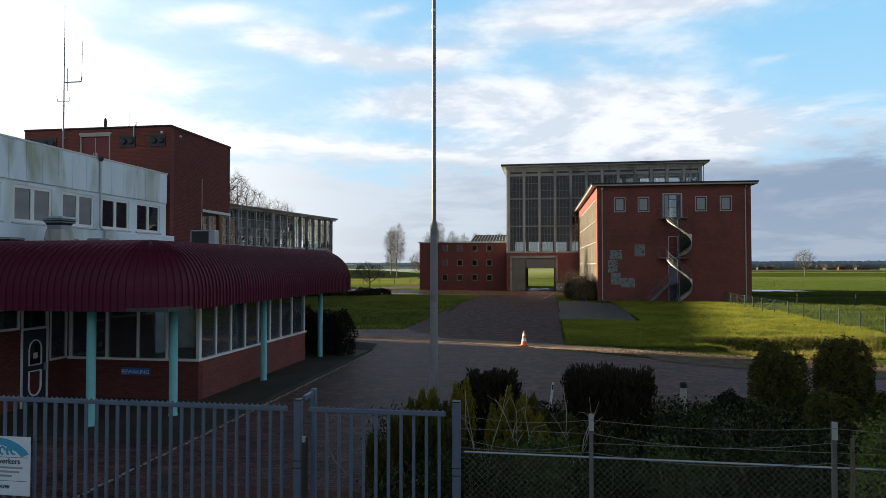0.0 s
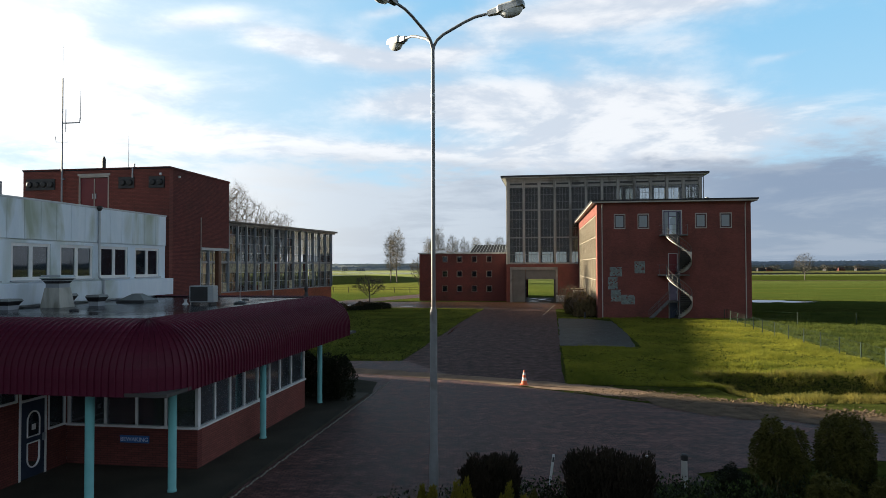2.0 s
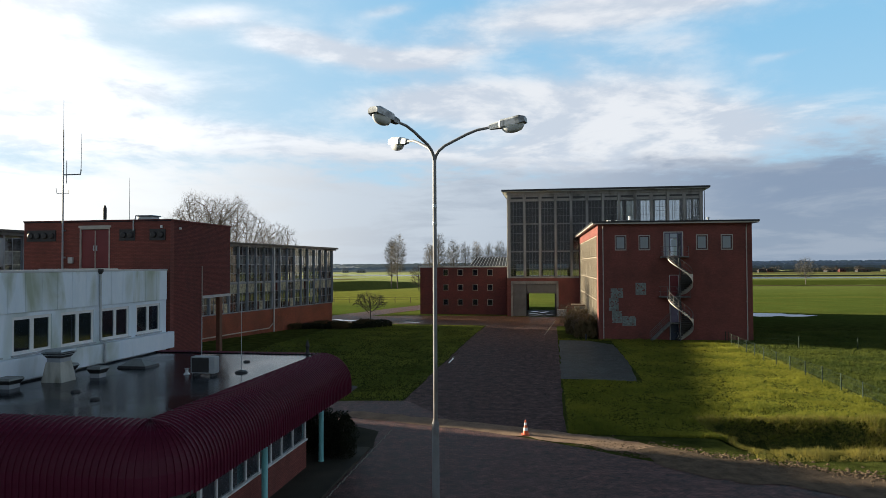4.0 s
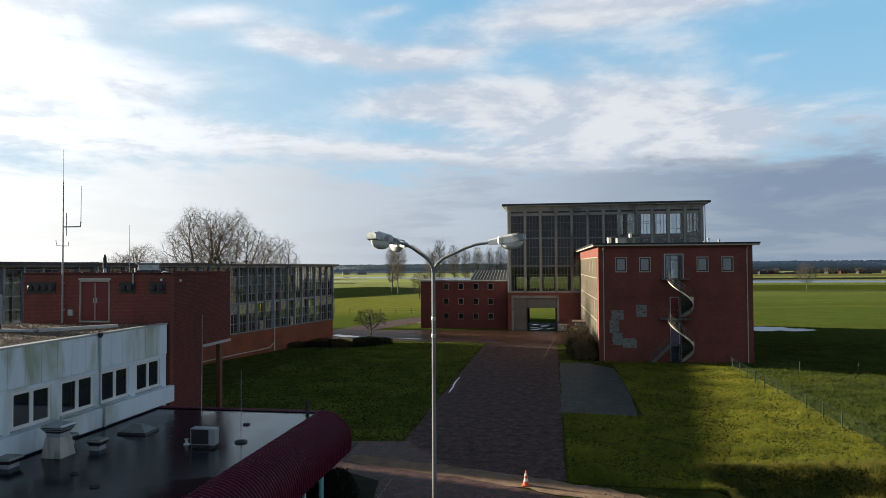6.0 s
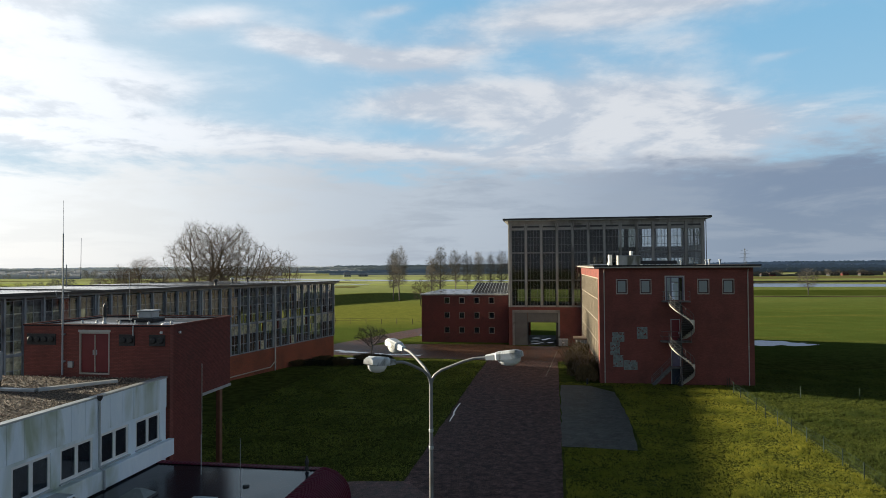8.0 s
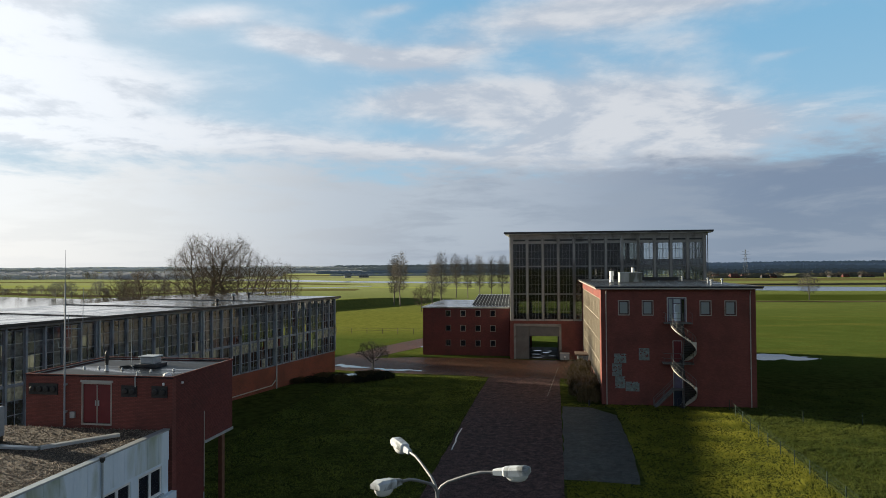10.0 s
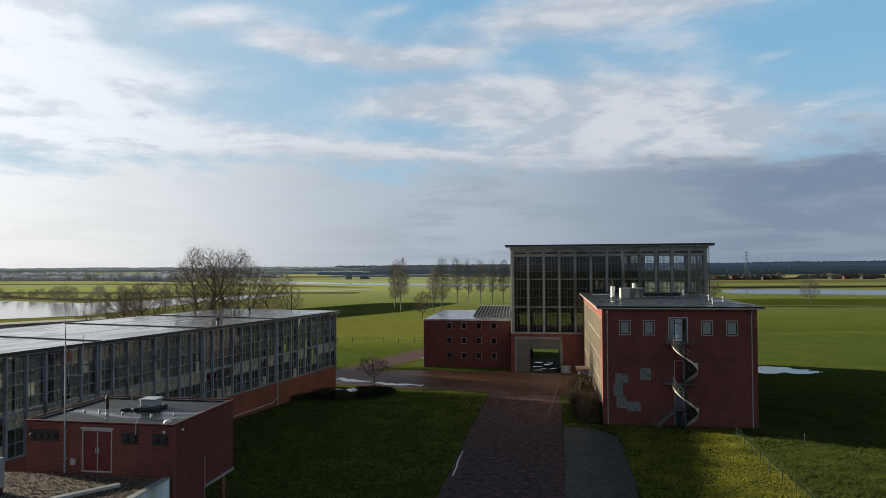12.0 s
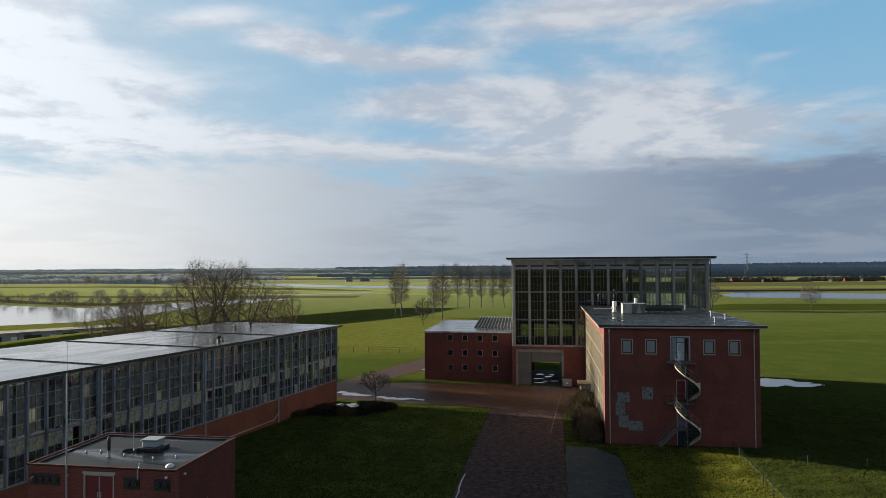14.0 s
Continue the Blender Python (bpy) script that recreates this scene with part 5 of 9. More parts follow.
low_block()


# ---- long glass hall ----
def glass_hall():
    """Local x runs along its east front away from the yard, local y across to the west."""
    ang = math.degrees(math.atan2(0.939, 0.344))
    T = thing("glass_hall", "long glazed hall on a brick plinth with a wet flat roof", "building", pose(-34.6, 52.7, -0.3, 0, 0, ang))
    x0, x1, D = -1.85, 51.63, 20.0
    fall = lambda x: 11.58 - 0.0050 * x
    n = 31
    bw = (x1 - x0) / n
    part("plinth", wall(bmesh.new(), x0, x1, 0, 3.1, 0.0, 0.3), M["brick_sun_orange"], T, "red brick plinth coloured orange for reflected sun")
    part("plinth", wall(bmesh.new(), x0, x1, 0, 1.6, 0.0, 0.3, [], pose(0, D - 0.3, 0)), M["brick"], T)
    for x in (x0 + 0.3, x1):
        part("end_wall", wall(bmesh.new(), 0.302, D - 0.302, 0, 10.6, 0.0, 0.3, [(2.2 + 2.6 * k, 4.4 + 2.6 * k, 3.2, 10.2) for k in range(6)] if x == x1 else [], pose(x, 0, 0, 0, 0, 90)), M["brick"], T)
    part("sill", boxes((x0, x1, -0.06, 0.34, 3.1, 3.17)), M["hall_steel"], T)
    for i in range(n + 1):
        x = x0 + i * bw
        wd = 0.17 if i in (6, 14, 22) else 0.085
        part("post", boxes((x - wd, x + wd, -0.12, 0.30, 3.17, fall(x) - 0.38)), M["hall_steel"], T)
        if i % 2 == 0:
            part("post", boxes((x - 0.1, x + 0.1, D - 0.38, D + 0.1, 1.6, fall(x) - 0.38)), M["hall_steel"], T)
    # each bay: a low light of two by three panes, a transom, a high light of two by four
    w = bw - 0.19
    tiers = ((3.17, 6.55, 3), (6.72, 11.02, 4))
    made = []
    for z0, z1, rows in tiers:
        fb = grid_frame(w, z1 - z0, 2, rows, 0.055, 0.05, -0.03, 0.05)
        fm = bpy.data.meshes.new("window")
        fb.to_mesh(fm), fb.free()
        fm.materials.append(M["hall_steel"])
        made.append((fm, z0, z1, rows))
    rp = random.Random(31)
    for i in range(n):
        xa = x0 + i * bw + 0.095
        part("transom", boxes((xa, xa + w, -0.02, 0.2, 6.551, 6.719)), M["hall_steel"], T)
        for fm, z0, z1, rows in made:
            win = shared("window", fm, T, pose(xa, 0.12, z0))
            pb = bmesh.new()
            for c in range(2):
                for r in range(rows):
                    u0, u1 = 0.03 + c * (w / 2 - 0.01), w / 2 - 0.02 + c * (w / 2 - 0.01)
                    v0, v1 = (r + 0.04) * (z1 - z0) / rows, (r + 0.96) * (z1 - z0) / rows
                    if rp.random() < 0.04:
                        continue
                    t0, t1 = rp.uniform(-0.004, 0.004), rp.uniform(-0.004, 0.004)
                    pb.faces.new([pb.verts.new(p) for p in ((u0, t0, v0), (u1, t1, v0), (u1, t1, v1), (u0, t0, v1))])
            part("panes", pb, M["glass_old" if z0 > 5 else "glass_low"], win)
        if i % 2 == 0:
            for z0, z1, rr in ((1.6, 6.2, 3), (6.2, 10.9, 3)):
                wb = min(2, n - i) * bw
                window(T, pose(x0 + i * bw + 0.1, D - 0.14, z0), wb - 0.2, z1 - z0, 5, rr, "hall_steel", "glass_hall", 0.07, 0.05)
    # inner columns and beams
    for i in range(0, n + 1, 4):
        x = x0 + i * bw
        part("column", boxes((x - 0.18, x + 0.18, 9.8, 10.2, 0.1, 10.5)), M["concrete"], T)
        part("beam", boxes((x - 0.15, x + 0.15, 0.4, D - 0.4, 10.3, fall(x) - 0.42)), M["concrete"], T)
    part("floor", boxes((x0 + 0.31, x1 - 0.31, 0.31, D - 0.31, 0.0, 0.12)), M["concrete"], T)
    # roof falls gently to the far end
    for nm, a, b, lo, hi, mat in (("roof", -0.55, D + 0.5, -0.16, 0.0, "roof_hall"), ("roof_edge", -0.66, -0.55, -0.20, 0.05, "black"), ("eaves_beam", -0.30, 0.40, -0.38, -0.161, "hall_steel"), ("eaves_beam", D - 0.4, D + 0.3, -0.38, -0.161, "frame_grey")):
        bm = bmesh.new()
        vs = box(bm, x0 - 0.4, x1 + 0.7, a, b, 0, 1)
        for v in vs:
            v.co.z = fall(v.co.x) + (hi if v.co.z > 0.5 else lo)
        if nm == "roof":
            bmesh.ops.subdivide_edges(bm, edges=bm.edges[:], cuts=1)
        part(nm, bm, M[mat], T, "wet reflecting bitumen roof" if nm == "roof" else "")
    sb = bmesh.new()
    for x in (8.4, 22.2, 36.0):
        vs = box(sb, x, x + 0.12, -0.5, D + 0.4, 0, 1)
        for v in vs:
            v.co.z = fall(v.co.x) + (0.09 if v.co.z > 0.5 else 0.0)
    part("roof_seam", sb, M["black"], T)
    # downpipes
    for x in (8.62, 22.42, 36.22):
        part("downpipe", tube(bmesh.new(), ((x, -0.22, 0.2), (x, -0.22, fall(x) - 0.3)), 0.09, 8), M["galv"], T)
    part("pipe_run", tube(bmesh.new(), ((6, -0.2, 0.55), (35.2, -0.2, 0.75), (36.1, -0.2, 1.3)), 0.07, 8), M["frame_pale"], T, "pale pipe along the foot of the wall")
    for x, y in ((45.5, 11.0), (41.7, 10.8), (27.6, 2.2)):
        F = thing("roof_vent", "small dark vent on the hall roof", "vent", T.matrix_basis @ pose(x, y, fall(x)), group="hall roof vents")
        part("pipe", lathe(bmesh.new(), ((0.24, 0), (0.14, 0.16), (0.14, 0.42)), sides=10), M["black"], F)
        part("cap", lathe(bmesh.new(), ((0.30, 0.42), (0.34, 0.55), (0.1, 0.72)), sides=10), M["black"] if x != 41.7 else M["galv"], F)


glass_hall()


def unseen_annex():
    """Unseen brick block at the hall's near end, behind the tower, added to shade the yard; a slit of sun falls between
    the two.
    """
    T = thing("unseen_annex", "plain red brick block, unseen, added beside the glass hall for its shadow", "building", pose(-34.6, 52.7, -0.3, 0, 0, math.degrees(math.atan2(0.939, 0.344))))
    x0, x1, y0, y1, h = -16.0, -3.7, 1.0, 19.0, 12.5
    part("wall", wall(bmesh.new(), x0, x1, 0, h, y0, y0 + 0.3, [(x0 + 2 + 3.2 * k, x0 + 3.6 + 3.2 * k, 6.0, 7.6) for k in range(3)]), M["brick"], T)
    part("wall", wall(bmesh.new(), x0, x1, 0, h, y1 - 0.3, y1), M["brick"], T)
    for x in (x0 + 0.3, x1):
        part("wall", wall(bmesh.new(), y0 + 0.302, y1 - 0.302, 0, h, 0, 0.3, [], pose(x, 0, 0, 0, 0, 90)), M["brick"], T)
    for k in range(3):
        window(T, pose(x0 + 2 + 3.2 * k, y0 + 0.1, 6.0), 1.6, 1.6, 2, 1, "frame_side", "glass_dark", 0.07)
    part("roof", boxes((x0 - 0.1, x1 + 0.1, y0 - 0.1, y1 + 0.1, h, h + 0.15)), M["roof_hall"], T, "flat grey bitumen roof")


unseen_annex()


def side_porch():
    """Small glazed entrance porch on the block's drive side."""
    T = thing("entrance_porch", "small glazed porch with a brown flat roof", "porch", site(3.55, 101.2, -0.3))
    part("wall", boxes((0, 1.9, 0, 0.2, 0, 0.9), (0, 0.2, 0.202, 2.6, 0, 0.9), (0, 1.9, 2.602, 2.8, 0, 2.5)), M["brick"], T)
    window(T, pose(0.1, 0.1, 0.9), 1.8, 1.6, 3, 2, "white_paint", "glass_sky_pale", 0.09, 0.05)
    window(T, pose(0.1, 2.55, 0.9, 0, 0, -90), 2.4, 1.6, 3, 2, "white_paint", "glass_sky_pale", 0.09, 0.05)
    part("roof", bevelled(boxes((-0.3, 1.9, -0.3, 3.1, 2.5, 2.7)), 0.03), M["brown_trim"], T)


M["brown_trim"] = shade("brown_roof_trim", (0.10, 0.065, 0.045), (0.17, 0.11, 0.08), 0.7, 2, 12, 0.2)
side_porch()
Gb = thing("waste_container", "grey steel waste container beside the gate", "container", site(1.2, 113.0, -0.32))
part("body", bevelled(boxes((0, 1.5, 0, 1.0, 0.12, 1.15)), 0.04), M["steel_grey"], Gb)
part("lid", bevelled(boxes((-0.04, 1.54, -0.04, 1.04, 1.151, 1.25)), 0.03), M["frame_grey"], Gb)
part("label", boxes((0.6, 0.9, -0.006, 0, 0.55, 0.8)), M["white"], Gb)
for x in (0.15, 1.25):
    part("wheel", lathe(bmesh.new(), ((0.02, -0.05), (0.09, -0.05), (0.09, 0.05), (0.02, 0.05)), sides=12), M["black"], Gb).matrix_basis = pose(x, 0.12, 0.09, 90, 0, 0)

# worn pale setts that mark the drive's right-hand lane
lane = thing("lane_marking", "broken line of worn pale setts in the drive", "marking", Matrix(), kind="structure")
for k in range(22):
    f = k / 21
    x, y = 12.1 + 5.3 * f, 80.6 + 24.1 * f
    shared("sett", kme, lane, Matrix.Translation((x, y, height(x, y) + 0.025)) @ pose(0, 0, 0, 0, 0, -12.4) @ Matrix.Diagonal((2.2, 3.2, 1, 1)))


# ---- gatehouse with the ribbed maroon canopy ----
def canopy_profile():
    pts = [(1.3, 2.93), (1.3, 3.36)]
    for k in range(1, 11):
        a = math.radians(9 * k)
        pts.append((1.3 * math.cos(a), 3.36 + 1.24 * math.sin(a)))
    pts.append((-0.10, 4.58))
    return pts


def rib_panel(p0, p1, n0, n1):
    """One pan of sheeting between two stations (inner point, outward way), with a standing rib at its first edge."""
    bm = bmesh.new()
    prof = canopy_profile()
    # shares along the panel's width and how far each stands out
    stations = ((0.0, 0.0), (0.03, 0.035), (0.17, 0.035), (0.22, 0.0), (1.0, 0.0))
    rows = []
    for s, out in stations:
        p, n = p0.lerp(p1, s), n0.lerp(n1, s).normalized()
        row = []
        for k, (o, z) in enumerate(prof):
            a, b = prof[max(0, k - 1)], prof[min(len(prof) - 1, k + 1)]
            t = Vector((b[0] - a[0], b[1] - a[1])).normalized()
            on, zn = t.y, -t.x
            r = o + on * out
            row.append(bm.verts.new((p.x + n.x * r, p.y + n.y * r, z + zn * out)))
        rows.append(row)
    for A, B in zip(rows, rows[1:]):
        for k in range(len(A) - 1):
            bm.faces.new((A[k], B[k], B[k + 1], A[k + 1]))
    bmesh.ops.recalc_face_normals(bm, faces=bm.faces[:])
    return bm


def gatehouse():
    T = thing("gatehouse", "low brick gatehouse with window bands and a maroon ribbed canopy", "building", site(0, 0))
    U, V0, V1 = -9.95, 17.95, 26.47
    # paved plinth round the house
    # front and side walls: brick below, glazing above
    # side wall in the lighter brick tone, the other walls in the darker
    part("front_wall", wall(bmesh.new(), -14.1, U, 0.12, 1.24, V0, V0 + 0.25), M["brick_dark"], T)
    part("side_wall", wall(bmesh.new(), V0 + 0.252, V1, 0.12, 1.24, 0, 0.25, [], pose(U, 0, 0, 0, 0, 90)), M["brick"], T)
    part("rear_wall", wall(bmesh.new(), -17.5, U - 0.252, 0.12, 2.93, V1 - 0.25, V1), M["brick_dark"], T)
    part("door_wall", wall(bmesh.new(), 13.6, V0 - 0.002, 0.12, 2.93, 0, 0.22, [(13.8, 16.08, 2.26, 2.86), (16.12, 17.12, 0.0, 2.86), (17.18, 17.88, 1.27, 2.86)], pose(-14.1, 0, 0, 0, 0, 90)), M["brick_dark"], T)
    part("west_wall", wall(bmesh.new(), -22, -14.12, 0.12, 2.93, 13.6, 13.8), M["brick_dark"], T)
    # sill and head rails
    part("sill", boxes((-14.1, U + 0.05, V0 - 0.06, V0 + 0.2, 1.24, 1.30)), M["white_paint"], T)
    part("sill", boxes((U - 0.2, U + 0.06, V0 + 0.202, V1, 1.24, 1.30)), M["white_paint"], T)
    part("head_rail", boxes((-14.1, U + 0.02, V0 - 0.02, V0 + 0.2, 2.80, 2.93)), M["white_paint"], T)
    part("head_rail", boxes((U - 0.2, U + 0.03, V0 + 0.202, V1, 2.80, 2.93)), M["white_paint"], T)
    us = [-14.08, -12.90, -11.90, -10.98, -10.03]
    for k, u in enumerate(us):
        part("mullion", boxes((u, u + (0.07 if k < 4 else 0.10), V0, V0 + 0.1, 1.30, 2.80)), M["white_paint"], T)
    for a, b in zip(us, us[1:]):
        part("pane", boxes((a + 0.07, b, V0 + 0.04, V0 + 0.05, 1.30, 2.80)), M["glass_gate"], T)
    vs = [V0 + 0.102, 18.97, 19.94, 20.94, 21.95, 22.95, 23.92, 25.02, 26.37]
    for v in vs:
        part("mullion", boxes((U - 0.10, U, v, v + 0.07, 1.30, 2.80)), M["white_paint"], T)
    for a, b in zip(vs, vs[1:]):
        part("pane", boxes((U - 0.05, U - 0.04, a + 0.07, b, 1.30, 2.80)), M["glass_gate"], T)
    # door with arched lights, transom and side light
    dw = pose(-14.12, 0, 0, 0, 0, 90)

    def dbox(*q):
        bm = bmesh.new()
        for it in q:
            box(bm, *it, m=dw)
        return bm

    part("door_frame", dbox((16.12, 16.19, -0.04, 0.1, 0.12, 2.86), (17.05, 17.12, -0.04, 0.1, 0.12, 2.86), (16.19, 17.05, -0.04, 0.1, 2.22, 2.28)), M["white_paint"], T)
    leaf = part("door", dbox((16.20, 17.04, -0.03, 0.03, 0.14, 2.21)), M["dark_door"], T, "navy blue door with two rounded lights")
    for flip, zc in ((1, 1.25), (-1, 1.08)):
        rim, pane = bmesh.new(), bmesh.new()
        arc = [(0.22 * math.cos(a), flip * (0.42 + 0.26 * math.sin(a))) for a in (math.pi * k / 12 for k in range(13))]
        loop = [(0.22, 0.0), *arc, (-0.22, 0.0)]
        tube(rim, [dw @ Vector((16.62 + x, -0.045, zc + z)) for x, z in loop + loop[:1]], 0.022, 6, cap=False)
        part("door_light_rim", rim, M["white_paint"], leaf, "white rounded rim")
        pane.faces.new([pane.verts.new(dw @ Vector((16.62 + x, -0.038, zc + z))) for x, z in loop])
        part("door_light", pane, M["glass_dark"], leaf)
    part("notice", dbox((16.55, 16.70, -0.05, -0.046, 1.42, 1.58)), M["white_paint"], leaf, "small white paper notice")
    part("door_handle", dbox((16.96, 17.0, -0.10, -0.03, 1.05, 1.25)), M["galv"], leaf)
    part("pane", dbox((16.20, 17.04, 0.0, 0.01, 2.29, 2.86)), M["glass_dark"], T)
    for x0, x1, z0, z1 in ((17.18, 17.88, 1.27, 2.86), (13.8, 16.08, 2.26, 2.86)):
        window(T, dw @ pose(x0, 0.0, z0), x1 - x0, z1 - z0, 1, 1, "white_paint", "glass_gate", 0.06)
    # inside
    part("floor", boxes((-17.4, U - 0.26, V0 + 0.26, V1 - 0.26, 0.12, 0.2)), M["room"], T)
    part("inner_wall", boxes((-17.4, -17.3, V0, V1 - 0.26, 0.2, 2.9), (-14.6, -14.5, V0 + 0.4, V1 - 0.26, 0.2, 2.9)), M["room"], T)
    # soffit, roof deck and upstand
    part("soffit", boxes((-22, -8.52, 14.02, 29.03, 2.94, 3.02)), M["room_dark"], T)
    part("roof_deck", boxes((-17.52, -9.85, 15.25, 27.80, 4.30, 4.55)), M["roof_wet"], T, "flat roof of black wet bitumen with standing water")
    part("roof_deck", boxes((-22, -17.54, 15.25, 19.0, 4.30, 4.549)), M["roof_wet"], T)
    # ribbed sheeting: front, corner, side, corner, back
    pitch = 0.18
    A, B = Vector((-9.8, 15.3)), Vector((-9.8, 27.75))
    south, east, north = Vector((0, -1)), Vector((1, 0)), Vector((0, 1))
    bm = rib_panel(Vector((0, 0)), Vector((pitch, 0)), south, south)
    strip = part("cladding_panel", bm, M["maroon"], T)
    strip.matrix_basis = pose(A.x - pitch, A.y, 0)
    for i in range(1, 68):
        shared("cladding_panel", strip.data, T, pose(A.x - pitch * (i + 1), A.y, 0))
    for i in range(69):
        shared("cladding_panel", strip.data, T, pose(A.x, A.y + i * 12.45 / 69, 0, 0, 0, 90))
    for i in range(43):
        shared("cladding_panel", strip.data, T, pose(B.x - i * pitch, B.y, 0, 0, 0, 180))
    n = 11
    a = math.radians(90 / n)
    bm = rib_panel(Vector((0, 0)), Vector((0, 0)), south, Vector((math.sin(a), -math.cos(a))))
    wedge = part("corner_panel", bm, M["maroon"], T)
    wedge.matrix_basis = pose(A.x, A.y, 0)
    for i in range(1, n):
        shared("corner_panel", wedge.data, T, pose(A.x, A.y, 0, 0, 0, 90 / n * i))
    for i in range(n):
        shared("corner_panel", wedge.data, T, pose(B.x, B.y, 0, 0, 0, 90 + 90 / n * i))
    # roof rim and its black clamps
    part("rim", boxes((-22, -9.9, 15.24, 15.30, 4.551, 4.59), (-9.86, -9.80, 15.3, 27.75, 4.551, 4.59), (-17.5, -9.9, 27.75, 27.81, 4.551, 4.59)), M["black"], T)
    km = None
    spots = [(-10.0 - 1.0 * i, 15.27) for i in range(10)] + [(-9.83, 15.4 + 0.94 * i) for i in range(14)] + [(-10.0 - 0.45 * i, 27.78) for i in range(16)]
    for u, v in spots:
        if km is None:
            c = part("clamp", lathe(bmesh.new(), ((0.045, 0), (0.045, 0.02), (0.02, 0.035)), sides=8), M["black"], T)
            c.matrix_basis, km = pose(u, v, 4.59), c.data
        else:
            shared("clamp", km, T, pose(u, v, 4.59))
    # teal columns
    me = None
    for u, v in ((-10.95, 14.72), (-9.62, 16.1), (-9.55, 21.5), (-9.62, 27.35), (-15.2, 14.6)):
        if me is None:
            c = part("column", lathe(bmesh.new(), ((0.12, 0), (0.12, 0.04), (0.105, 0.05), (0.105, 2.82)), sides=20), M["teal"], T, "round teal-painted steel column", smooth=True)
            c.matrix_basis, me = pose(u, v, 0.12), c.data
        else:
            shared("column", me, T, pose(u, v, 0.12), "round teal-painted steel column")
    return T


gatehouse()
apron = tagged(link("apron", boxes((-22, -8.15, 13.7, 29.8, -0.05, 0.12)), M["asphalt"]), "dark asphalt apron round the gatehouse", "pavement", kind="structure")
apron.matrix_basis = SITE
tagged(sheet("planted_strip", uvs((-8.15, 29.8), (-8.6, 33.0), (-11, 34.5), (-17, 34.5), (-17, 29.9)), M["soil"], 0.03, "bare soil bed at the gatehouse end", "ground", wobble=0.2, seed=41))


def sign_text(body, size, m, material, name, parent=None, align="LEFT"):
    cu = bpy.data.curves.new(name, "FONT")
    cu.body, cu.size, cu.extrude, cu.align_x = body, size, 0.004, align
    cu.materials.append(material)
    ob = new(name, cu)
    if parent:
        ob.parent = parent
    ob.matrix_basis = m
    return ob


S = thing("wall_sign", "blue enamel sign with white capitals on the brick", "sign", site(-12.36, 17.94, 0.80))
part("plate", bevelled(boxes((0, 0.92, -0.025, 0, 0, 0.21)), 0.006), M["blue_sign"], S)
sign_text("BEWAKING", 0.17, pose(0.46, -0.030, 0.045, 90, 0, 0), M["sign_letters"] if "sign_letters" in M else M["white_paint"], "lettering", S, "CENTER")

# things behind the gatehouse windows
D = thing("desk", "plain pale desk standing inside the gatehouse window", "desk", site(-11.6, 18.9, 0.2))
part("desktop", bevelled(boxes((0, 1.5, 0, 0.7, 0.72, 0.76)), 0.008), M["white_paint"], D)
for x in (0.05, 1.40):
    for y in (0.05, 0.6):
        part("leg", boxes((x, x + 0.05, y, y + 0.05, 0, 0.72)), M["galv"], D)
Mo = thing("monitor", "dark flat monitor standing on the desk", "monitor", site(-11.0, 19.2, 0.96))
part("screen", bevelled(boxes((-0.3, 0.3, 0, 0.04, 0.12, 0.50)), 0.006), M["black"], Mo)
part("foot", boxes((-0.12, 0.12, -0.08, 0.1, 0, 0.015), (-0.03, 0.03, 0.015, 0.035, 0.015, 0.13)), M["black"], Mo)
for v in (20.4, 23.2):
    C = thing("office_chair", "dark office chair inside the gatehouse", "chair", site(-10.9, v, 0.2, 30))
    part("seat", bevelled(boxes((-0.25, 0.25, -0.25, 0.25, 0.44, 0.52)), 0.03), M["black"], C)
    part("backrest", bevelled(boxes((-0.22, 0.22, 0.22, 0.28, 0.60, 1.10)), 0.03), M["black"], C)
    part("stem", tube(bmesh.new(), ((0, 0, 0.05), (0, 0, 0.44)), 0.03, 8), M["galv"], C)
    part("base", boxes((-0.28, 0.28, -0.03, 0.03, 0.0, 0.05), (-0.03, 0.03, -0.28, -0.031, 0.0, 0.05), (-0.03, 0.03, 0.031, 0.28, 0.0, 0.05)), M["black"], C)
for v in (20.9, 24.1):
    B = thing("roller_blind", "half-lowered white blind behind a gatehouse window", "blind", site(-10.12, v, 1.62), group="gatehouse blinds")
    part("cloth", boxes((0, 0.006, 0, 0.85, 0, 0.52)), M["white_paint"], B)
    part("bar", tube(bmesh.new(), ((0.003, 0, -0.01), (0.003, 0.85, -0.01)), 0.012, 6), M["galv"], B)


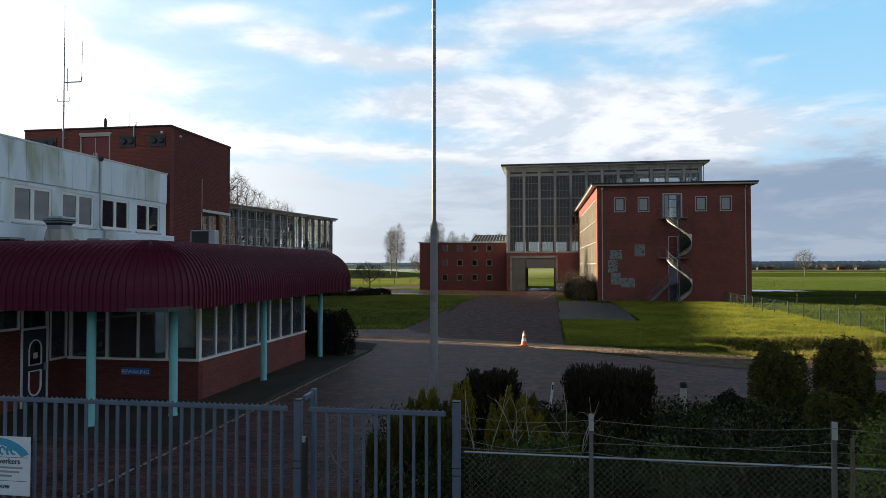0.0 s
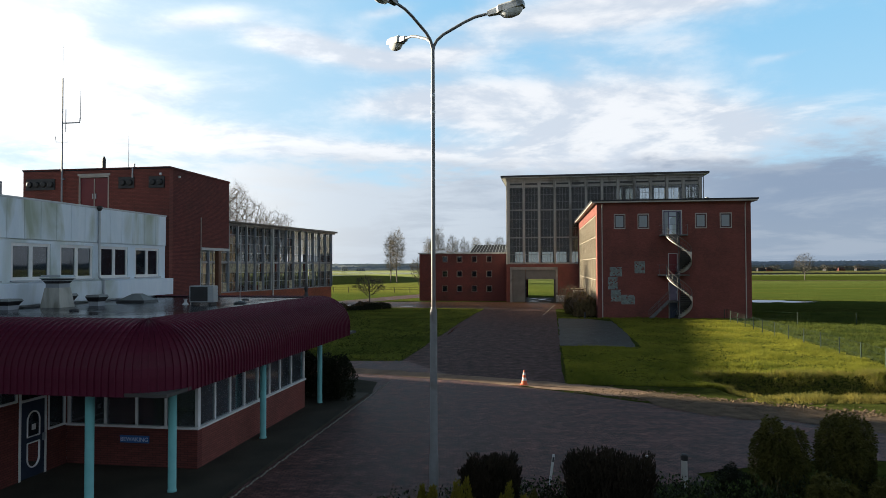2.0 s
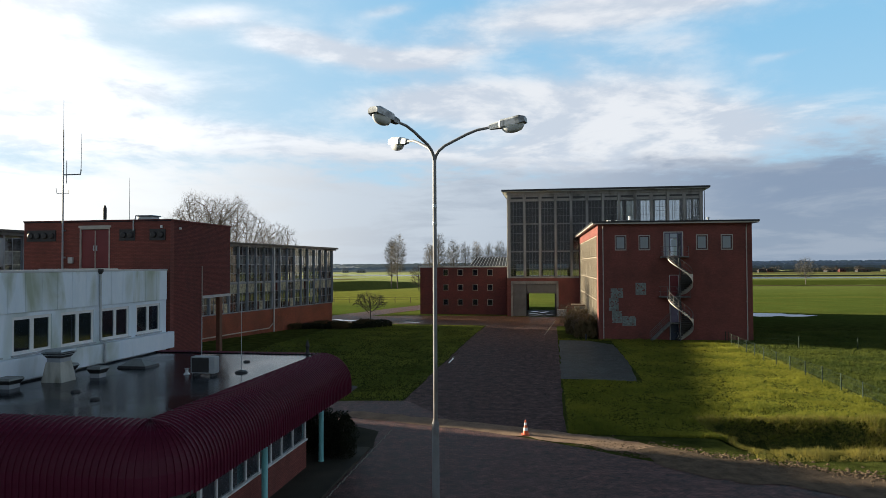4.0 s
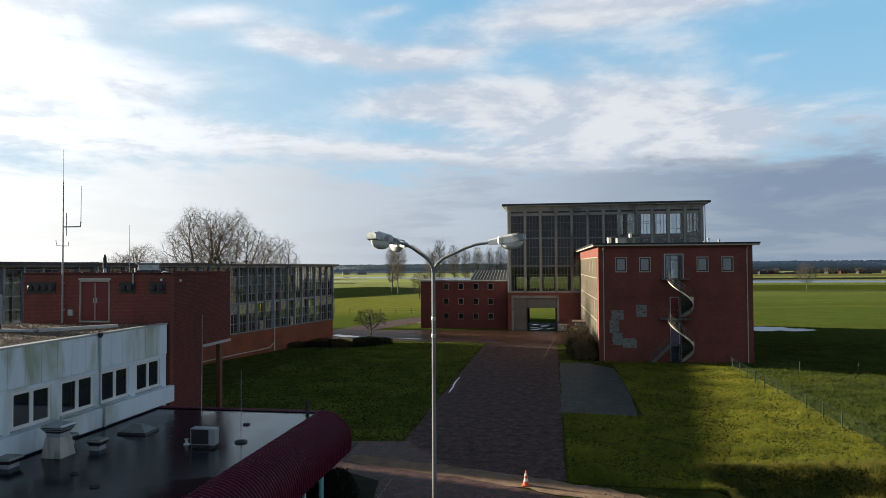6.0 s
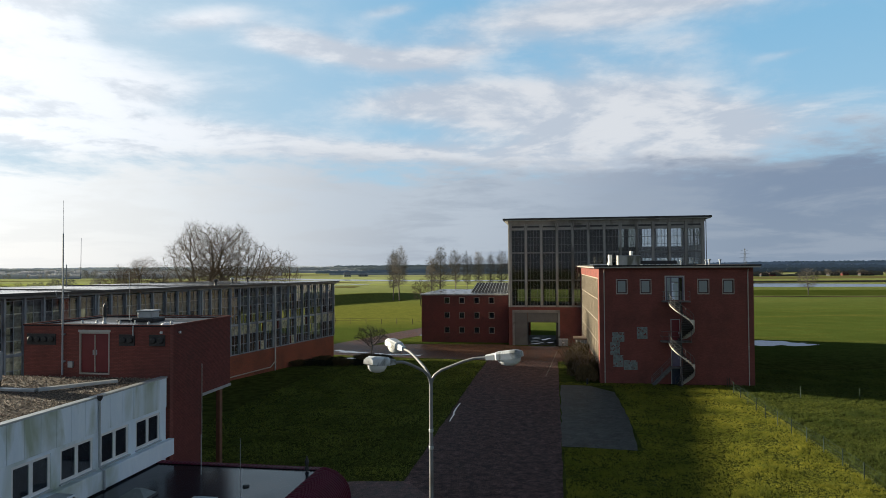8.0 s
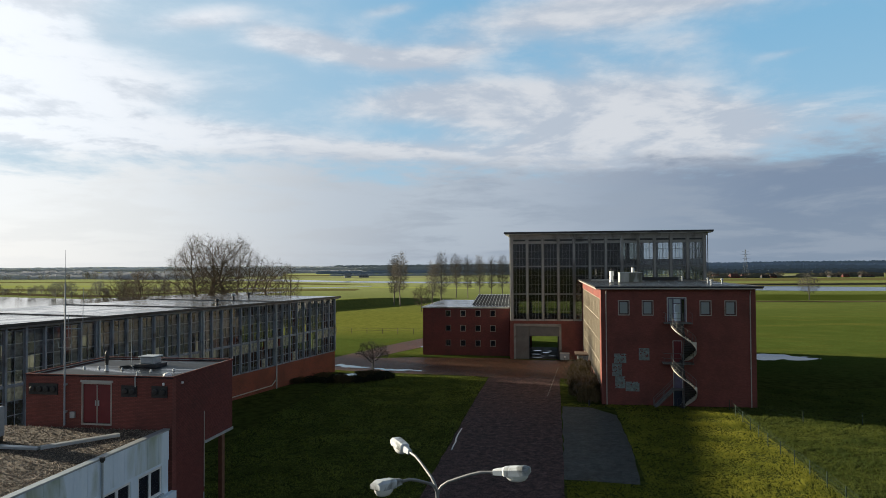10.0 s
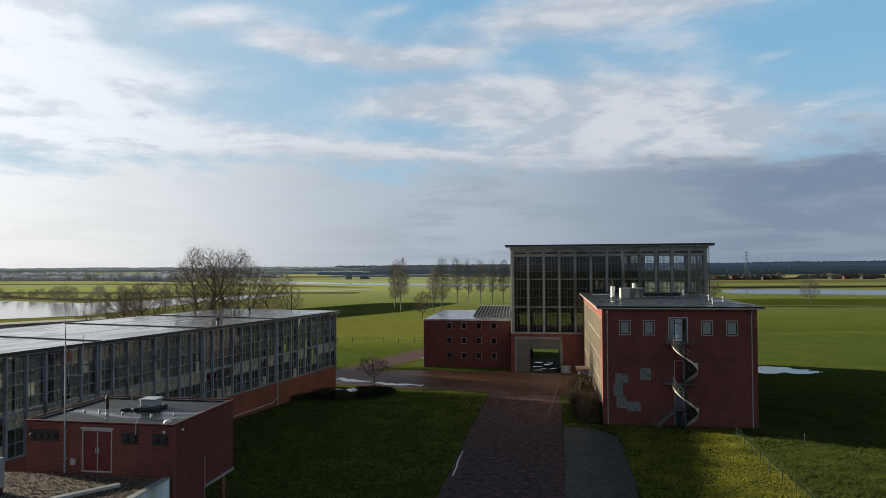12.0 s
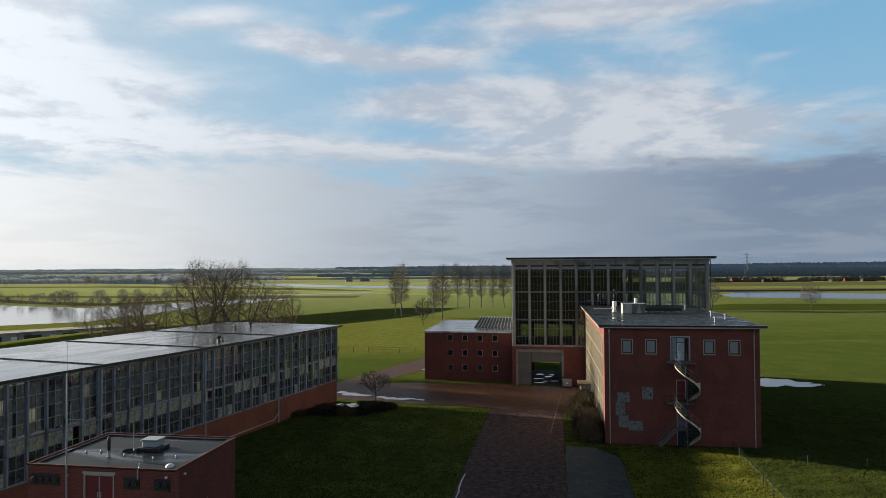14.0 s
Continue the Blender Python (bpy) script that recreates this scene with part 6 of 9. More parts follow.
# ---- white-panelled wing ----
def white_wing():
    T = thing("white_wing", "white-panelled upper storey with paired windows and gravel roof", "building", site(-17.55, 28.72) @ pose(0, 0, 0, 0, 0, 90))
    # local x runs along the yard front towards the tower (negative is towards the gate), local y inwards
    L, D = 24.0, 12.5
    pairs = [(-28.95 + a, -28.95 + a + 1.78) for a in (26.68, 24.40, 22.19, 19.94, 17.66, 15.40, 13.14, 10.88, 8.62)]
    holes = [(a, b, 5.46, 6.72) for a, b in pairs]
    part("front_wall", wall(bmesh.new(), -L, 0, 0.0, 8.05, 0.06, 0.36, holes), M["panel"], T)
    part("wall", boxes((-L, -0.002, D - 0.3, D, 0, 8.05)), M["brick_dark"], T)
    part("wall", boxes((-L, -L + 0.3, 0.362, D - 0.302, 0, 8.05)), M["brick_dark"], T)
    for a, b in pairs:
        window(T, pose(a, 0.12, 5.46), b - a, 1.26, 2, 1, "white_paint", "glass_wing", 0.105, 0.17)
        part("window_sill", boxes((a - 0.05, b + 0.05, -0.02, 0.06, 5.40, 5.455)), M["galv"], T)
    # facing panels with open joints above the windows, a band below
    edges = [-28.95 + e for e in (28.92, 26.42, 24.18, 21.93, 19.68, 17.42, 15.16, 12.9, 10.64, 8.4, 6.1)]
    for b, a in zip(edges, edges[1:]):
        w = (b - a) / 3
        for k in range(3):
            part("facing_panel", bevelled(boxes((a + k * w + 0.006, a + (k + 1) * w - 0.006, 0.0, 0.058, 6.86, 8.20)), 0.006), M["panel_mossy"], T)
    part("band", bevelled(boxes((-L, 0.25, -0.22, 0.055, 4.62, 5.36)), 0.01), M["panel"], T, "projecting white band below the windows")
    part("cornice", boxes((-L, 0.0, -0.02, 0.30, 8.20, 8.27)), M["galv"], T, "pale metal roof trim")
    part("roof", boxes((-L, -0.002, 0.302, D, 8.06, 8.14)), M["gravel"], T, "roof covered with brown gravel")
    part("floor", boxes((-L + 0.31, -0.01, 0.362, D - 0.31, 4.4, 4.6)), M["room"], T)
    part("inner_wall", boxes((-L + 0.31, -0.01, 3.4, 3.5, 4.61, 8.04)), M["room_dark"], T)
    # downpipe on a panel joint
    part("downpipe", tube(bmesh.new(), ((-4.77, -0.06, 8.15), (-4.77, -0.06, 5.5), (-4.77, -0.28, 5.35), (-4.77, -0.28, 4.62)), 0.045, 8), M["galv"], T)
    part("hopper", lathe(bmesh.new(), ((0.05, 8.1), (0.11, 8.2), (0.11, 8.3)), (-4.77, -0.06, 0), 10), M["black"], T)
    return T


white_wing()
gr = bmesh.new()
rg = random.Random(5)
for _ in range(9000):
    u, v = -17.95 - 8.0 * rg.random() ** 1.3, 28.8 - 10.5 * rg.random()
    s = 0.022 + 0.04 * rg.random()
    c = SITE @ Vector((u, v, 8.14 + s * 0.3))
    vs = [gr.verts.new(c + Vector((s * (rg.random() - .5) * 2.2, s * (rg.random() - .5) * 2.2, s * (0.4 * rg.random() - .2)))) for _ in range(3)]
    top = gr.verts.new(c + Vector((0, 0, s * 0.8)))
    for k in range(3):
        gr.faces.new((vs[k], vs[(k + 1) % 3], top))
tagged(link("gravel", gr, M["gravel_stone"]), "loose brown gravel covering the flat roof", "gravel", kind="stuff")

La = thing("aluminium_profile", "long bent aluminium cable tray lying on the gravel", "cable tray", site(-21.2, 25.0, 8.18))
part("tray", boxes((-6.0, 0.0, -0.14, 0.14, 0.0, 0.10)), M["galv"], La)
part("tray", boxes((0, 3.1, -0.14, 0.14, 0.001, 0.13)), M["galv"], La).matrix_basis = pose(0.05, 0.03, 0, 0, 0, 52)
for x in (-4.6, -2.2):
    part("block", boxes((x, x + 0.3, -0.2, 0.2, -0.05, 0.0)), M["black"], La)
Bx = thing("rooftop_unit", "dark rooftop cooling unit on short feet", "cooling unit", site(-24.4, 25.6, 8.14))
part("body", bevelled(boxes((-0.6, 0.6, -0.5, 0.5, 0.25, 1.55)), 0.03), M["steel_grey"], Bx)
for x in (-0.5, 0.4):
    part("foot", boxes((x, x + 0.1, -0.5, 0.5, 0, 0.25)), M["black"], Bx)
part("fan_grille", lathe(bmesh.new(), ((0.4, 1.55), (0.38, 1.6), (0.1, 1.61)), sides=20), M["black"], Bx)


# ---- brick tower behind the wing ----
M["rust"] = shade("rust_brown_steel", (0.10, 0.045, 0.025), (0.17, 0.075, 0.04), 0.7, 3, 16, 0.3)


def tower():
    T = thing("brick_tower", "dark red brick stair tower with a flat bitumen roof", "building", site(-25.3, 29.0))
    W, D, Hh, Z1 = 7.72, 5.95, 10.62, 6.88
    # front in the lighter brick tone, sides and rear in the darker
    part("front_wall", wall(bmesh.new(), 0, W, 0, Hh - 0.1, 0, 0.3, [(3.02, 4.60, 8.32, 10.26)]), M["brick"], T)
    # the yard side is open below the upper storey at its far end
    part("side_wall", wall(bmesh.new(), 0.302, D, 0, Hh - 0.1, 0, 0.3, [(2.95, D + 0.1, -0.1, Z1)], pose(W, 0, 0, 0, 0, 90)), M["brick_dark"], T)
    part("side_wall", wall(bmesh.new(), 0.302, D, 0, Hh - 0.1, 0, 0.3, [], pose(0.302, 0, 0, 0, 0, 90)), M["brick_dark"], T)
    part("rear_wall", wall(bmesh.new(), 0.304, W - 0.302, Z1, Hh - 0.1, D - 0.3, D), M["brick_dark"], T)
    part("inner_wall", wall(bmesh.new(), 0.304, W - 0.302, 0, Z1, 2.95, 3.2), M["brick_dark"], T)
    part("soffit", boxes((0.31, W + 0.04, 2.96, D + 0.04, Z1 - 0.14, Z1 - 0.002)), M["galv"], T, "pale metal edge of the overhang")
    part("post", bevelled(boxes((W - 0.20, W + 0.02, 4.75, 5.05, 0, Z1 - 0.15)), 0.01), M["rust"], T, "slender brown post under the overhang")
    part("roof", boxes((0.31, W - 0.31, 0.31, D - 0.31, Hh - 0.25, Hh - 0.12)), M["roof_tower"], T, "black damp bitumen roof")
    part("coping", boxes((-0.02, W + 0.02, -0.02, 0.30, Hh - 0.098, Hh - 0.05), (-0.02, 0.30, 0.302, D - 0.302, Hh - 0.098, Hh - 0.05), (W - 0.30, W + 0.02, 0.302, D - 0.302, Hh - 0.098, Hh - 0.05), (-0.02, W + 0.02, D - 0.30, D + 0.02, Hh - 0.098, Hh - 0.05)), M["roof_tower"], T)
    for q in ((-0.04, W + 0.04, -0.04, 0.02, Hh - 0.05, Hh), (W - 0.02, W + 0.04, 0.022, D - 0.022, Hh - 0.10, Hh), (-0.04, 0.02, 0.022, D - 0.022, Hh - 0.10, Hh), (-0.04, W + 0.04, D - 0.02, D + 0.04, Hh - 0.10, Hh)):
        part("roof_trim", boxes(q), M["brick_dark"], T)
    part("door_frame", boxes((3.02, 3.07, -0.03, 0.12, 8.32, 10.26), (4.55, 4.60, -0.03, 0.12, 8.32, 10.26), (3.07, 4.55, -0.03, 0.12, 10.18, 10.26), (3.79, 3.83, 0.01, 0.12, 8.34, 10.12), (3.02, 4.60, -0.05, 0.12, 8.24, 8.318)), M["frame_pale"], T)
    part("lintel", boxes((2.96, 4.66, -0.04, -0.002, 10.262, 10.36)), M["concrete"], T)
    for x0, x1 in ((3.072, 3.788), (3.832, 4.548)):
        d = part("door_leaf", bevelled(boxes((x0, x1, 0.04, 0.09, 8.34, 10.17)), 0.008), M["maroon_door"], T, "closed maroon door leaf")
        part("handle", boxes(((x1 - 0.08) if x0 < 3.5 else (x0 + 0.04), (x1 - 0.04) if x0 < 3.5 else (x0 + 0.08), 0.0, 0.04, 9.15, 9.4)), M["galv"], d)
    # louvred vents
    for x0, n in ((0.18, 4), (5.12, 2), (6.68, 2)):
        w = 0.38
        V = part("vent", boxes((x0, x0 + n * w + 0.04, -0.05, 0.0, 9.62, 10.16)), M["black"], T, "black louvred wall vent")
        for k in range(n):
            hood = bmesh.new()
            lathe(hood, ((0.15, 0), (0.14, 0.06), (0.10, 0.08)), sides=14)
            ob = part("fan_ring", hood, M["black"], V)
            ob.matrix_basis = pose(x0 + 0.02 + (k + 0.5) * w, -0.05, 9.89, 90, 0, 0)
    part("wall_lamp", bevelled(boxes((7.25, 7.35, -0.10, 0, 10.20, 10.32)), 0.015), M["white"], T)
    part("wall_lamp", bevelled(boxes((W, W + 0.1, 0.72, 0.82, 10.16, 10.26)), 0.015), M["white"], T)
    part("meter_box", bevelled(boxes((2.45, 2.70, -0.12, 0, 8.55, 8.85)), 0.015), M["galv"], T)
    part("conduit", tube(bmesh.new(), ((W + 0.04, 2.85, 4.6), (W + 0.04, 2.85, 8.4)), 0.02, 6), M["frame_pale"], T)
    part("overflow", tube(bmesh.new(), ((5.85, -0.05, 10.1), (5.85, -0.05, 10.55), (5.85, 0.1, 10.66), (5.85, 0.1, 10.82)), 0.035, 8), M["galv"], T)
    return T


tower()
troof = site(-25.3, 29.0, 10.50)
P = thing("chimney_pipe", "black flue pipe with a pointed cowl on the roof", "flue", troof @ pose(2.95, 1.9, 0))
part("pipe", lathe(bmesh.new(), ((0.10, 0), (0.075, 0.12), (0.075, 0.30)), sides=12), M["galv"], P)
part("cowl", lathe(bmesh.new(), ((0.085, 0.30), (0.09, 0.85), (0.05, 0.98), (0.02, 1.02)), sides=12), M["black"], P)
P = thing("roof_hatch_fan", "square grey roof fan on a dark curb", "roof fan", troof @ pose(4.35, 3.5, 0))
part("curb", bevelled(boxes((-0.62, 0.62, -0.55, 0.55, 0, 0.18)), 0.02), M["black"], P)
part("housing", bevelled(boxes((-0.40, 0.40, -0.36, 0.36, 0.18, 0.52)), 0.03), M["galv"], P)
part("cap", bevelled(boxes((-0.48, 0.48, -0.43, 0.43, 0.52, 0.58)), 0.03), M["galv"], P)
for x, y in ((1.3, 2.4), (2.0, 2.6), (3.6, 2.2), (5.4, 1.9), (6.4, 2.3)):
    P = thing("roof_clamp", "small pale bracket on the tower roof", "bracket", troof @ pose(x, y, 0), group="tower roof brackets")
    part("body", lathe(bmesh.new(), ((0.07, 0), (0.06, 0.08), (0.02, 0.12)), sides=8), M["galv"], P)
P = thing("cable_coil", "dark cables lying on the tower roof", "cable", troof @ pose(3.6, 2.9, 0.04))
part("cable", tube(bmesh.new(), [(0.8 * math.cos(a * 0.9) * (1 - a / 9), 0.25 * math.sin(a * 1.7), 0.02) for a in (k * 0.3 for k in range(22))], 0.04, 6), M["black"], P)
P = thing("roof_dome", "small white dome vent near the roof edge", "vent", troof @ pose(7.0, 0.75, 0))
part("dome", lathe(bmesh.new(), ((0.2, 0), (0.2, 0.06), (0.14, 0.13), (0.04, 0.16)), sides=14), M["white"], P)
P = thing("whip_aerial", "thin whip aerial on the tower roof", "aerial", troof @ pose(3.3, 3.4, 0))
part("rod", tube(bmesh.new(), ((0, 0, 0), (0, 0, 2.6)), 0.02, 6, 0.008), M["galv"], P)

Ma = thing("aerial_mast", "grey aerial mast with a side arm fixed to the tower", "aerial", site(-23.1, 28.86, 8.2))
part("mast", tube(bmesh.new(), ((0, 0, 0), (0, 0, 6.8)), 0.045, 8, 0.03), M["steel_grey"], Ma)
part("whip", tube(bmesh.new(), ((0, 0, 6.8), (0, 0, 8.4)), 0.010, 6, 0.006), M["steel_grey"], Ma)
part("arm", tube(bmesh.new(), ((0, 0, 4.62), (0.92, 0, 4.62), (0.95, 0, 4.85)), 0.03, 6), M["steel_grey"], Ma)
part("side_whip", tube(bmesh.new(), ((0.95, 0, 4.85), (0.97, 0, 6.58)), 0.016, 6, 0.008), M["steel_grey"], Ma)
part("short_rod", tube(bmesh.new(), ((0.18, 0, 4.2), (0.18, 0, 5.3)), 0.018, 6), M["steel_grey"], Ma)
part("dipole", tube(bmesh.new(), ((-0.38, 0, 4.0), (-0.33, 0, 3.72), (0.30, 0, 3.70), (0.30, 0, 3.9)), 0.015, 6), M["steel_grey"], Ma)
part("bracket", boxes((-0.06, 0.06, 0.0, 0.14, 0.6, 0.68), (-0.06, 0.06, 0.0, 0.14, 1.9, 1.98)), M["galv"], Ma)
for du, dv, h in ((-26.4, 27.5, 3.2), (-28.4, 26.5, 4.5)):
    A2 = thing("roof_aerial", "thin aerial rod standing on the gravel roof", "aerial", site(du, dv, 8.14), group="roof aerials")
    part("rod", tube(bmesh.new(), ((0, 0, 0), (0, 0, h)), 0.025, 6, 0.01), M["steel_grey"], A2)
    part("foot", boxes((-0.15, 0.15, -0.15, 0.15, 0, 0.06)), M["concrete"], A2)


# ---- gear on the gatehouse roof ----
def tapered(bm, w0, d0, w1, d1, z0, z1):
    lo = [bm.verts.new((sx * w0 / 2, sy * d0 / 2, z0)) for sx, sy in ((-1, -1), (1, -1), (1, 1), (-1, 1))]
    hi = [bm.verts.new((sx * w1 / 2, sy * d1 / 2, z1)) for sx, sy in ((-1, -1), (1, -1), (1, 1), (-1, 1))]
    bm.faces.new(lo[::-1]), bm.faces.new(hi)
    for k in range(4):
        bm.faces.new((lo[k], lo[(k + 1) % 4], hi[(k + 1) % 4], hi[k]))
    return bm


M["old_lead"] = shade("dull_lead", (0.16, 0.18, 0.18), (0.25, 0.27, 0.26), 0.5, 3, 14, 0.1)
G = site(0, 0, 4.551)
C = thing("vent_chimney", "stained concrete ventilation chimney with a louvred metal hood", "vent", G @ pose(-16.35, 20.3, 0))
part("base", tapered(bmesh.new(), 0.74, 0.72, 0.54, 0.54, 0, 0.66), M["stained"], C, "pale base streaked with algae")
part("neck", tapered(bmesh.new(), 0.50, 0.50, 0.50, 0.50, 0.66, 0.80), M["steel_grey"], C)
part("hood", tapered(bmesh.new(), 0.52, 0.52, 0.74, 0.72, 0.80, 0.98), M["black"], C)
for k in range(2):
    part("louvre", tapered(bmesh.new(), 0.66 + 0.09 * k, 0.64 + 0.09 * k, 0.68 + 0.09 * k, 0.66 + 0.09 * k, 0.88 + 0.07 * k, 0.91 + 0.07 * k), M["galv"], C)
part("cap", tapered(bmesh.new(), 0.78, 0.76, 0.70, 0.68, 1.01, 1.08), M["galv"], C)
for u, v, w, h in ((-17.05, 21.5, 0.62, 0.40), (-15.55, 21.2, 0.52, 0.38), (-17.0, 18.9, 0.62, 0.34)):
    C = thing("roof_ventilator", "squat dark roof ventilator with a flared cap", "vent", G @ pose(u, v, 0), group="gatehouse ventilators")
    part("base", tapered(bmesh.new(), w * 0.7, w * 0.7, w * 0.7, w * 0.7, 0, h * 0.4), M["steel_grey"], C)
    part("hood", tapered(bmesh.new(), w * 0.72, w * 0.72, w, w, h * 0.4, h * 0.8), M["black"], C)
    part("cap", tapered(bmesh.new(), w * 1.02, w * 1.02, w * 0.9, w * 0.9, h * 0.8, h), M["old_lead"], C)
C = thing("skylight", "low pyramid skylight with a dark frame", "skylight", G @ pose(-15.6, 23.6, 0))
C.scale = (0.62, 0.72, 0.8)
part("curb", tapered(bmesh.new(), 1.9, 1.3, 1.8, 1.2, 0, 0.10), M["black"], C)
part("dome", tapered(bmesh.new(), 1.72, 1.12, 0.5, 0.25, 0.10, 0.40), M["old_lead"], C)
C = thing("aircon_unit", "white outdoor air-conditioner with a black grille on feet", "air conditioner", G @ pose(-12.0, 22.0, 0))
part("case", bevelled(boxes((-0.45, 0.45, -0.17, 0.17, 0.10, 0.68)), 0.015), M["galv"], C)
part("grille", boxes((-0.40, 0.24, -0.185, -0.171, 0.14, 0.64)), M["black"], C)
for k in range(5):
    part("louvre", boxes((0.451, 0.462, -0.15, 0.15, 0.16 + k * 0.1, 0.22 + k * 0.1)), M["galv"], C)
for x in (-0.36, 0.30):
    part("foot", boxes((x, x + 0.07, -0.2, 0.2, 0, 0.10)), M["black"], C)
C = thing("vent_pipe", "bent white pipe and small cowl on the roof", "pipe", G @ pose(-12.75, 22.2, 0))
part("pipe", tube(bmesh.new(), [(0.18, 0, 0), (0.18, 0, 0.34), (0.22, 0, 0.44), (0.30, 0, 0.42), (0.33, 0, 0.3), (0.33, 0, 0.1)], 0.035, 8), M["white"], C)
part("cowl", lathe(bmesh.new(), ((0.12, 0), (0.05, 0.08), (0.05, 0.16), (0.09, 0.2)), (-0.05, 0, 0), 10), M["lamp_bowl"], C)
C = thing("whip_aerial", "thin tall aerial on a round black foot", "aerial", G @ pose(-11.0, 22.75, 0))
part("foot", lathe(bmesh.new(), ((0.24, 0), (0.2, 0.06), (0.05, 0.1)), sides=16), M["black"], C)
part("rod", tube(bmesh.new(), ((0, 0, 0.1), (0, 0, 2.6)), 0.014, 6, 0.008), M["galv"], C)
C = thing("whip_aerial", "thin rod aerial beside the tower foot", "aerial", G @ pose(-14.6, 26.5, 0))
part("rod", tube(bmesh.new(), ((0, 0, 0), (0, 0, 1.7)), 0.018, 6), M["galv"], C)
C = thing("roof_bird_spike", "small dark finial on the canopy's far end", "finial", site(-10.3, 27.55, 4.6))
part("body", lathe(bmesh.new(), ((0.10, 0), (0.06, 0.2), (0.10, 0.35), (0.02, 0.6)), sides=8), M["black"], C)
for u, v in ((-14.4, 18.6), (-13.0, 17.6), (-12.0, 25.3)):
    C = thing("roof_drain", "small dark drain grating in the wet roof", "drain", G @ pose(u, v, 0), group="roof drains")
    part("grating", lathe(bmesh.new(), ((0.14, 0), (0.13, 0.05), (0.06, 0.07)), sides=10), M["black"], C)


# ---- street lamp with three arms ----
def street_lamp():
    T = thing("street_lamp", "tall grey street lamp with three outstretched lantern arms", "street lamp", pose(-0.2, 14.85, 0))
    part("pole", lathe(bmesh.new(), ((0.10, 0), (0.10, 1.75), (0.085, 1.80), (0.080, 4.9), (0.048, 5.0), (0.043, 10.0), (0.040, 10.75)), sides=20), M["pole"], T, smooth=False)
    part("collar", lathe(bmesh.new(), ((0.048, 9.28), (0.053, 9.3), (0.053, 9.34), (0.048, 9.36)), sides=16), M["galv"], T)
    part("collar", lathe(bmesh.new(), ((0.045, 9.66), (0.05, 9.68), (0.05, 9.72), (0.045, 9.74)), sides=16), M["galv"], T)
    for ang in (235.0, 339.0, 121.0):
        d = Vector((math.cos(radians(ang)), math.sin(radians(ang)), 0))
        pts = [Vector((0, 0, 10.70))]
        for r, z in ((0.03, 10.82), (0.10, 10.93), (0.25, 11.04), (0.75, 11.25), (1.0, 11.33), (1.35, 11.37)):
            pts.append(d * r + Vector((0, 0, z)))
        part("arm", tube(bmesh.new(), pts, 0.036, 10, 0.03), M["pole"], T, smooth=False)
        m = Matrix.Translation(d * 1.35 + Vector((0, 0, 11.37))) @ pose(0, 0, 0, 0, -6, ang)
        head = bmesh.new()
        # housing: narrow neck widening to a box with a domed lid
        secs = ((-0.06, 0.055, -0.05, 0.06), (0.16, 0.075, -0.06, 0.09), (0.20, 0.12, -0.06, 0.11), (0.62, 0.15, -0.05, 0.13), (0.74, 0.12, -0.03, 0.09))
        rings = []
        for x, hw, lo, hi in secs:
            rings.append([head.verts.new(m @ Vector(p)) for p in ((x, -hw, lo), (x, hw, lo), (x, hw, hi * 0.6), (x, hw * 0.6, hi), (x, -hw * 0.6, hi), (x, -hw, hi * 0.6))])
        for A, B in zip(rings, rings[1:]):
            for k in range(6):
                head.faces.new((A[k], A[(k + 1) % 6], B[(k + 1) % 6], B[k]))
        head.faces.new(rings[0][::-1]), head.faces.new(rings[-1])
        bmesh.ops.recalc_face_normals(head, faces=head.faces[:])
        L = part("lantern", head, M["lamp_body"], T, "weathered grey lantern housing")
        bowl = bmesh.new()
        rings = []
        for f, dz in ((1.0, 0.0), (0.92, -0.06), (0.7, -0.12), (0.3, -0.15)):
            rings.append([bowl.verts.new(m @ Vector((0.45 + 0.26 * f * math.cos(t), 0.14 * f * math.sin(t), -0.05 + dz))) for t in (2 * math.pi * k / 16 for k in range(16))])
        for A, B in zip(rings, rings[1:]):
            for k in range(16):
                bowl.faces.new((A[k], A[(k + 1) % 16], B[(k + 1) % 16], B[k]))
        bowl.faces.new(rings[-1])
        bmesh.ops.recalc_face_normals(bowl, faces=bowl.faces[:])
        part("bowl", bowl, M["lamp_bowl"], L, "pale plastic lamp bowl", smooth=True)
    return T


street_lamp()


# ---- gate and fence ----
def gate_leaf(name, u0, u1, label):
    T = thing(name, label, "gate", site(0, 7.25))
    part("top_rail", bevelled(boxes((u0, u1, -0.018, 0.018, 2.35, 2.40)), 0.006), M["gate_steel"], T)
    part("bottom_rail", bevelled(boxes((u0, u1, -0.04, 0.04, 0.10, 0.20)), 0.008), M["gate_steel"], T)
    bar, spike = boxes((-0.016, 0.016, -0.013, 0.013, 0.20, 2.35)), bmesh.new()
    me = None
    n = int((u1 - u0) / 0.135)
    for i in range(n):
        u = u0 + (i + 0.5) * (u1 - u0) / n
        if me is None:
            b = part("bar", bar, M["gate_steel"], T)
            b.matrix_basis, me = pose(u, 0, 0), b.data
        else:
            shared("bar", me, T, pose(u, 0, 0))
    n = int((u1 - u0) / 0.065)
    for i in range(n):
        u = u0 + (i + 0.5) * (u1 - u0) / n
        vs = [spike.verts.new(p) for p in ((u - 0.022, -0.004, 2.40), (u + 0.022, -0.004, 2.40), (u + 0.022, 0.004, 2.40), (u - 0.022, 0.004, 2.40), (u, 0, 2.427))]
        for k in range(4):
            spike.faces.new((vs[k], vs[(k + 1) % 4], vs[4]))
    tagged(part("spike_strip", spike, M["gate_steel"], T), kind="stuff")
    return T


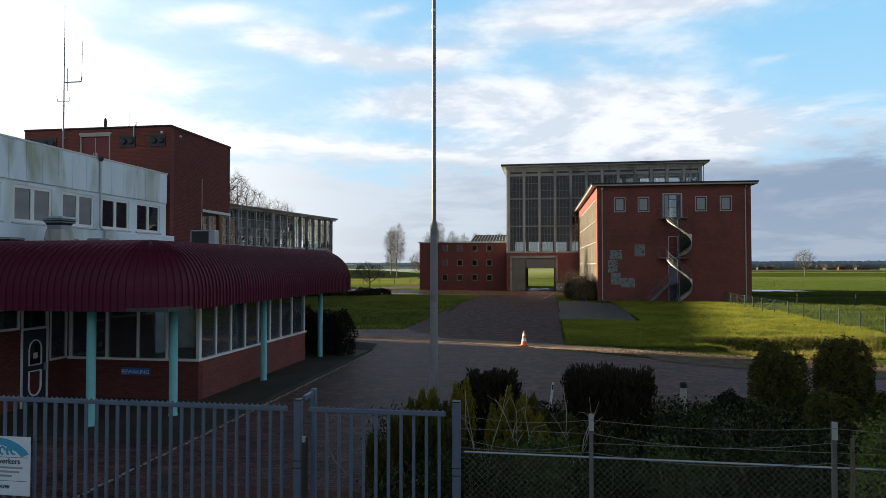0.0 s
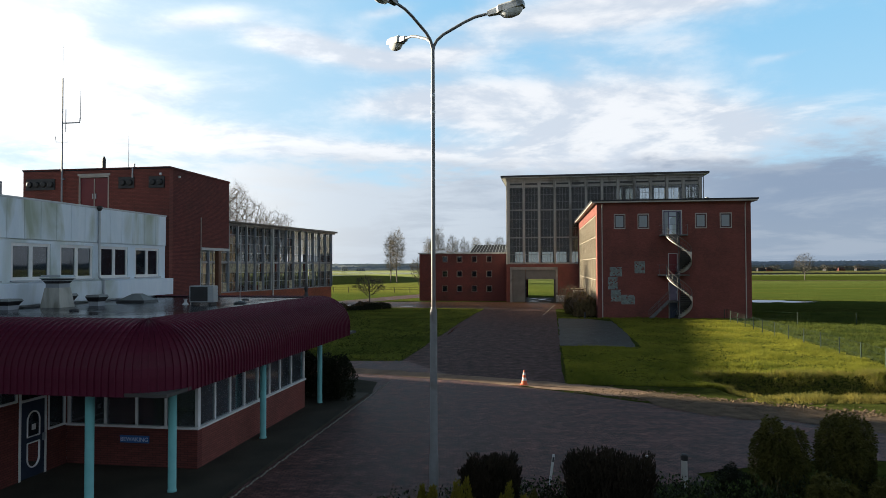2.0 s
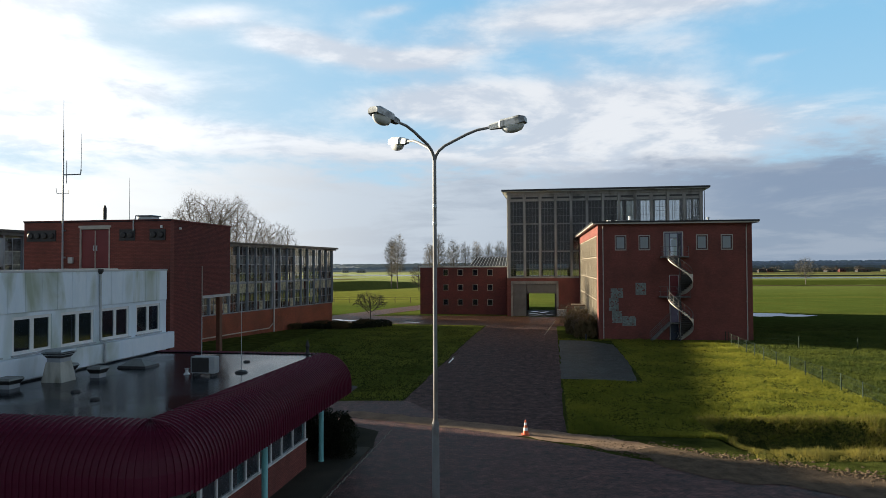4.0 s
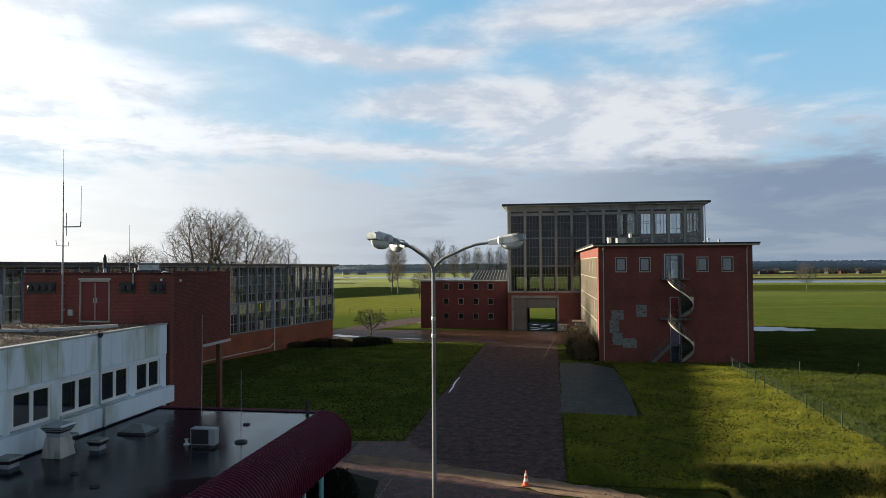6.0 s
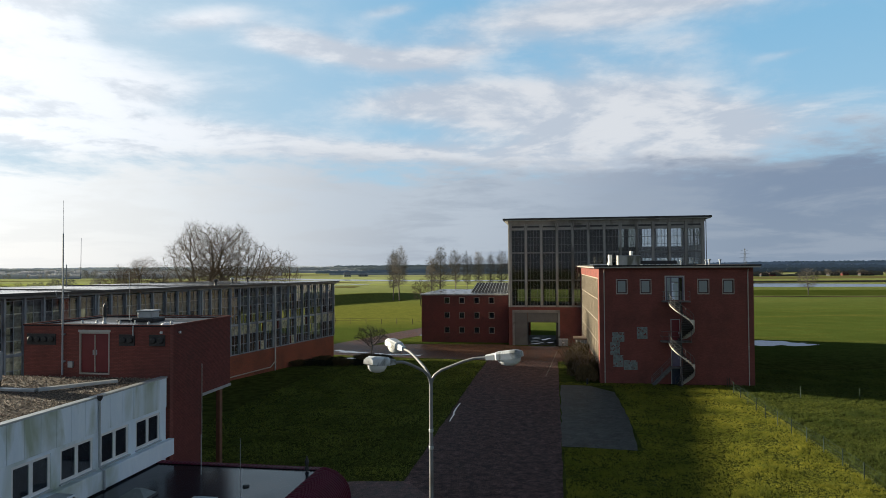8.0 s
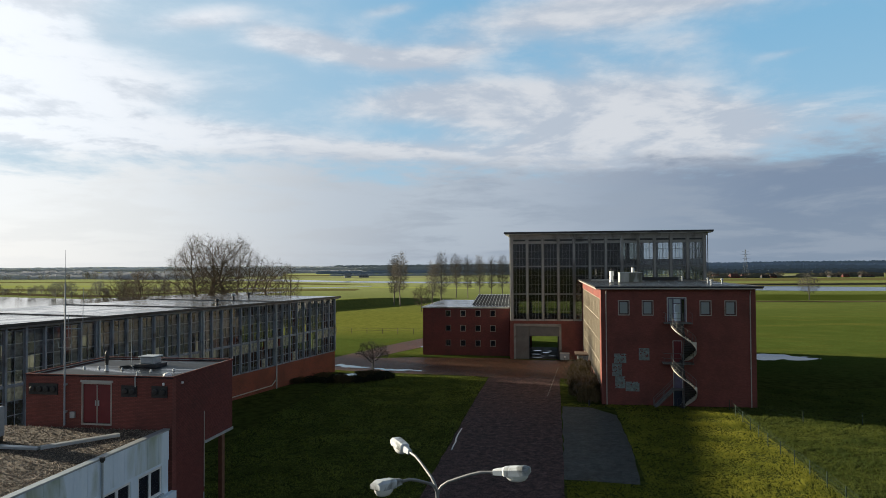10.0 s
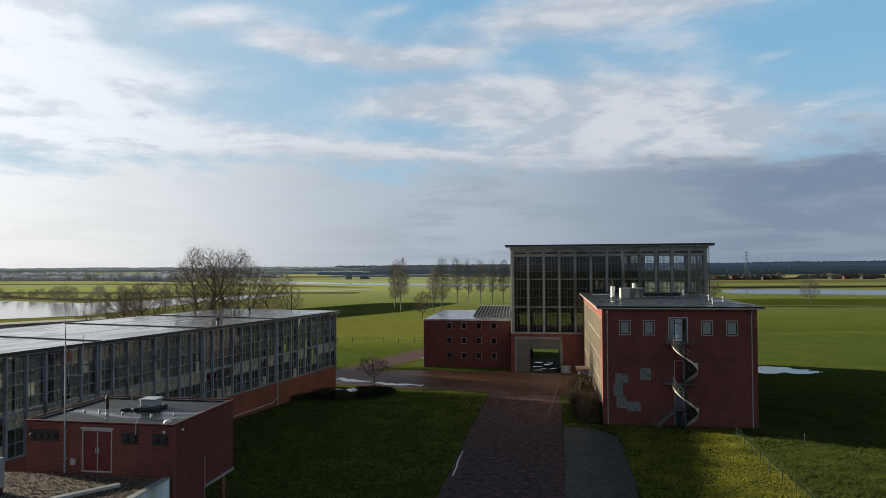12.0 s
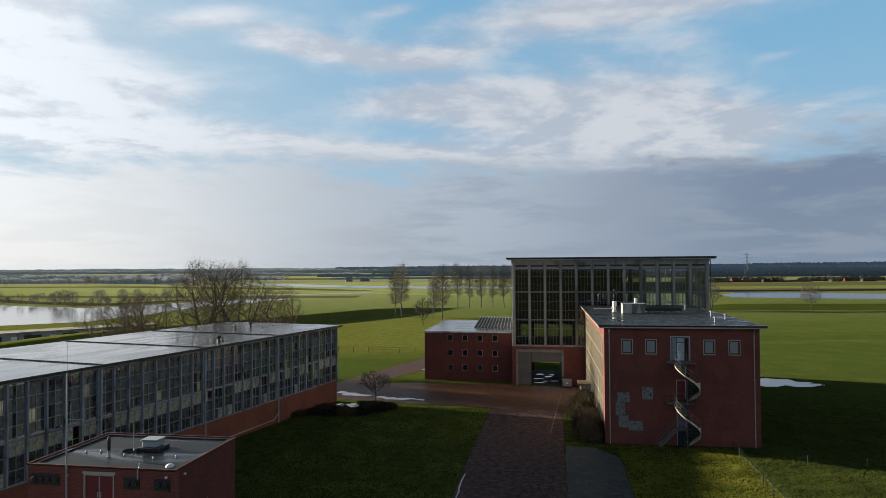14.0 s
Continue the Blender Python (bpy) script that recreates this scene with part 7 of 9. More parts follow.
gate_leaf("sliding_gate", -9.6, -2.93, "grey steel bar gate with a toothed top rail")
gate_leaf("swing_gate", -2.68, -1.12, "narrow grey steel bar gate with a toothed top rail")
for u, h in ((-2.80, 2.48), (-1.0, 2.51)):
    T = thing("gate_post", "square grey steel gate post with a flat cap", "gate post", site(u, 7.25), group="gate posts")
    part("post", bevelled(boxes((-0.042, 0.042, -0.045, 0.045, 0, h)), 0.006), M["gate_steel"], T)
    part("cap", bevelled(boxes((-0.045, 0.045, -0.048, 0.048, h, h + 0.012)), 0.004), M["black"], T)
    for z in (1.72, 1.80):
        part("strap", boxes((-0.046, 0.046, -0.049, 0.049, z, z + 0.012)), M["black"], T)
T = thing("gate_guide", "square steel guide post behind the gate post", "gate guide", site(-2.755, 7.62))
part("post", bevelled(boxes((-0.032, 0.032, -0.035, 0.035, 0, 2.54)), 0.006), M["gate_steel"], T)
part("arm", bevelled(boxes((-0.02, 0.02, -0.32, -0.036, 2.46, 2.52)), 0.006), M["gate_steel"], T)
T = thing("gate_lock", "black lock case on the gate post", "lock", site(-2.68, 7.13, 1.35))
part("case", bevelled(boxes((-0.03, 0.03, -0.03, 0.03, 0, 0.75)), 0.01), M["black"], T)
part("cylinder", lathe(bmesh.new(), ((0.02, 0.7), (0.02, 0.76)), (0, -0.03, 0), 10), M["galv"], T)
T = thing("chain", "short steel chain hanging on the gate", "chain", site(-2.45, 7.18, 1.70))
part("links", tube(bmesh.new(), ((0, 0, 0.45), (0.02, 0, 0.3), (0.10, -0.02, 0.15), (0.2, -0.02, 0.05), (0.25, -0.02, 0.0)), 0.008, 6), M["stair_steel"], T)

Sg = thing("gate_sign", "pale blue-white notice board with dark lettering on the gate", "sign", site(-6.95, 7.17, 1.25))
Sg.scale = (0.7, 0.7, 0.7)
part("board", bevelled(boxes((0, 1.2, -0.02, 0, 0, 1.0)), 0.006), M["sign_white"], Sg)
arc = bmesh.new()
prev = None
for k in range(13):
    a = math.radians(30 + 9 * k)
    q = [arc.verts.new((0.55 + r * math.cos(a) * 1.4, -0.026, 0.45 + r * math.sin(a) * 1.02)) for r in (0.40, 0.52)]
    if prev:
        arc.faces.new((prev[0], q[0], q[1], prev[1]))
    prev = q
part("swoosh", arc, M["sign_cyan"], Sg, "blue curved emblem")
for x, w in ((0.62, 0.10), (0.76, 0.05), (0.84, 0.12)):
    part("emblem", tube(bmesh.new(), [(x + w / 2 + w / 2 * math.cos(t), -0.026, 0.76 + 0.06 * math.sin(t)) for t in (k * 0.5 for k in range(11))], 0.016, 6), M["sign_cyan"], Sg)
part("rule", boxes((0.05, 1.15, -0.024, -0.021, 0.645, 0.652)), M["sign_ink"], Sg)
part("rule", boxes((0.05, 1.15, -0.024, -0.021, 0.245, 0.252)), M["sign_ink"], Sg)
sign_text("Medewerkers", 0.135, pose(1.02, -0.026, 0.54, 90, 0, 0), M["sign_ink"], "lettering", Sg, "RIGHT")
for z, x0, x1 in ((0.455, 0.2, 1.06), (0.385, 0.2, 1.0), (0.315, 0.3, 0.86)):
    part("text_bar", boxes((x0, x1, -0.024, -0.021, z, z + 0.035)), M["steel_grey"], Sg, "unreadable line of small print")
sign_text("Gebouw", 0.135, pose(0.82, -0.026, 0.12, 90, 0, 0), M["sign_ink"], "lettering", Sg, "RIGHT")


M["wire"] = shade("dull_wire", (0.12, 0.12, 0.115), (0.22, 0.215, 0.20), 0.6, 4, 20, 0.0, metal=0.2)
M["old_post"] = shade("weathered_post", (0.09, 0.09, 0.085), (0.16, 0.16, 0.15), 0.8, 4, 20, 0.1)


def mesh_fence():
    T = thing("chain_link_fence", "rusty-grey chain-link fence topped with barbed wire", "fence", site(0, 7.25))
    u0, u1, h = -0.92, 12.0, 1.98
    for u in (0.43, 2.80, 5.2, 7.6, 10.0):
        P = part("post", bevelled(boxes((u - 0.022, u + 0.022, -0.022, 0.022, 0, 2.43)), 0.005), M["old_post"], T, "weathered concrete post")
        part("post_tip", boxes((u - 0.026, u + 0.026, -0.031, -0.023, 2.26, 2.44)), M["galv"], P)
    for a, b in zip((u0, 0.452, 2.822, 5.222, 7.622), (0.408, 2.778, 5.178, 7.578, 9.978)):
        part("rail", tube(bmesh.new(), ((a, 0, h), (b, 0, h)), 0.010, 8), M["galv"], T)
    mesh = bmesh.new()
    w, p = 0.0019, 0.066
    n = int((u1 - u0 + h) / p)
    for sgn in (1, -1):
        for i in range(-int(h / p), int((u1 - u0) / p) + int(h / p)):
            a = u0 + i * p
            # a wire at 45 degrees, clipped to the panel
            lo, hi = (max(0, (u0 - a)) if sgn > 0 else max(0, a - u1)), (min(h, u1 - a) if sgn > 0 else min(h, a - u0))
            if hi - lo < 0.03:
                continue
            q = []
            for z in (lo, hi):
                u = a + sgn * z
                q.append((u, z))
            (ua, za), (ub, zb) = q
            y = 0.004 * sgn
            vs = [mesh.verts.new(c) for c in ((ua - w, y, za), (ua + w, y, za), (ub + w, y, zb), (ub - w, y, zb))]
            mesh.faces.new(vs)
    tagged(part("wire_mesh", mesh, M["wire"], T, "diamond wire mesh"), kind="stuff")
    for k, (z, dz) in enumerate(((2.38, 0.0), (2.24, 0.05), (2.14, -0.05), (2.04, 0.03))):
        wb = bmesh.new()
        us = [-0.95, 0.43, 2.8, 5.2, 7.6, 10.0]
        pts = []
        for a, b in zip(us, us[1:]):
            for s in range(8):
                f = s / 8
                pts.append((a + (b - a) * f, -0.05, z + dz * math.sin(math.pi * (f + (a > 0))) - 0.05 * 4 * f * (1 - f)))
        tube(wb, pts, 0.0032, 5)
        for s in range(70):
            u = -0.9 + s * 0.15
            i = min(len(pts) - 1, int((u + 0.95) / 10.95 * len(pts)))
            zz = min(pts, key=lambda q: abs(q[0] - u))[2]
            tube(wb, ((u - 0.008, -0.05, zz - 0.012), (u + 0.008, -0.05, zz + 0.012)), 0.002, 3)
        part("barbed_wire", wb, M["wire"], T)
    return T


mesh_fence()
T = thing("fence_stake", "leaning weathered wooden stake beside the fence", "stake", site(2.84, 7.17, 0) @ pose(0, 0, 0, 0, 2, 0))
part("stake", tube(bmesh.new(), ((-0.02, 0, 0), (0.0, 0, 1.3), (0.03, 0, 1.9), (0.02, 0, 2.3)), 0.026, 7, 0.018), M["bark"], T)

# traffic cone, marker posts
T = thing("traffic_cone", "orange and white traffic cone on the worn strip", "traffic cone", pose(4.0, 33.15, 0.03))
part("foot", bevelled(boxes((-0.2, 0.2, -0.2, 0.2, 0, 0.04)), 0.015), M["orange"], T)
for z0, z1, mat in ((0.04, 0.22, "orange"), (0.22, 0.36, "white"), (0.36, 0.48, "orange"), (0.48, 0.60, "white"), (0.60, 0.72, "orange")):
    r = lambda z: 0.15 - 0.12 * (z - 0.04) / 0.68
    part("band", lathe(bmesh.new(), ((r(z0), z0), (r(z1), z1)), sides=20), M[mat], T)
for x, y, h, lean in ((2.85, 18.1, 0.85, 8), (5.5, 18.3, 0.75, 2)):
    T = thing("marker_post", "slim white marker post beside the paving", "marker post", pose(x, y, 0, 0, lean, 0), group="marker posts")
    part("post", bevelled(boxes((-0.03, 0.03, -0.02, 0.02, 0, h)), 0.008), M["white"], T)
    part("reflector", boxes((-0.022, 0.022, -0.026, -0.021, h - 0.2, h - 0.06)), M["black"], T)
T = thing("bollard", "pale concrete bollard with a dark top", "bollard", pose(6.4, 17.9, 0))
part("body", lathe(bmesh.new(), ((0.085, 0), (0.075, 0.74)), sides=14), M["concrete"], T)
part("top", lathe(bmesh.new(), ((0.10, 0.74), (0.10, 0.86), (0.06, 0.90)), sides=14), M["black"], T)
T = thing("junction_box", "small dark junction box standing in the bed", "junction box", pose(6.4, 15.4, 0))
part("body", bevelled(boxes((-0.2, 0.2, -0.15, 0.15, 0, 0.42)), 0.02), M["old_post"], T)
part("lid", bevelled(boxes((-0.22, 0.22, -0.17, 0.17, 0.42, 0.46)), 0.01), M["old_post"], T)
T = thing("lawn_post", "short dark post at the lawn's corner", "post", pose(15.8, 74.6, -0.1))
part("post", bevelled(boxes((-0.09, 0.09, -0.09, 0.09, 0, 0.75)), 0.02), M["black"], T)


# ---- far country ----
def tree_line(x0, x1, y, top, amp, seed, material, label, step=6.0, base=-1.6, rows=3):
    """A far belt of woods: staggered rows of rough crowns that close up into one uneven line."""
    rnd = random.Random(int(seed * 100))
    verts, faces = [], []
    n = int((x1 - x0) / step)
    for i in range(n):
        for row in range(3 - rows, 3):
            x = x0 + (x1 - x0) * (i + rnd.random()) / n
            h = top(x) + amp * (noise.noise((x * 0.0035, seed, 0)) + 0.55 * noise.noise((x * 0.02, seed, 3)) + rnd.uniform(-0.45, 0.45))
            h = max(h, base + 1.2) * (0.72, 0.90, 1.0)[row] if h > 0 else base + 1.5
            yy = y + 0.00002 * x * x + 25 * noise.noise((x * 0.004, seed, 7)) + row * step * 1.6
            r = step * rnd.uniform(0.9, 1.6) * (1.5 if rows == 1 else 1.0)
            k0, m = len(verts), 7
            for z, q in ((base, 0.9), (base + (h - base) * 0.45, 1.0), (base + (h - base) * 0.82, 0.72)):
                for k in range(m):
                    a = math.pi * (1 + k / (m - 1))
                    verts.append((x + r * q * math.cos(a) * rnd.uniform(0.85, 1.1), yy + 0.06 * r * q * math.sin(a), z + (0 if z == base else (h - base) * rnd.uniform(-0.06, 0.06))))
            verts.append((x + r * rnd.uniform(-.2, .2), yy, h))
            for u in range(2):
                for k in range(m - 1):
                    a = k0 + u * m + k
                    faces.append((a, a + 1, a + 1 + m, a + m))
            for k in range(m - 1):
                faces.append((k0 + 2 * m + k, k0 + 2 * m + k + 1, k0 + 3 * m))
    me = bpy.data.meshes.new("far_woods")
    me.from_pydata(verts, [], faces)
    me.shade_smooth()
    me.materials.append(material)
    return tagged(new("far_woods", me), label, "woods", kind="stuff")


def far_wood(name, c1, c2, haze_glow):
    """Leafless woods: backlight through a translucent shell, with distance haze put into the colours."""
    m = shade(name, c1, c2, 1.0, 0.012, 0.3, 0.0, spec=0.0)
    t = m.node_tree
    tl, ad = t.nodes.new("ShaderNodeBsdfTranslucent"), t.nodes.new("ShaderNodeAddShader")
    tl.inputs[0].default_value = (*haze_glow, 1)
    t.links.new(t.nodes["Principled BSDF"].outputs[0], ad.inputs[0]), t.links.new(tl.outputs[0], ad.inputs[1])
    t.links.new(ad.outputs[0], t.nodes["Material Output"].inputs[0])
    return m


# paler and bluer belts carry the distance haze in their colours
M["hill_pale"] = far_wood("western_rise", (0.52, 0.55, 0.60), (0.58, 0.61, 0.66), (0.22, 0.225, 0.24))
M["hill_blue"] = far_wood("eastern_rise", (0.21, 0.27, 0.37), (0.24, 0.305, 0.41), (0.004, 0.006, 0.010))
M["wood_blue"] = far_wood("distant_woods", (0.12, 0.15, 0.18), (0.145, 0.178, 0.208), (0.002, 0.003, 0.004))
M["hill_mid"] = far_wood("mid_woods", (0.165, 0.21, 0.275), (0.195, 0.245, 0.315), (0.003, 0.004, 0.007))
M["belt_grey"] = far_wood("grey_belt", (0.26, 0.29, 0.33), (0.31, 0.34, 0.38), (0.012, 0.015, 0.02))
M["belt_west"] = far_wood("brown_grey_belt", (0.40, 0.41, 0.43), (0.50, 0.51, 0.53), (0.10, 0.102, 0.112))
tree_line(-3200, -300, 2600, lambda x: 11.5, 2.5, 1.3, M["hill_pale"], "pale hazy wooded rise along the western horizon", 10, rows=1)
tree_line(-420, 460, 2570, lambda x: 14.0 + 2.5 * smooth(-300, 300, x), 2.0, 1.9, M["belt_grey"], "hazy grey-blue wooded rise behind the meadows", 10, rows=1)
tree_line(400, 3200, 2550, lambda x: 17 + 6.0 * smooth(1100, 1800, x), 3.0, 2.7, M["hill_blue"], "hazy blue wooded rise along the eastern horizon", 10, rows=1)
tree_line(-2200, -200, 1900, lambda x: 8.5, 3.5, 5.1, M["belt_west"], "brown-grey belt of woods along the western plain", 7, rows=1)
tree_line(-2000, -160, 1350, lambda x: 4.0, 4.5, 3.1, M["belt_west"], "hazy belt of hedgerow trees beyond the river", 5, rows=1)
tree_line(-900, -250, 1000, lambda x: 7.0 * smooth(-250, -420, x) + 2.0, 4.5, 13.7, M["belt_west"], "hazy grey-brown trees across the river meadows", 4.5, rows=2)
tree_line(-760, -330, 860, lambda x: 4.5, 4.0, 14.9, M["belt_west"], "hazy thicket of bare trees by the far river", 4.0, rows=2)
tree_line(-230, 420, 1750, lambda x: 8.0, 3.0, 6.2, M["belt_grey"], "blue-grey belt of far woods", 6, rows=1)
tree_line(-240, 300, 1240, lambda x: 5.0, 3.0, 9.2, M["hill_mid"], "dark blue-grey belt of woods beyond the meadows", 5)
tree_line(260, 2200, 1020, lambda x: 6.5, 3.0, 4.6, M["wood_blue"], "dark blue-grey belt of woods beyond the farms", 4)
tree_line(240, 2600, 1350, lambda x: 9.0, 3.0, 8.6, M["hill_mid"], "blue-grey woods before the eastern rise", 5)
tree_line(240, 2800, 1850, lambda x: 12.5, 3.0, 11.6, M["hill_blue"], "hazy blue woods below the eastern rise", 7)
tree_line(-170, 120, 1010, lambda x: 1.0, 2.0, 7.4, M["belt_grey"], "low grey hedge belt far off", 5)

M["field_rough"] = shade("rough_pasture", (0.11, 0.105, 0.045), (0.165, 0.15, 0.065), 1.0, 0.03, 1.0, 0.6, spec=0.0)
# distance haze is put into this pasture's pale colour
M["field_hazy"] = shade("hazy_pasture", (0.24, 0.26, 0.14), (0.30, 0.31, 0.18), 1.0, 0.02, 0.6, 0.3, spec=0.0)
M["scrub"] = shade("brown_scrub", (0.07, 0.06, 0.035), (0.12, 0.10, 0.06), 1.0, 0.1, 1.0, 0.8, spec=0.0)
# lightened for the backlit haze over the river meadow
M["field_bright"] = shade("bright_pasture", (0.28, 0.33, 0.09), (0.34, 0.38, 0.12), 1.0, 0.03, 1.0, 0.5, spec=0.0)
M["field_dark"] = shade("dark_pasture", (0.045, 0.065, 0.012), (0.075, 0.095, 0.02), 1.0, 0.05, 1.0, 0.6, spec=0.0)
for k, (mat, pts, lab) in enumerate((
    ("field_rough", [(150, 560), (900, 520), (900, 478), (180, 492)], "strip of olive rough pasture beyond the river"),
    ("field_dark", [(110, 326), (700, 268), (700, 246), (104, 302)], "darker green dike slope by the river"),
    ("field_bright", [(-640, 640), (-150, 560), (20, 480), (20, 460), (-160, 530), (-640, 560)], "bright meadow beside the river"),
    ("field_rough", [(-900, 1120), (900, 1120), (900, 1010), (-900, 990)], "far strip of rough pasture"),
    ("field_rough", [(-420, 520), (-140, 470), (-60, 470), (-60, 440), (-150, 440), (-400, 492)], "olive strip of rough pasture by the river"),
    ("field_rough", [(-700, 760), (-330, 720), (-150, 640), (-60, 560), (-90, 560), (-180, 610), (-360, 690), (-700, 720)], "brownish strip of wet meadow far off"),
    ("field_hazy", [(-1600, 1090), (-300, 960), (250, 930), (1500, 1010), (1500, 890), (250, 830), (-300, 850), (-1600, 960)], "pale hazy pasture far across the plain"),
    ("field_rough", [(150, 700), (1300, 760), (1300, 640), (160, 610)], "hazy pasture beyond the eastern river"),
    ("scrub", [(-300, 426), (-256, 396), (-195, 364), (-182, 378), (-162, 414), (-150, 424), (-170, 426), (-194, 390), (-250, 412), (-300, 446)], "brown scrubby strip along the river bank"),
    ("scrub", [(92, 299), (500, 254), (500, 246), (92, 291)], "dark ditch line across the eastern meadow"),
)):
    sheet("field_strip", pts, M[mat], 0.05 + 0.004 * k, lab, "field", wobble=2.0, step=9, seed=50 + k)


# ---- bare trees ----
def crowned(rnd, n, h, r, low, egg=0.0, flat=0.42):
    """Points filling a crown: rounded, a little uneven, denser towards its skin; egg > 0 widens it low down."""
    pts = []
    mid = (h + low) / 2
    half = (h - low) / 2
    while len(pts) < n:
        x, y, z = rnd.uniform(-1, 1), rnd.uniform(-1, 1), rnd.uniform(-1, 1)
        q = math.sqrt(x * x + y * y + z * z)
        lump = 0.84 + 0.30 * noise.noise((x / max(q, 0.01) * 1.7 + h, y / max(q, 0.01) * 1.7, z / max(q, 0.01) * 1.7))
        if q > lump or (q < 0.45 and rnd.random() < 0.6):
            continue
        wide = r * (1 - egg * z)
        pts.append((x * wide, y * wide, mid + z * half))
    return np.array(pts)


def grown_tree(rnd, crown, stems, step, kill, lift=0.15, thick=0.016, twig=1.0, tip=0.010, twigs=4):
    """Wood that grows step by step towards the crown's points from the stems; thickness follows the load. Returns verts, faces."""
    nodes, parent = [], []
    for stem in stems:
        last = -1
        for a, b in zip(stem, stem[1:]):
            a, b = Vector(a), Vector(b)
            m = max(1, int((b - a).length / step))
            for k in range(m):
                nodes.append(tuple(a.lerp(b, k / m)))
                parent.append(last)
                last = len(nodes) - 1
    P = np.array(nodes)
    d = np.linalg.norm(crown[:, None, :] - P[None, :, :], axis=2)
    near, dist = d.argmin(1), d.min(1)
    alive = np.ones(len(crown), bool)
    for _ in range(70):
        if not alive.any():
            break
        idx = np.where(alive)[0]
        pull = {}
        for i in idx:
            v = crown[i] - P[near[i]]
            pull.setdefault(int(near[i]), []).append(v / max(np.linalg.norm(v), 1e-6))
        fresh = []
        for k, vs in pull.items():
            v = np.mean(vs, axis=0) + np.array((rnd.uniform(-.12, .12), rnd.uniform(-.12, .12), lift + rnd.uniform(-.1, .1)))
            v /= max(np.linalg.norm(v), 1e-6)
            fresh.append(P[k] + v * step)
            parent.append(k)
        base = len(P)
        F = np.array(fresh)
        P = np.vstack((P, F))
        d = np.linalg.norm(crown[idx][:, None, :] - F[None, :, :], axis=2)
        j, m = d.argmin(1), d.min(1)
        closer = m < dist[idx]
        near[idx[closer]], dist[idx[closer]] = base + j[closer], m[closer]
        alive[idx] = dist[idx] > kill
    n = len(P)
    load = np.zeros(n)
    kids = np.zeros(n, int)
    for i in range(n - 1, -1, -1):
        if kids[i] == 0:
            load[i] = 1.0
        if parent[i] >= 0:
            load[parent[i]] += load[i]
            kids[parent[i]] += 1
    h = float(P[:, 2].max())
    rad = np.maximum(tip, thick * h * (load / load.max()) ** 0.46)
    verts, faces = [], []

    def bar(a, b, ra, rb, sides):
        a, b = Vector(a), Vector(b)
        w = (b - a).normalized()
        u = w.orthogonal().normalized()
        v = w.cross(u)
        k0 = len(verts)
        for c, r in ((a, ra), (b, rb)):
            for k in range(sides):
                t = 2 * math.pi * k / sides
                verts.append(tuple(c + (u * math.cos(t) + v * math.sin(t)) * r))
        for k in range(sides):
            faces.append((k0 + k, k0 + (k + 1) % sides, k0 + sides + (k + 1) % sides, k0 + sides + k))

    for i in range(n):
        p = parent[i]
        if p < 0:
            continue
        bar(P[p], P[i], min(rad[p], rad[i] * 1.25), rad[i], 7 if rad[i] > 0.12 else 4 if rad[i] > 0.04 else 3)
        if rad[i] < tip * 4.5:
            w = (P[i] - P[p]) / max(np.linalg.norm(P[i] - P[p]), 1e-6)
            for _ in range(twigs if kids[i] == 0 else max(1, twigs - 3)):
                e = w + np.array((rnd.gauss(0, .55), rnd.gauss(0, .55), rnd.gauss(0.10, .5)))
                e /= max(np.linalg.norm(e), 1e-6)
                l = twig * rnd.uniform(0.5, 1.25)
                q = P[i] + e * l * 0.5
                g = e + np.array((rnd.gauss(0, .3), rnd.gauss(0, .3), rnd.gauss(0.1, .3)))
                bar(P[i], q, tip * 0.75, tip * 0.6, 3)
                bar(q, q + g * l * 0.5, tip * 0.6, tip * 0.35, 3)
    return verts, faces


TREES = {}


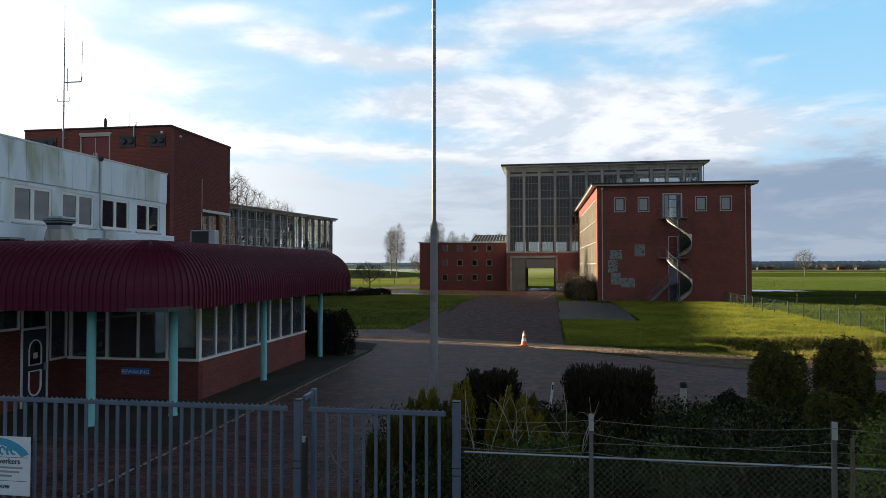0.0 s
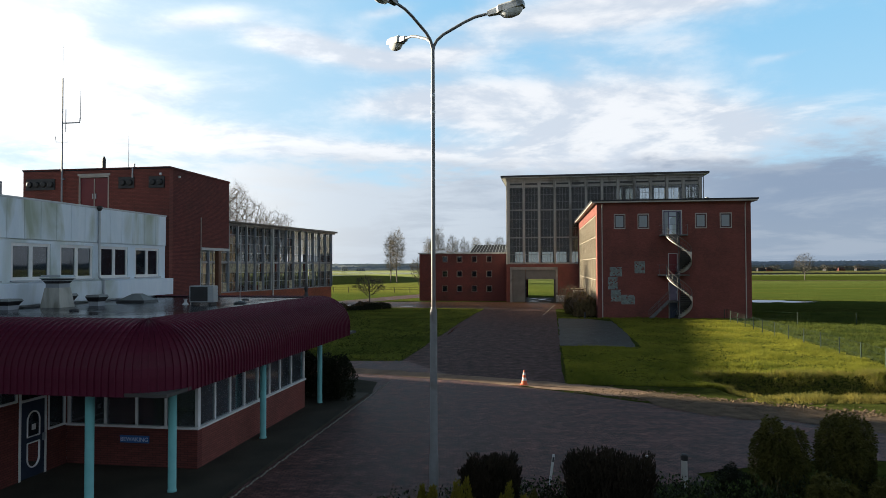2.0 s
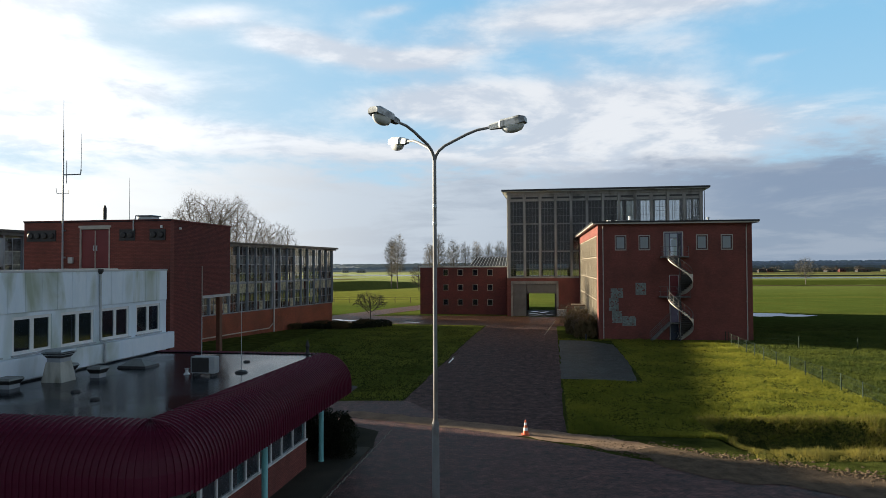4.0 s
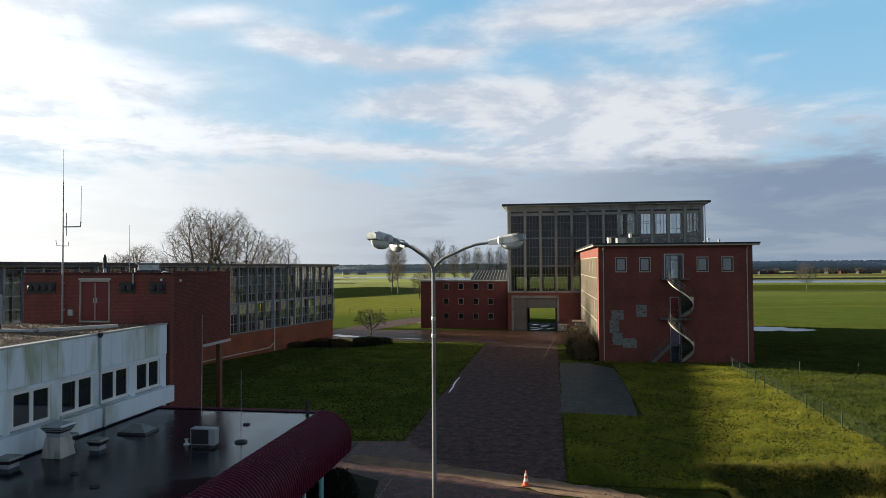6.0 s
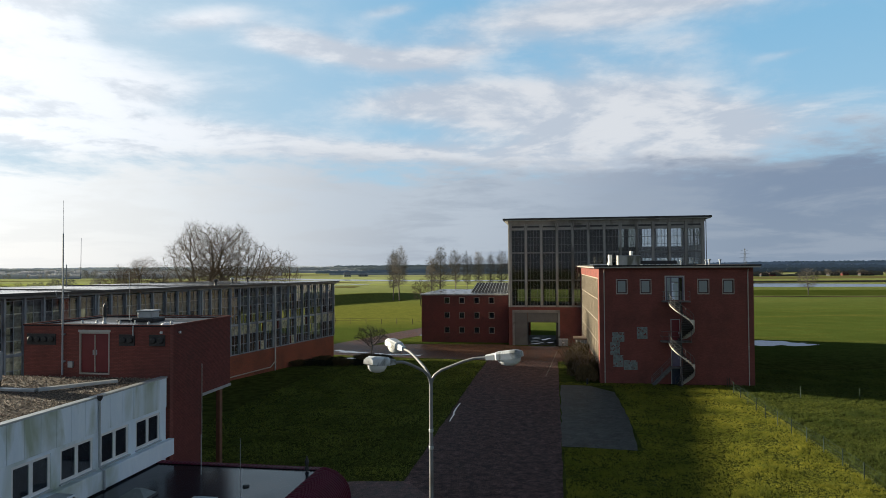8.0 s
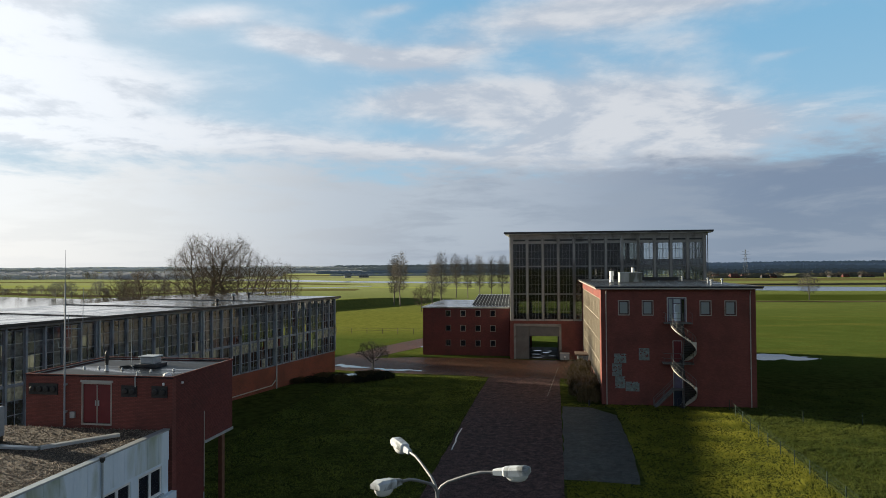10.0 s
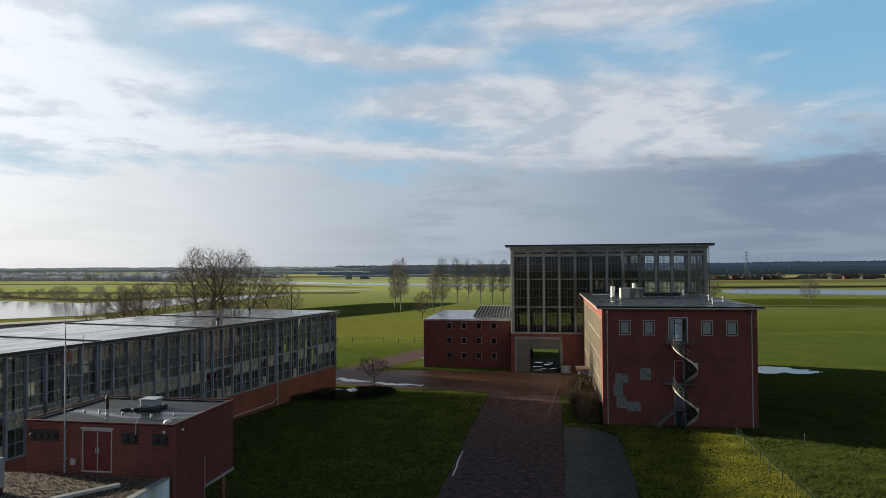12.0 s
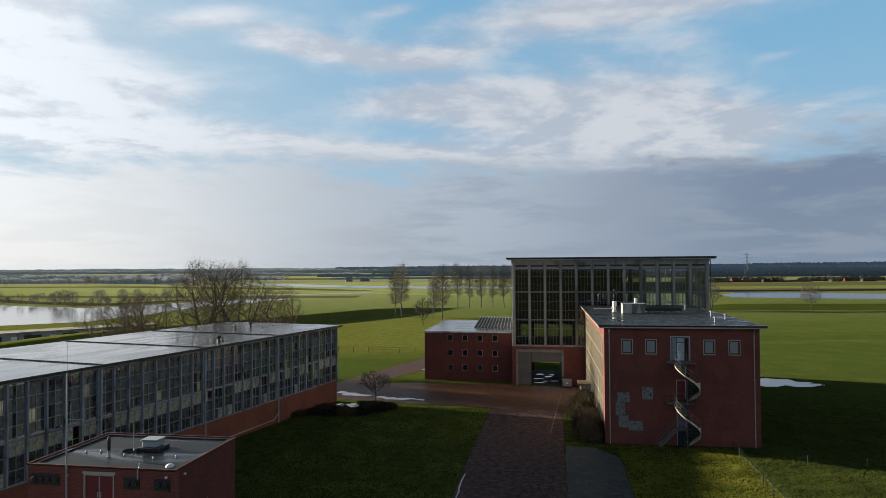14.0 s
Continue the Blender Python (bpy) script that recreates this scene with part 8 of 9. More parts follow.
def bare_tree(name, kind, x, y, size, label, category="tree", group="", turn=0.0):
    """One of a few grown shapes, set on the ground."""
    if kind not in TREES:
        rnd = random.Random(sum(map(ord, kind)))
        lean = lambda f, h: (rnd.uniform(-.02, .02) * h, rnd.uniform(-.02, .02) * h, f * h)
        if kind in ("oak", "oak_b", "oak_c"):
            h = 21.0
            stems = [[(0, 0, 0), (0.05, 0.1, 0.1 * h), (0, 0, 0.2 * h), (0.1, -0.1, 0.42 * h)]]
            for k in range(9):
                a, up, z = 2.4 * k + rnd.uniform(-.3, .3), (0.45, 0.7, 1.0)[k % 3] + rnd.uniform(-.1, .1), (0.19 + 0.022 * k) * h
                out = Vector((math.cos(a) * math.cos(up), math.sin(a) * math.cos(up), math.sin(up)))
                l = rnd.uniform(0.20, 0.27) * h
                p = Vector((0, 0, z))
                stems.append([tuple(p), tuple(p + out * l * 0.5 + Vector((0, 0, 0.02 * h))), tuple(p + out * l + Vector((0, 0, 0.05 * h)))])
            v, f = grown_tree(rnd, crowned(rnd, 2500, h, 7.2, 0.24 * h, 0.12), stems, 0.42, 0.60, 0.02, 0.0145, 1.15, 0.0100, 8)
        elif kind in ("poplar", "poplar_wide"):
            h = 22.0
            stems = [[(0, 0, 0), lean(0.3, h), lean(0.6, h), (0, 0, 0.85 * h)]]
            v, f = grown_tree(rnd, crowned(rnd, 1500, h, 3.0 if kind == "poplar" else 3.8, 0.20 * h, 0.20), stems, 0.55, 0.6, 0.9, 0.0115, 1.5, 0.018, 6)
        elif kind == "bush":
            stems = [[(0.2 * math.cos(a), 0.2 * math.sin(a), 0), (0.6 * math.cos(a), 0.6 * math.sin(a), 0.7)] for a in (0.3, 1.7, 2.9, 4.1, 5.3)]
            v, f = grown_tree(rnd, crowned(rnd, 420, 5.4, 2.9, 0.5, 0.1), stems, 0.28, 0.5, 0.2, 0.010, 0.8, 0.011, 5)
        elif kind in ("far", "far_pale", "far_dull"):
            stems = [[(0, 0, 0), lean(0.25, 7.5)]]
            v, f = grown_tree(rnd, crowned(rnd, 520, 7.5, 2.9, 1.3, 0.1), stems, 0.36, 0.5, 0.2, 0.017, 0.9, 0.017, 6)
        else:
            stems = [[(0, 0, 0), (0.05, 0.03, 0.9), (0.1, 0, 1.5)]]
            v, f = grown_tree(rnd, crowned(rnd, 620, 4.3, 2.5, 1.5, -0.12), stems, 0.2, 0.30, 0.0, 0.026, 0.42, 0.016, 5)
        me = bpy.data.meshes.new(kind)
        me.from_pydata(v, [], f)
        me.materials.append(M[{"poplar": "bark_pale", "poplar_wide": "bark_pale", "far_pale": "bark_hazy", "far_dull": "bark_dull", "small": "bark_dull"}.get(kind, "bark_mid")])
        TREES[kind] = me
    T = thing(name, label, category, pose(x, y, height(x, y) - 0.05, 0, 0, turn), group)
    T.scale = (size, size, size)
    shared("branchwork", TREES[kind], T, Matrix())
    return T


bare_tree("oak_tree", "oak", -43.3, 119, 1.08, "large bare spreading tree behind the glass hall", turn=20)
bare_tree("oak_tree", "oak_b", -38.6, 121, 1.06, "large bare tree grown close to its neighbour", turn=205)
bare_tree("oak_tree", "oak_c", -33.0, 129, 0.84, "smaller bare tree beside the large one", turn=140)
bare_tree("oak_tree", "oak_b", -58.5, 130, 0.78, "bare tree with drooping lower limbs", turn=250)
bare_tree("oak_tree", "oak_c", -66.5, 137, 0.70, "bare tree at the river side of the hall", turn=80)
for x, y, s, k in ((-18.6, 271, 1.03, 0), (-21.5, 276, 0.98, 1), (-2.0, 253, 1.0, 2), (-5.5, 262, 0.85, 3), (4.9, 333, 1.03, 4), (10.8, 333, 1.0, 5), (16.6, 332, 1.0, 6), (22.4, 331, 0.98, 7), (27.8, 330, 1.0, 8), (33.0, 329, 0.95, 9)):
    bare_tree("poplar_tree", "poplar" if k % 2 else "poplar_wide", x, y, s * 0.97, "tall slender bare poplar standing in the meadow", group="bare poplars", turn=37 * k)
bare_tree("small_tree", "far", -8.5, 232, 1.3, "bare round shrub tree at the meadow's edge", turn=70)
bare_tree("small_tree", "small", -10.9, 99.0, 1.12, "small dark bare tree beside the cross road", turn=15)
bare_tree("small_tree", "far_dull", 161, 298, 1.65, "lone bare tree on the far meadow", turn=200)
bare_tree("small_tree", "far_dull", 118.5, 301, 1.75, "bare tree behind the tall hall's corner", turn=100)
rt = random.Random(12)
for x, y, s in ((-70, 150, 1.5), (-78, 158, 1.3), (-86, 166, 1.6), (-62, 138, 1.4), (-95, 178, 1.3), (-104, 190, 1.1), (-56, 150, 1.2), (-73, 172, 1.4), (-66, 160, 1.2)):
    bare_tree("riverside_shrub", "bush", x, y, s, "bare grey riverside shrub", "shrub", "riverside shrubs", rt.uniform(0, 360))
SHORE = [Vector(p) for p in ((-300, 418), (-256, 388), (-195, 356), (-178, 372), (-158, 408))]
for k in range(74):
    f = 4 * (k + rt.random()) / 74
    p = SHORE[int(f)].lerp(SHORE[int(f) + 1], f - int(f))
    bare_tree("riverside_shrub", "far_pale" if k % 3 else "bush", p.x + rt.uniform(-14, 3), p.y + rt.uniform(-3, 26), rt.choice((0.4, 0.5, 0.6, 0.7, 0.8, 1.2)), "bare willow shrub beyond the river", "shrub", "willows beyond the river", rt.uniform(0, 360))
for k in range(70):
    x = -880 + 660 * rt.random() ** 0.7
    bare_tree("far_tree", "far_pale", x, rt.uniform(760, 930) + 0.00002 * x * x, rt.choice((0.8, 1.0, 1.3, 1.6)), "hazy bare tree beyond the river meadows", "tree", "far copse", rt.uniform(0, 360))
for k in range(46):
    x = (rt.uniform(280, 372), rt.uniform(415, 480), rt.uniform(230, 640))[k % 3]
    bare_tree("far_shrub", "far_dull", x, rt.uniform(722, 775) if k % 3 < 2 else rt.uniform(640, 900), rt.uniform(0.6, 1.1), "far bare tree by the farmsteads", "tree", "far farm trees", rt.uniform(0, 360))


def house(x, y, w, d, h, roof, wall_mat, roof_mat, label, turn=0):
    T = thing("farmhouse", label, "house", pose(x, y, height(x, y), 0, 0, turn), group="far farmsteads")
    part("wall", boxes((-w / 2, w / 2, -d / 2, d / 2, 0, h)), M[wall_mat], T)
    rb = bmesh.new()
    vs = [rb.verts.new(p) for p in ((-w / 2 - .3, -d / 2 - .3, h), (w / 2 + .3, -d / 2 - .3, h), (w / 2 + .3, d / 2 + .3, h), (-w / 2 - .3, d / 2 + .3, h), (-w / 2 + w * .12, 0, h + roof), (w / 2 - w * .12, 0, h + roof))]
    for q in ((0, 1, 5, 4), (2, 3, 4, 5), (1, 2, 5), (3, 0, 4), (3, 2, 1, 0)):
        rb.faces.new([vs[i] for i in q])
    part("roof", rb, M[roof_mat], T)
    for k in range(3):
        part("window", boxes((-w * 0.35 + k * w * 0.28, -w * 0.35 + k * w * 0.28 + 1.2, -d / 2 - 0.05, -d / 2, 1, 2.4)), M["glass_dark"], T)


M["farm_trees"] = far_wood("farmyard_trees", (0.085, 0.085, 0.07), (0.12, 0.115, 0.09), (0.006, 0.007, 0.007))
tree_line(262, 385, 756, lambda x: 3.6, 2.0, 21.3, M["farm_trees"], "dark bare trees round the far farmsteads", 3.0)
tree_line(262, 400, 716, lambda x: 0.6, 0.8, 22.3, M["farm_trees"], "low dark hedge before the far farms", 2.5, rows=1)
tree_line(405, 500, 764, lambda x: 3.2, 1.8, 23.3, M["farm_trees"], "dark trees behind the far barns", 3.0)
tree_line(150, 900, 486, lambda x: -0.6, 0.5, 24.3, M["farm_trees"], "low dark scrub along the river's far bank", 4.0, rows=1)
# farm walls and roofs: distance haze put into the base colours
M["farm_wall"] = shade("hazy_farm_wall", (0.045, 0.05, 0.055), (0.06, 0.065, 0.07), 0.9, 0.5, 4, 0.1, spec=0.1)
M["red_tile"] = shade("hazed_red_tile", (0.095, 0.050, 0.046), (0.125, 0.066, 0.060), 0.9, 0.5, 4, 0.2, spec=0.1)
M["hazy_roof"] = shade("hazy_grey_roof", (0.19, 0.20, 0.21), (0.25, 0.26, 0.27), 0.95, 0.5, 4, 0.1, spec=0.05)
house(-128, 872, 9, 6, 2.6, 3.4, "stained", "hazy_roof", "small white far farmhouse with a dark roof", 10)
house(-108, 880, 12, 6, 1.8, 2.4, "hazy_roof", "hazy_roof", "long low far barn", 0)
house(298, 742, 8, 5, 1.6, 2.6, "brick_dark", "red_tile", "far farmhouse with a red tiled roof", -8)
house(315, 735, 11, 6, 1.6, 3.4, "brick_dark", "red_tile", "large far farmhouse with a steep red roof", 12)
house(330, 745, 7, 5, 1.6, 2.2, "brick_dark", "red_tile", "far red-roofed farm building", 15)
house(346, 728, 9, 5, 1.8, 2.0, "farm_wall", "thatch", "far farm shed with a pale wall", 0)
house(358, 736, 7, 5, 1.8, 2.2, "brick_dark", "thatch", "far farm shed with a dark roof", 0)
house(428, 742, 11, 6, 1.6, 1.8, "farm_wall", "thatch", "far barn with a pale wall and grey roof", 5)
house(446, 750, 7, 5, 1.6, 2.2, "brick_dark", "red_tile", "far cottage with a red roof", -5)
house(462, 738, 14, 6, 1.6, 1.8, "farm_wall", "thatch", "far grey steel barn", -5)

Py = thing("pylon", "far lattice electricity pylon", "pylon", pose(442, 990, -1.3))
for sx in (-1, 1):
    for sy in (-1, 1):
        part("leg", tube(bmesh.new(), ((3.2 * sx, 3.2 * sy, 0), (1.0 * sx, 1.0 * sy, 22), (0.4 * sx, 0.4 * sy, 36)), 0.16, 4), M["pylon_steel"], Py)
for z, w in ((22, 8.5), (28, 7), (33, 5)):
    part("cross_arm", tube(bmesh.new(), ((-w, 0, z), (0, 0, z + 1.0), (w, 0, z)), 0.2, 4), M["pylon_steel"], Py)
for z in range(0, 32, 4):
    r0, r1 = 3.2 - 2.2 * z / 22 if z < 22 else 0.9, 3.2 - 2.2 * (z + 4) / 22 if z + 4 < 22 else 0.7
    part("brace", tube(bmesh.new(), ((-r0, -r0, z), (r1, -r1, z + 4)), 0.1, 3), M["pylon_steel"], Py)
    part("brace", tube(bmesh.new(), ((r0, -r0, z), (-r1, -r1, z + 4)), 0.1, 3), M["pylon_steel"], Py)

# long low quay wall behind the glass hall, built as a roofed box with doors
Sh = thing("quay_wall", "long low grey quay wall with white posts by the river", "shed", pose(-120, 171, -0.6, 0, 0, math.degrees(math.atan2(28, 32))))
part("wall", boxes((-45, 44, 0, 7, 0, 3.2)), M["steel_grey"], Sh)
part("roof", boxes((-45.4, 44.4, -0.5, 7.5, 3.2, 3.5)), M["old_concrete"], Sh)
for k in range(9):
    part("door", boxes((-38 + k * 9.0, -36.6 + k * 9.0, -0.08, 0, 0, 2.4)), M["white_paint"], Sh)
    # black panels on the solid wall put in the shade of open bays
    part("opening", boxes((-35 + k * 9.0, -31.0 + k * 9.0, -0.04, 0, 0.4, 2.6)), M["black"], Sh)


# ---- fences in the meadow ----
M["net"] = shade("green_coated_wire", (0.012, 0.028, 0.018), (0.026, 0.048, 0.032), 0.6, 2, 12, 0.0, spec=0.2)
def post_fence(pts, spacing, h, wires, label, mat="bark", r=0.04, group=""):
    T = thing("wire_fence", label, "fence", Matrix(), group)
    me = None
    line = []
    for (xa, ya), (xb, yb) in zip(pts, pts[1:]):
        n = max(1, int(math.hypot(xb - xa, yb - ya) / spacing))
        line += [(xa + (xb - xa) * k / n, ya + (yb - ya) * k / n) for k in range(n)]
    line.append(pts[-1])
    for x, y in line:
        m = pose(x, y, height(x, y) - 0.05)
        if me is None:
            p = part("post", tube(bmesh.new(), ((0, 0, 0), (0, 0, h + 0.05)), r, 6), M[mat], T)
            p.matrix_basis, me = m, p.data
        else:
            shared("post", me, T, m)
    for z in wires:
        part("wire", tube(bmesh.new(), [(x, y, height(x, y) + z) for x, y in line], 0.005 if r < 0.06 else 0.03, 4), M["net"] if r < 0.06 else M[mat], T)
    return T


post_fence([(30.2, 72.0), (27.6, 58.0), (26.6, 47.3), (24.6, 35)], 2.6, 1.15, (1.1, 0.75, 0.4), "thin green wire fence along the lawn's edge", "net", 0.035)
post_fence([(30.4, 71.8), (35.2, 66.6), (40.3, 65.4), (90, 58)], 3.6, 1.15, (1.1, 0.75, 0.4), "thin green wire fence running east from the block", "net", 0.035)
post_fence([(-48, 164), (-26, 159), (-4, 155)], 3.2, 1.3, (1.25, 0.75), "low wooden rail fence across the meadow", r=0.07)
mesh = bmesh.new()
for i in range(110):
    f = i / 110
    x, y = 30.2 - 4.6 * f, 72.0 - 32.4 * f
    z = height(x, y)
    for s in (-1, 1):
        xa, ya = x, y
        f2 = min(1.0, max(0.0, f + s * 0.03))
        xb, yb = 30.2 - 4.6 * f2, 72.0 - 32.4 * f2
        mesh.faces.new([mesh.verts.new(p) for p in ((xa, ya - 0.003, z), (xa, ya + 0.003, z), (xb, yb + 0.003, z + 1.08), (xb, yb - 0.003, z + 1.08))])
tagged(link("fence_mesh", mesh, M["net"]), "fine grey-green wire netting between the posts", "netting", kind="stuff")


# ---- shrubs and undergrowth ----
def leaf(bm, p, d, w, l, rnd):
    """A narrow pointed leaf or spray from p along d."""
    a = d.orthogonal().normalized()
    a.rotate(Matrix.Rotation(rnd.uniform(0, 6.283), 3, d))
    q = p + d * l
    mid = p + d * l * 0.45
    bm.faces.new([bm.verts.new(c) for c in (p, mid + a * w, q, mid - a * w)])


def foliage(rnd, h, r, n, size, shape="round", lobes=5):
    """Leaves round several uneven lobes; shape: round, spire (upright sprays), dome (hanging sprays)."""
    bm = bmesh.new()
    L = []
    for k in range(lobes):
        a = 6.283 * k / lobes + rnd.uniform(-0.4, 0.4)
        rr = r * rnd.uniform(0.25, 0.62) * (lobes > 1)
        L.append((Vector((rr * math.cos(a), rr * math.sin(a), 0)), h * rnd.uniform(0.72, 1.0), r * rnd.uniform(0.42, 0.62) if lobes > 1 else r))
    for _ in range(n):
        c, lh, lr = rnd.choice(L)
        f = rnd.random() ** 0.8
        if shape == "vase":
            prof = (0.62 + 0.38 * f) * (1.0 if f < 0.9 else 0.92)
        elif shape == "spire":
            prof = (1 - f ** 2.2) ** 0.6
        else:
            prof = math.sqrt(max(0.0, 1 - (2 * (0.12 + 0.88 * f) - 1) ** 2)) if f > 0.45 else 0.75 + 0.25 * f
        a = rnd.uniform(0, 6.283)
        shell = 0.62 + 0.42 * rnd.random()
        o = Vector((math.cos(a), math.sin(a), 0))
        bump_ = 1 + 0.28 * noise.noise((c.x * 3 + o.x * 2.2, c.y * 3 + o.y * 2.2, f * 5 + lh))
        p = c + o * (lr * prof * shell * bump_) + Vector((0, 0, f * lh * bump_ ** 0.5))
        if shape in ("spire", "vase"):
            d = (o * 0.35 + Vector((rnd.uniform(-.25, .25), rnd.uniform(-.25, .25), 1))).normalized()
            leaf(bm, p, d, size * 0.22, size * rnd.uniform(0.8, 1.7), rnd)
        elif shape == "dome":
            d = (o * 0.8 + Vector((rnd.uniform(-.3, .3), rnd.uniform(-.3, .3), rnd.uniform(-0.9, 0.35)))).normalized()
            leaf(bm, p, d, size * 0.24, size * rnd.uniform(0.8, 1.6), rnd)
        else:
            d = (o * 0.7 + Vector((rnd.uniform(-1, 1), rnd.uniform(-1, 1), rnd.uniform(-0.5, 1)))).normalized()
            leaf(bm, p, d, size * 0.38, size * rnd.uniform(0.7, 1.3), rnd)
    return bm


def shrub(x, y, h, r, mat, label, shape="round", n=2600, size=0.10, lobes=5, seed=1, group=""):
    rnd = random.Random(seed * 77 + int(x * 31))
    T = thing("shrub", label, "shrub", pose(x, y, height(x, y), 0, 0, rnd.uniform(0, 360)), group)
    part("foliage", foliage(rnd, h, r, n, size, shape, lobes), M[mat], T)
    st = bmesh.new()
    for _ in range(7):
        a, q = rnd.uniform(0, 6.283), rnd.uniform(0.2, 0.6) * r
        tube(st, ((0.05 * math.cos(a), 0.05 * math.sin(a), 0), (q * 0.5 * math.cos(a), q * 0.5 * math.sin(a), h * 0.4), (q * math.cos(a), q * math.sin(a), h * 0.8)), 0.025, 5, 0.008)
    part("branchwork", st, M["bark"], T)
    return T


shrub(3.62, 14.85, 1.66, 0.98, "conifer_brown", "dark dense flat-topped conifer with feathery tips", "vase", 46000, 0.085, 22, 1)
shrub(1.05, 15.4, 1.50, 0.62, "conifer_brown", "dark flat-topped conifer beside the lamp", "vase", 24000, 0.085, 14, 2)
for x, y, h, r, k in ((0.38, 13.2, 1.75, 0.34, 3), (-0.08, 12.9, 1.45, 0.30, 4), (-0.55, 13.0, 1.3, 0.32, 5), (-0.85, 12.8, 1.1, 0.3, 6), (1.05, 12.8, 1.35, 0.32, 7), (1.42, 12.9, 1.42, 0.34, 8), (1.9, 13.4, 1.35, 0.4, 9), (2.3, 12.9, 1.2, 0.4, 10), (-0.3, 13.6, 1.55, 0.28, 91), (0.15, 12.4, 1.25, 0.3, 92), (1.25, 13.5, 1.5, 0.26, 93), (1.75, 12.6, 1.3, 0.3, 94), (-1.1, 12.2, 0.95, 0.3, 95)):
    shrub(x, y, h, r, "gold" if k in (3, 7, 8, 91, 93, 94) else "cypress", "small golden-green conical conifer" if k in (3, 7, 8, 91, 93, 94) else "small olive-green conical conifer", "spire", 4200, 0.065, 4, k, "dwarf conifers")
for x, y, h, r, k in ((8.45, 17.0, 2.0, 0.66, 11), (10.15, 17.0, 2.2, 0.66, 12), (11.8, 16.6, 2.0, 0.7, 13), (8.65, 15.0, 1.2, 0.62, 14), (9.9, 14.6, 1.4, 0.7, 15), (11.3, 14.8, 1.55, 0.8, 16), (13.4, 15.2, 1.8, 0.9, 17)):
    shrub(x, y, h, r, "cypress", "rounded olive-brown cypress with drooping sprays", "dome", 26000, 0.065, 8, k, "cypress shrubs")
shrub(7.45, 17.2, 0.75, 0.62, "conifer", "low dark rounded shrub at the bed's edge", "round", 4500, 0.05, 5, 21)
shrub(5.62, 8.6, 2.2, 0.50, "laurel", "bright green leafy shrub by the fence", "round", 5200, 0.055, 9, 22)
shrub(6.4, 8.7, 2.1, 0.7, "laurel", "bright green leafy shrub by the fence", "round", 5200, 0.055, 9, 23)
shrub(-5.75, 30.2, 2.25, 0.95, "conifer", "dark rounded yew at the gatehouse end", "round", 9500, 0.075, 5, 24, "yews")
shrub(-4.55, 29.4, 2.35, 0.80, "conifer", "dark rounded yew at the gatehouse end", "round", 9500, 0.075, 5, 25, "yews")
shrub(-6.9, 31.0, 1.9, 0.8, "conifer", "dark rounded yew at the gatehouse end", "round", 7000, 0.075, 5, 26, "yews")
for k in range(13):
    p = SITE @ Vector((3.9 + 0.9 * math.sin(k * 2.1), 78.2 + k * 1.75, 0))
    hh = 1.1 + 1.1 * abs(math.sin(k * 1.7 + 0.6))
    shrub(p.x, p.y, hh, 1.15, "brown_shrub" if k % 4 else "dry", "brownish overgrown shrub along the glazed wall", "spire", 1900, 0.34, 8, 30 + k, "wall shrubs")
    bare_tree("leafless_shrub", "bush", p.x - 0.5, p.y + 0.7, 0.5 + 0.2 * math.sin(k), "bare brown shrub along the glazed wall", "shrub", "bare wall shrubs", 47 * k)
M_HEDGE = ((-21.5, 93.5), (-20.2, 95.8), (-18.6, 96.6), (-17.2, 94.2), (-15.0, 93.6), (-13.0, 93.4), (-11.2, 94.4), (-18.8, 91.8), (-16.4, 91.4), (-14.0, 91.0), (-11.8, 91.6), (-9.8, 93.2), (-10.4, 96.4), (-12.0, 97.8), (-8.6, 95.0), (-20.4, 90.6))
for k, (x, y) in enumerate(M_HEDGE):
    shrub(x, y, 0.85 + 0.3 * math.sin(k * 2.3), 1.45, "brown_shrub" if k % 3 == 0 else "conifer", "low dark hedge shrub by the hall corner", "round", 2600, 0.12, 6, 50 + k, "hall corner shrubs")

for x, y, h, r, k in ((0.45, 9.2, 1.55, 0.6, 61), (1.35, 9.5, 1.6, 0.65, 62), (2.3, 9.5, 1.5, 0.65, 63), (3.3, 9.4, 1.55, 0.7, 64), (4.4, 9.2, 1.6, 0.65, 65)):
    shrub(x, y, h, r, "ivy" if k % 2 else "weed", "dark bramble thicket grown up behind the fence", "round", 5200, 0.06, 8, k, "brambles behind the fence")

# weeds, ivy and dead stalks filling the bed
rw = random.Random(9)


def in_bed(x, y):
    return 7.6 < y + 0.16 * x and y < 17.3 + 0.25 * min(0, x - 2) * 2 - 0.12 * max(0, x - 8) and x > -1.4 + 0.12 * (14 - y)


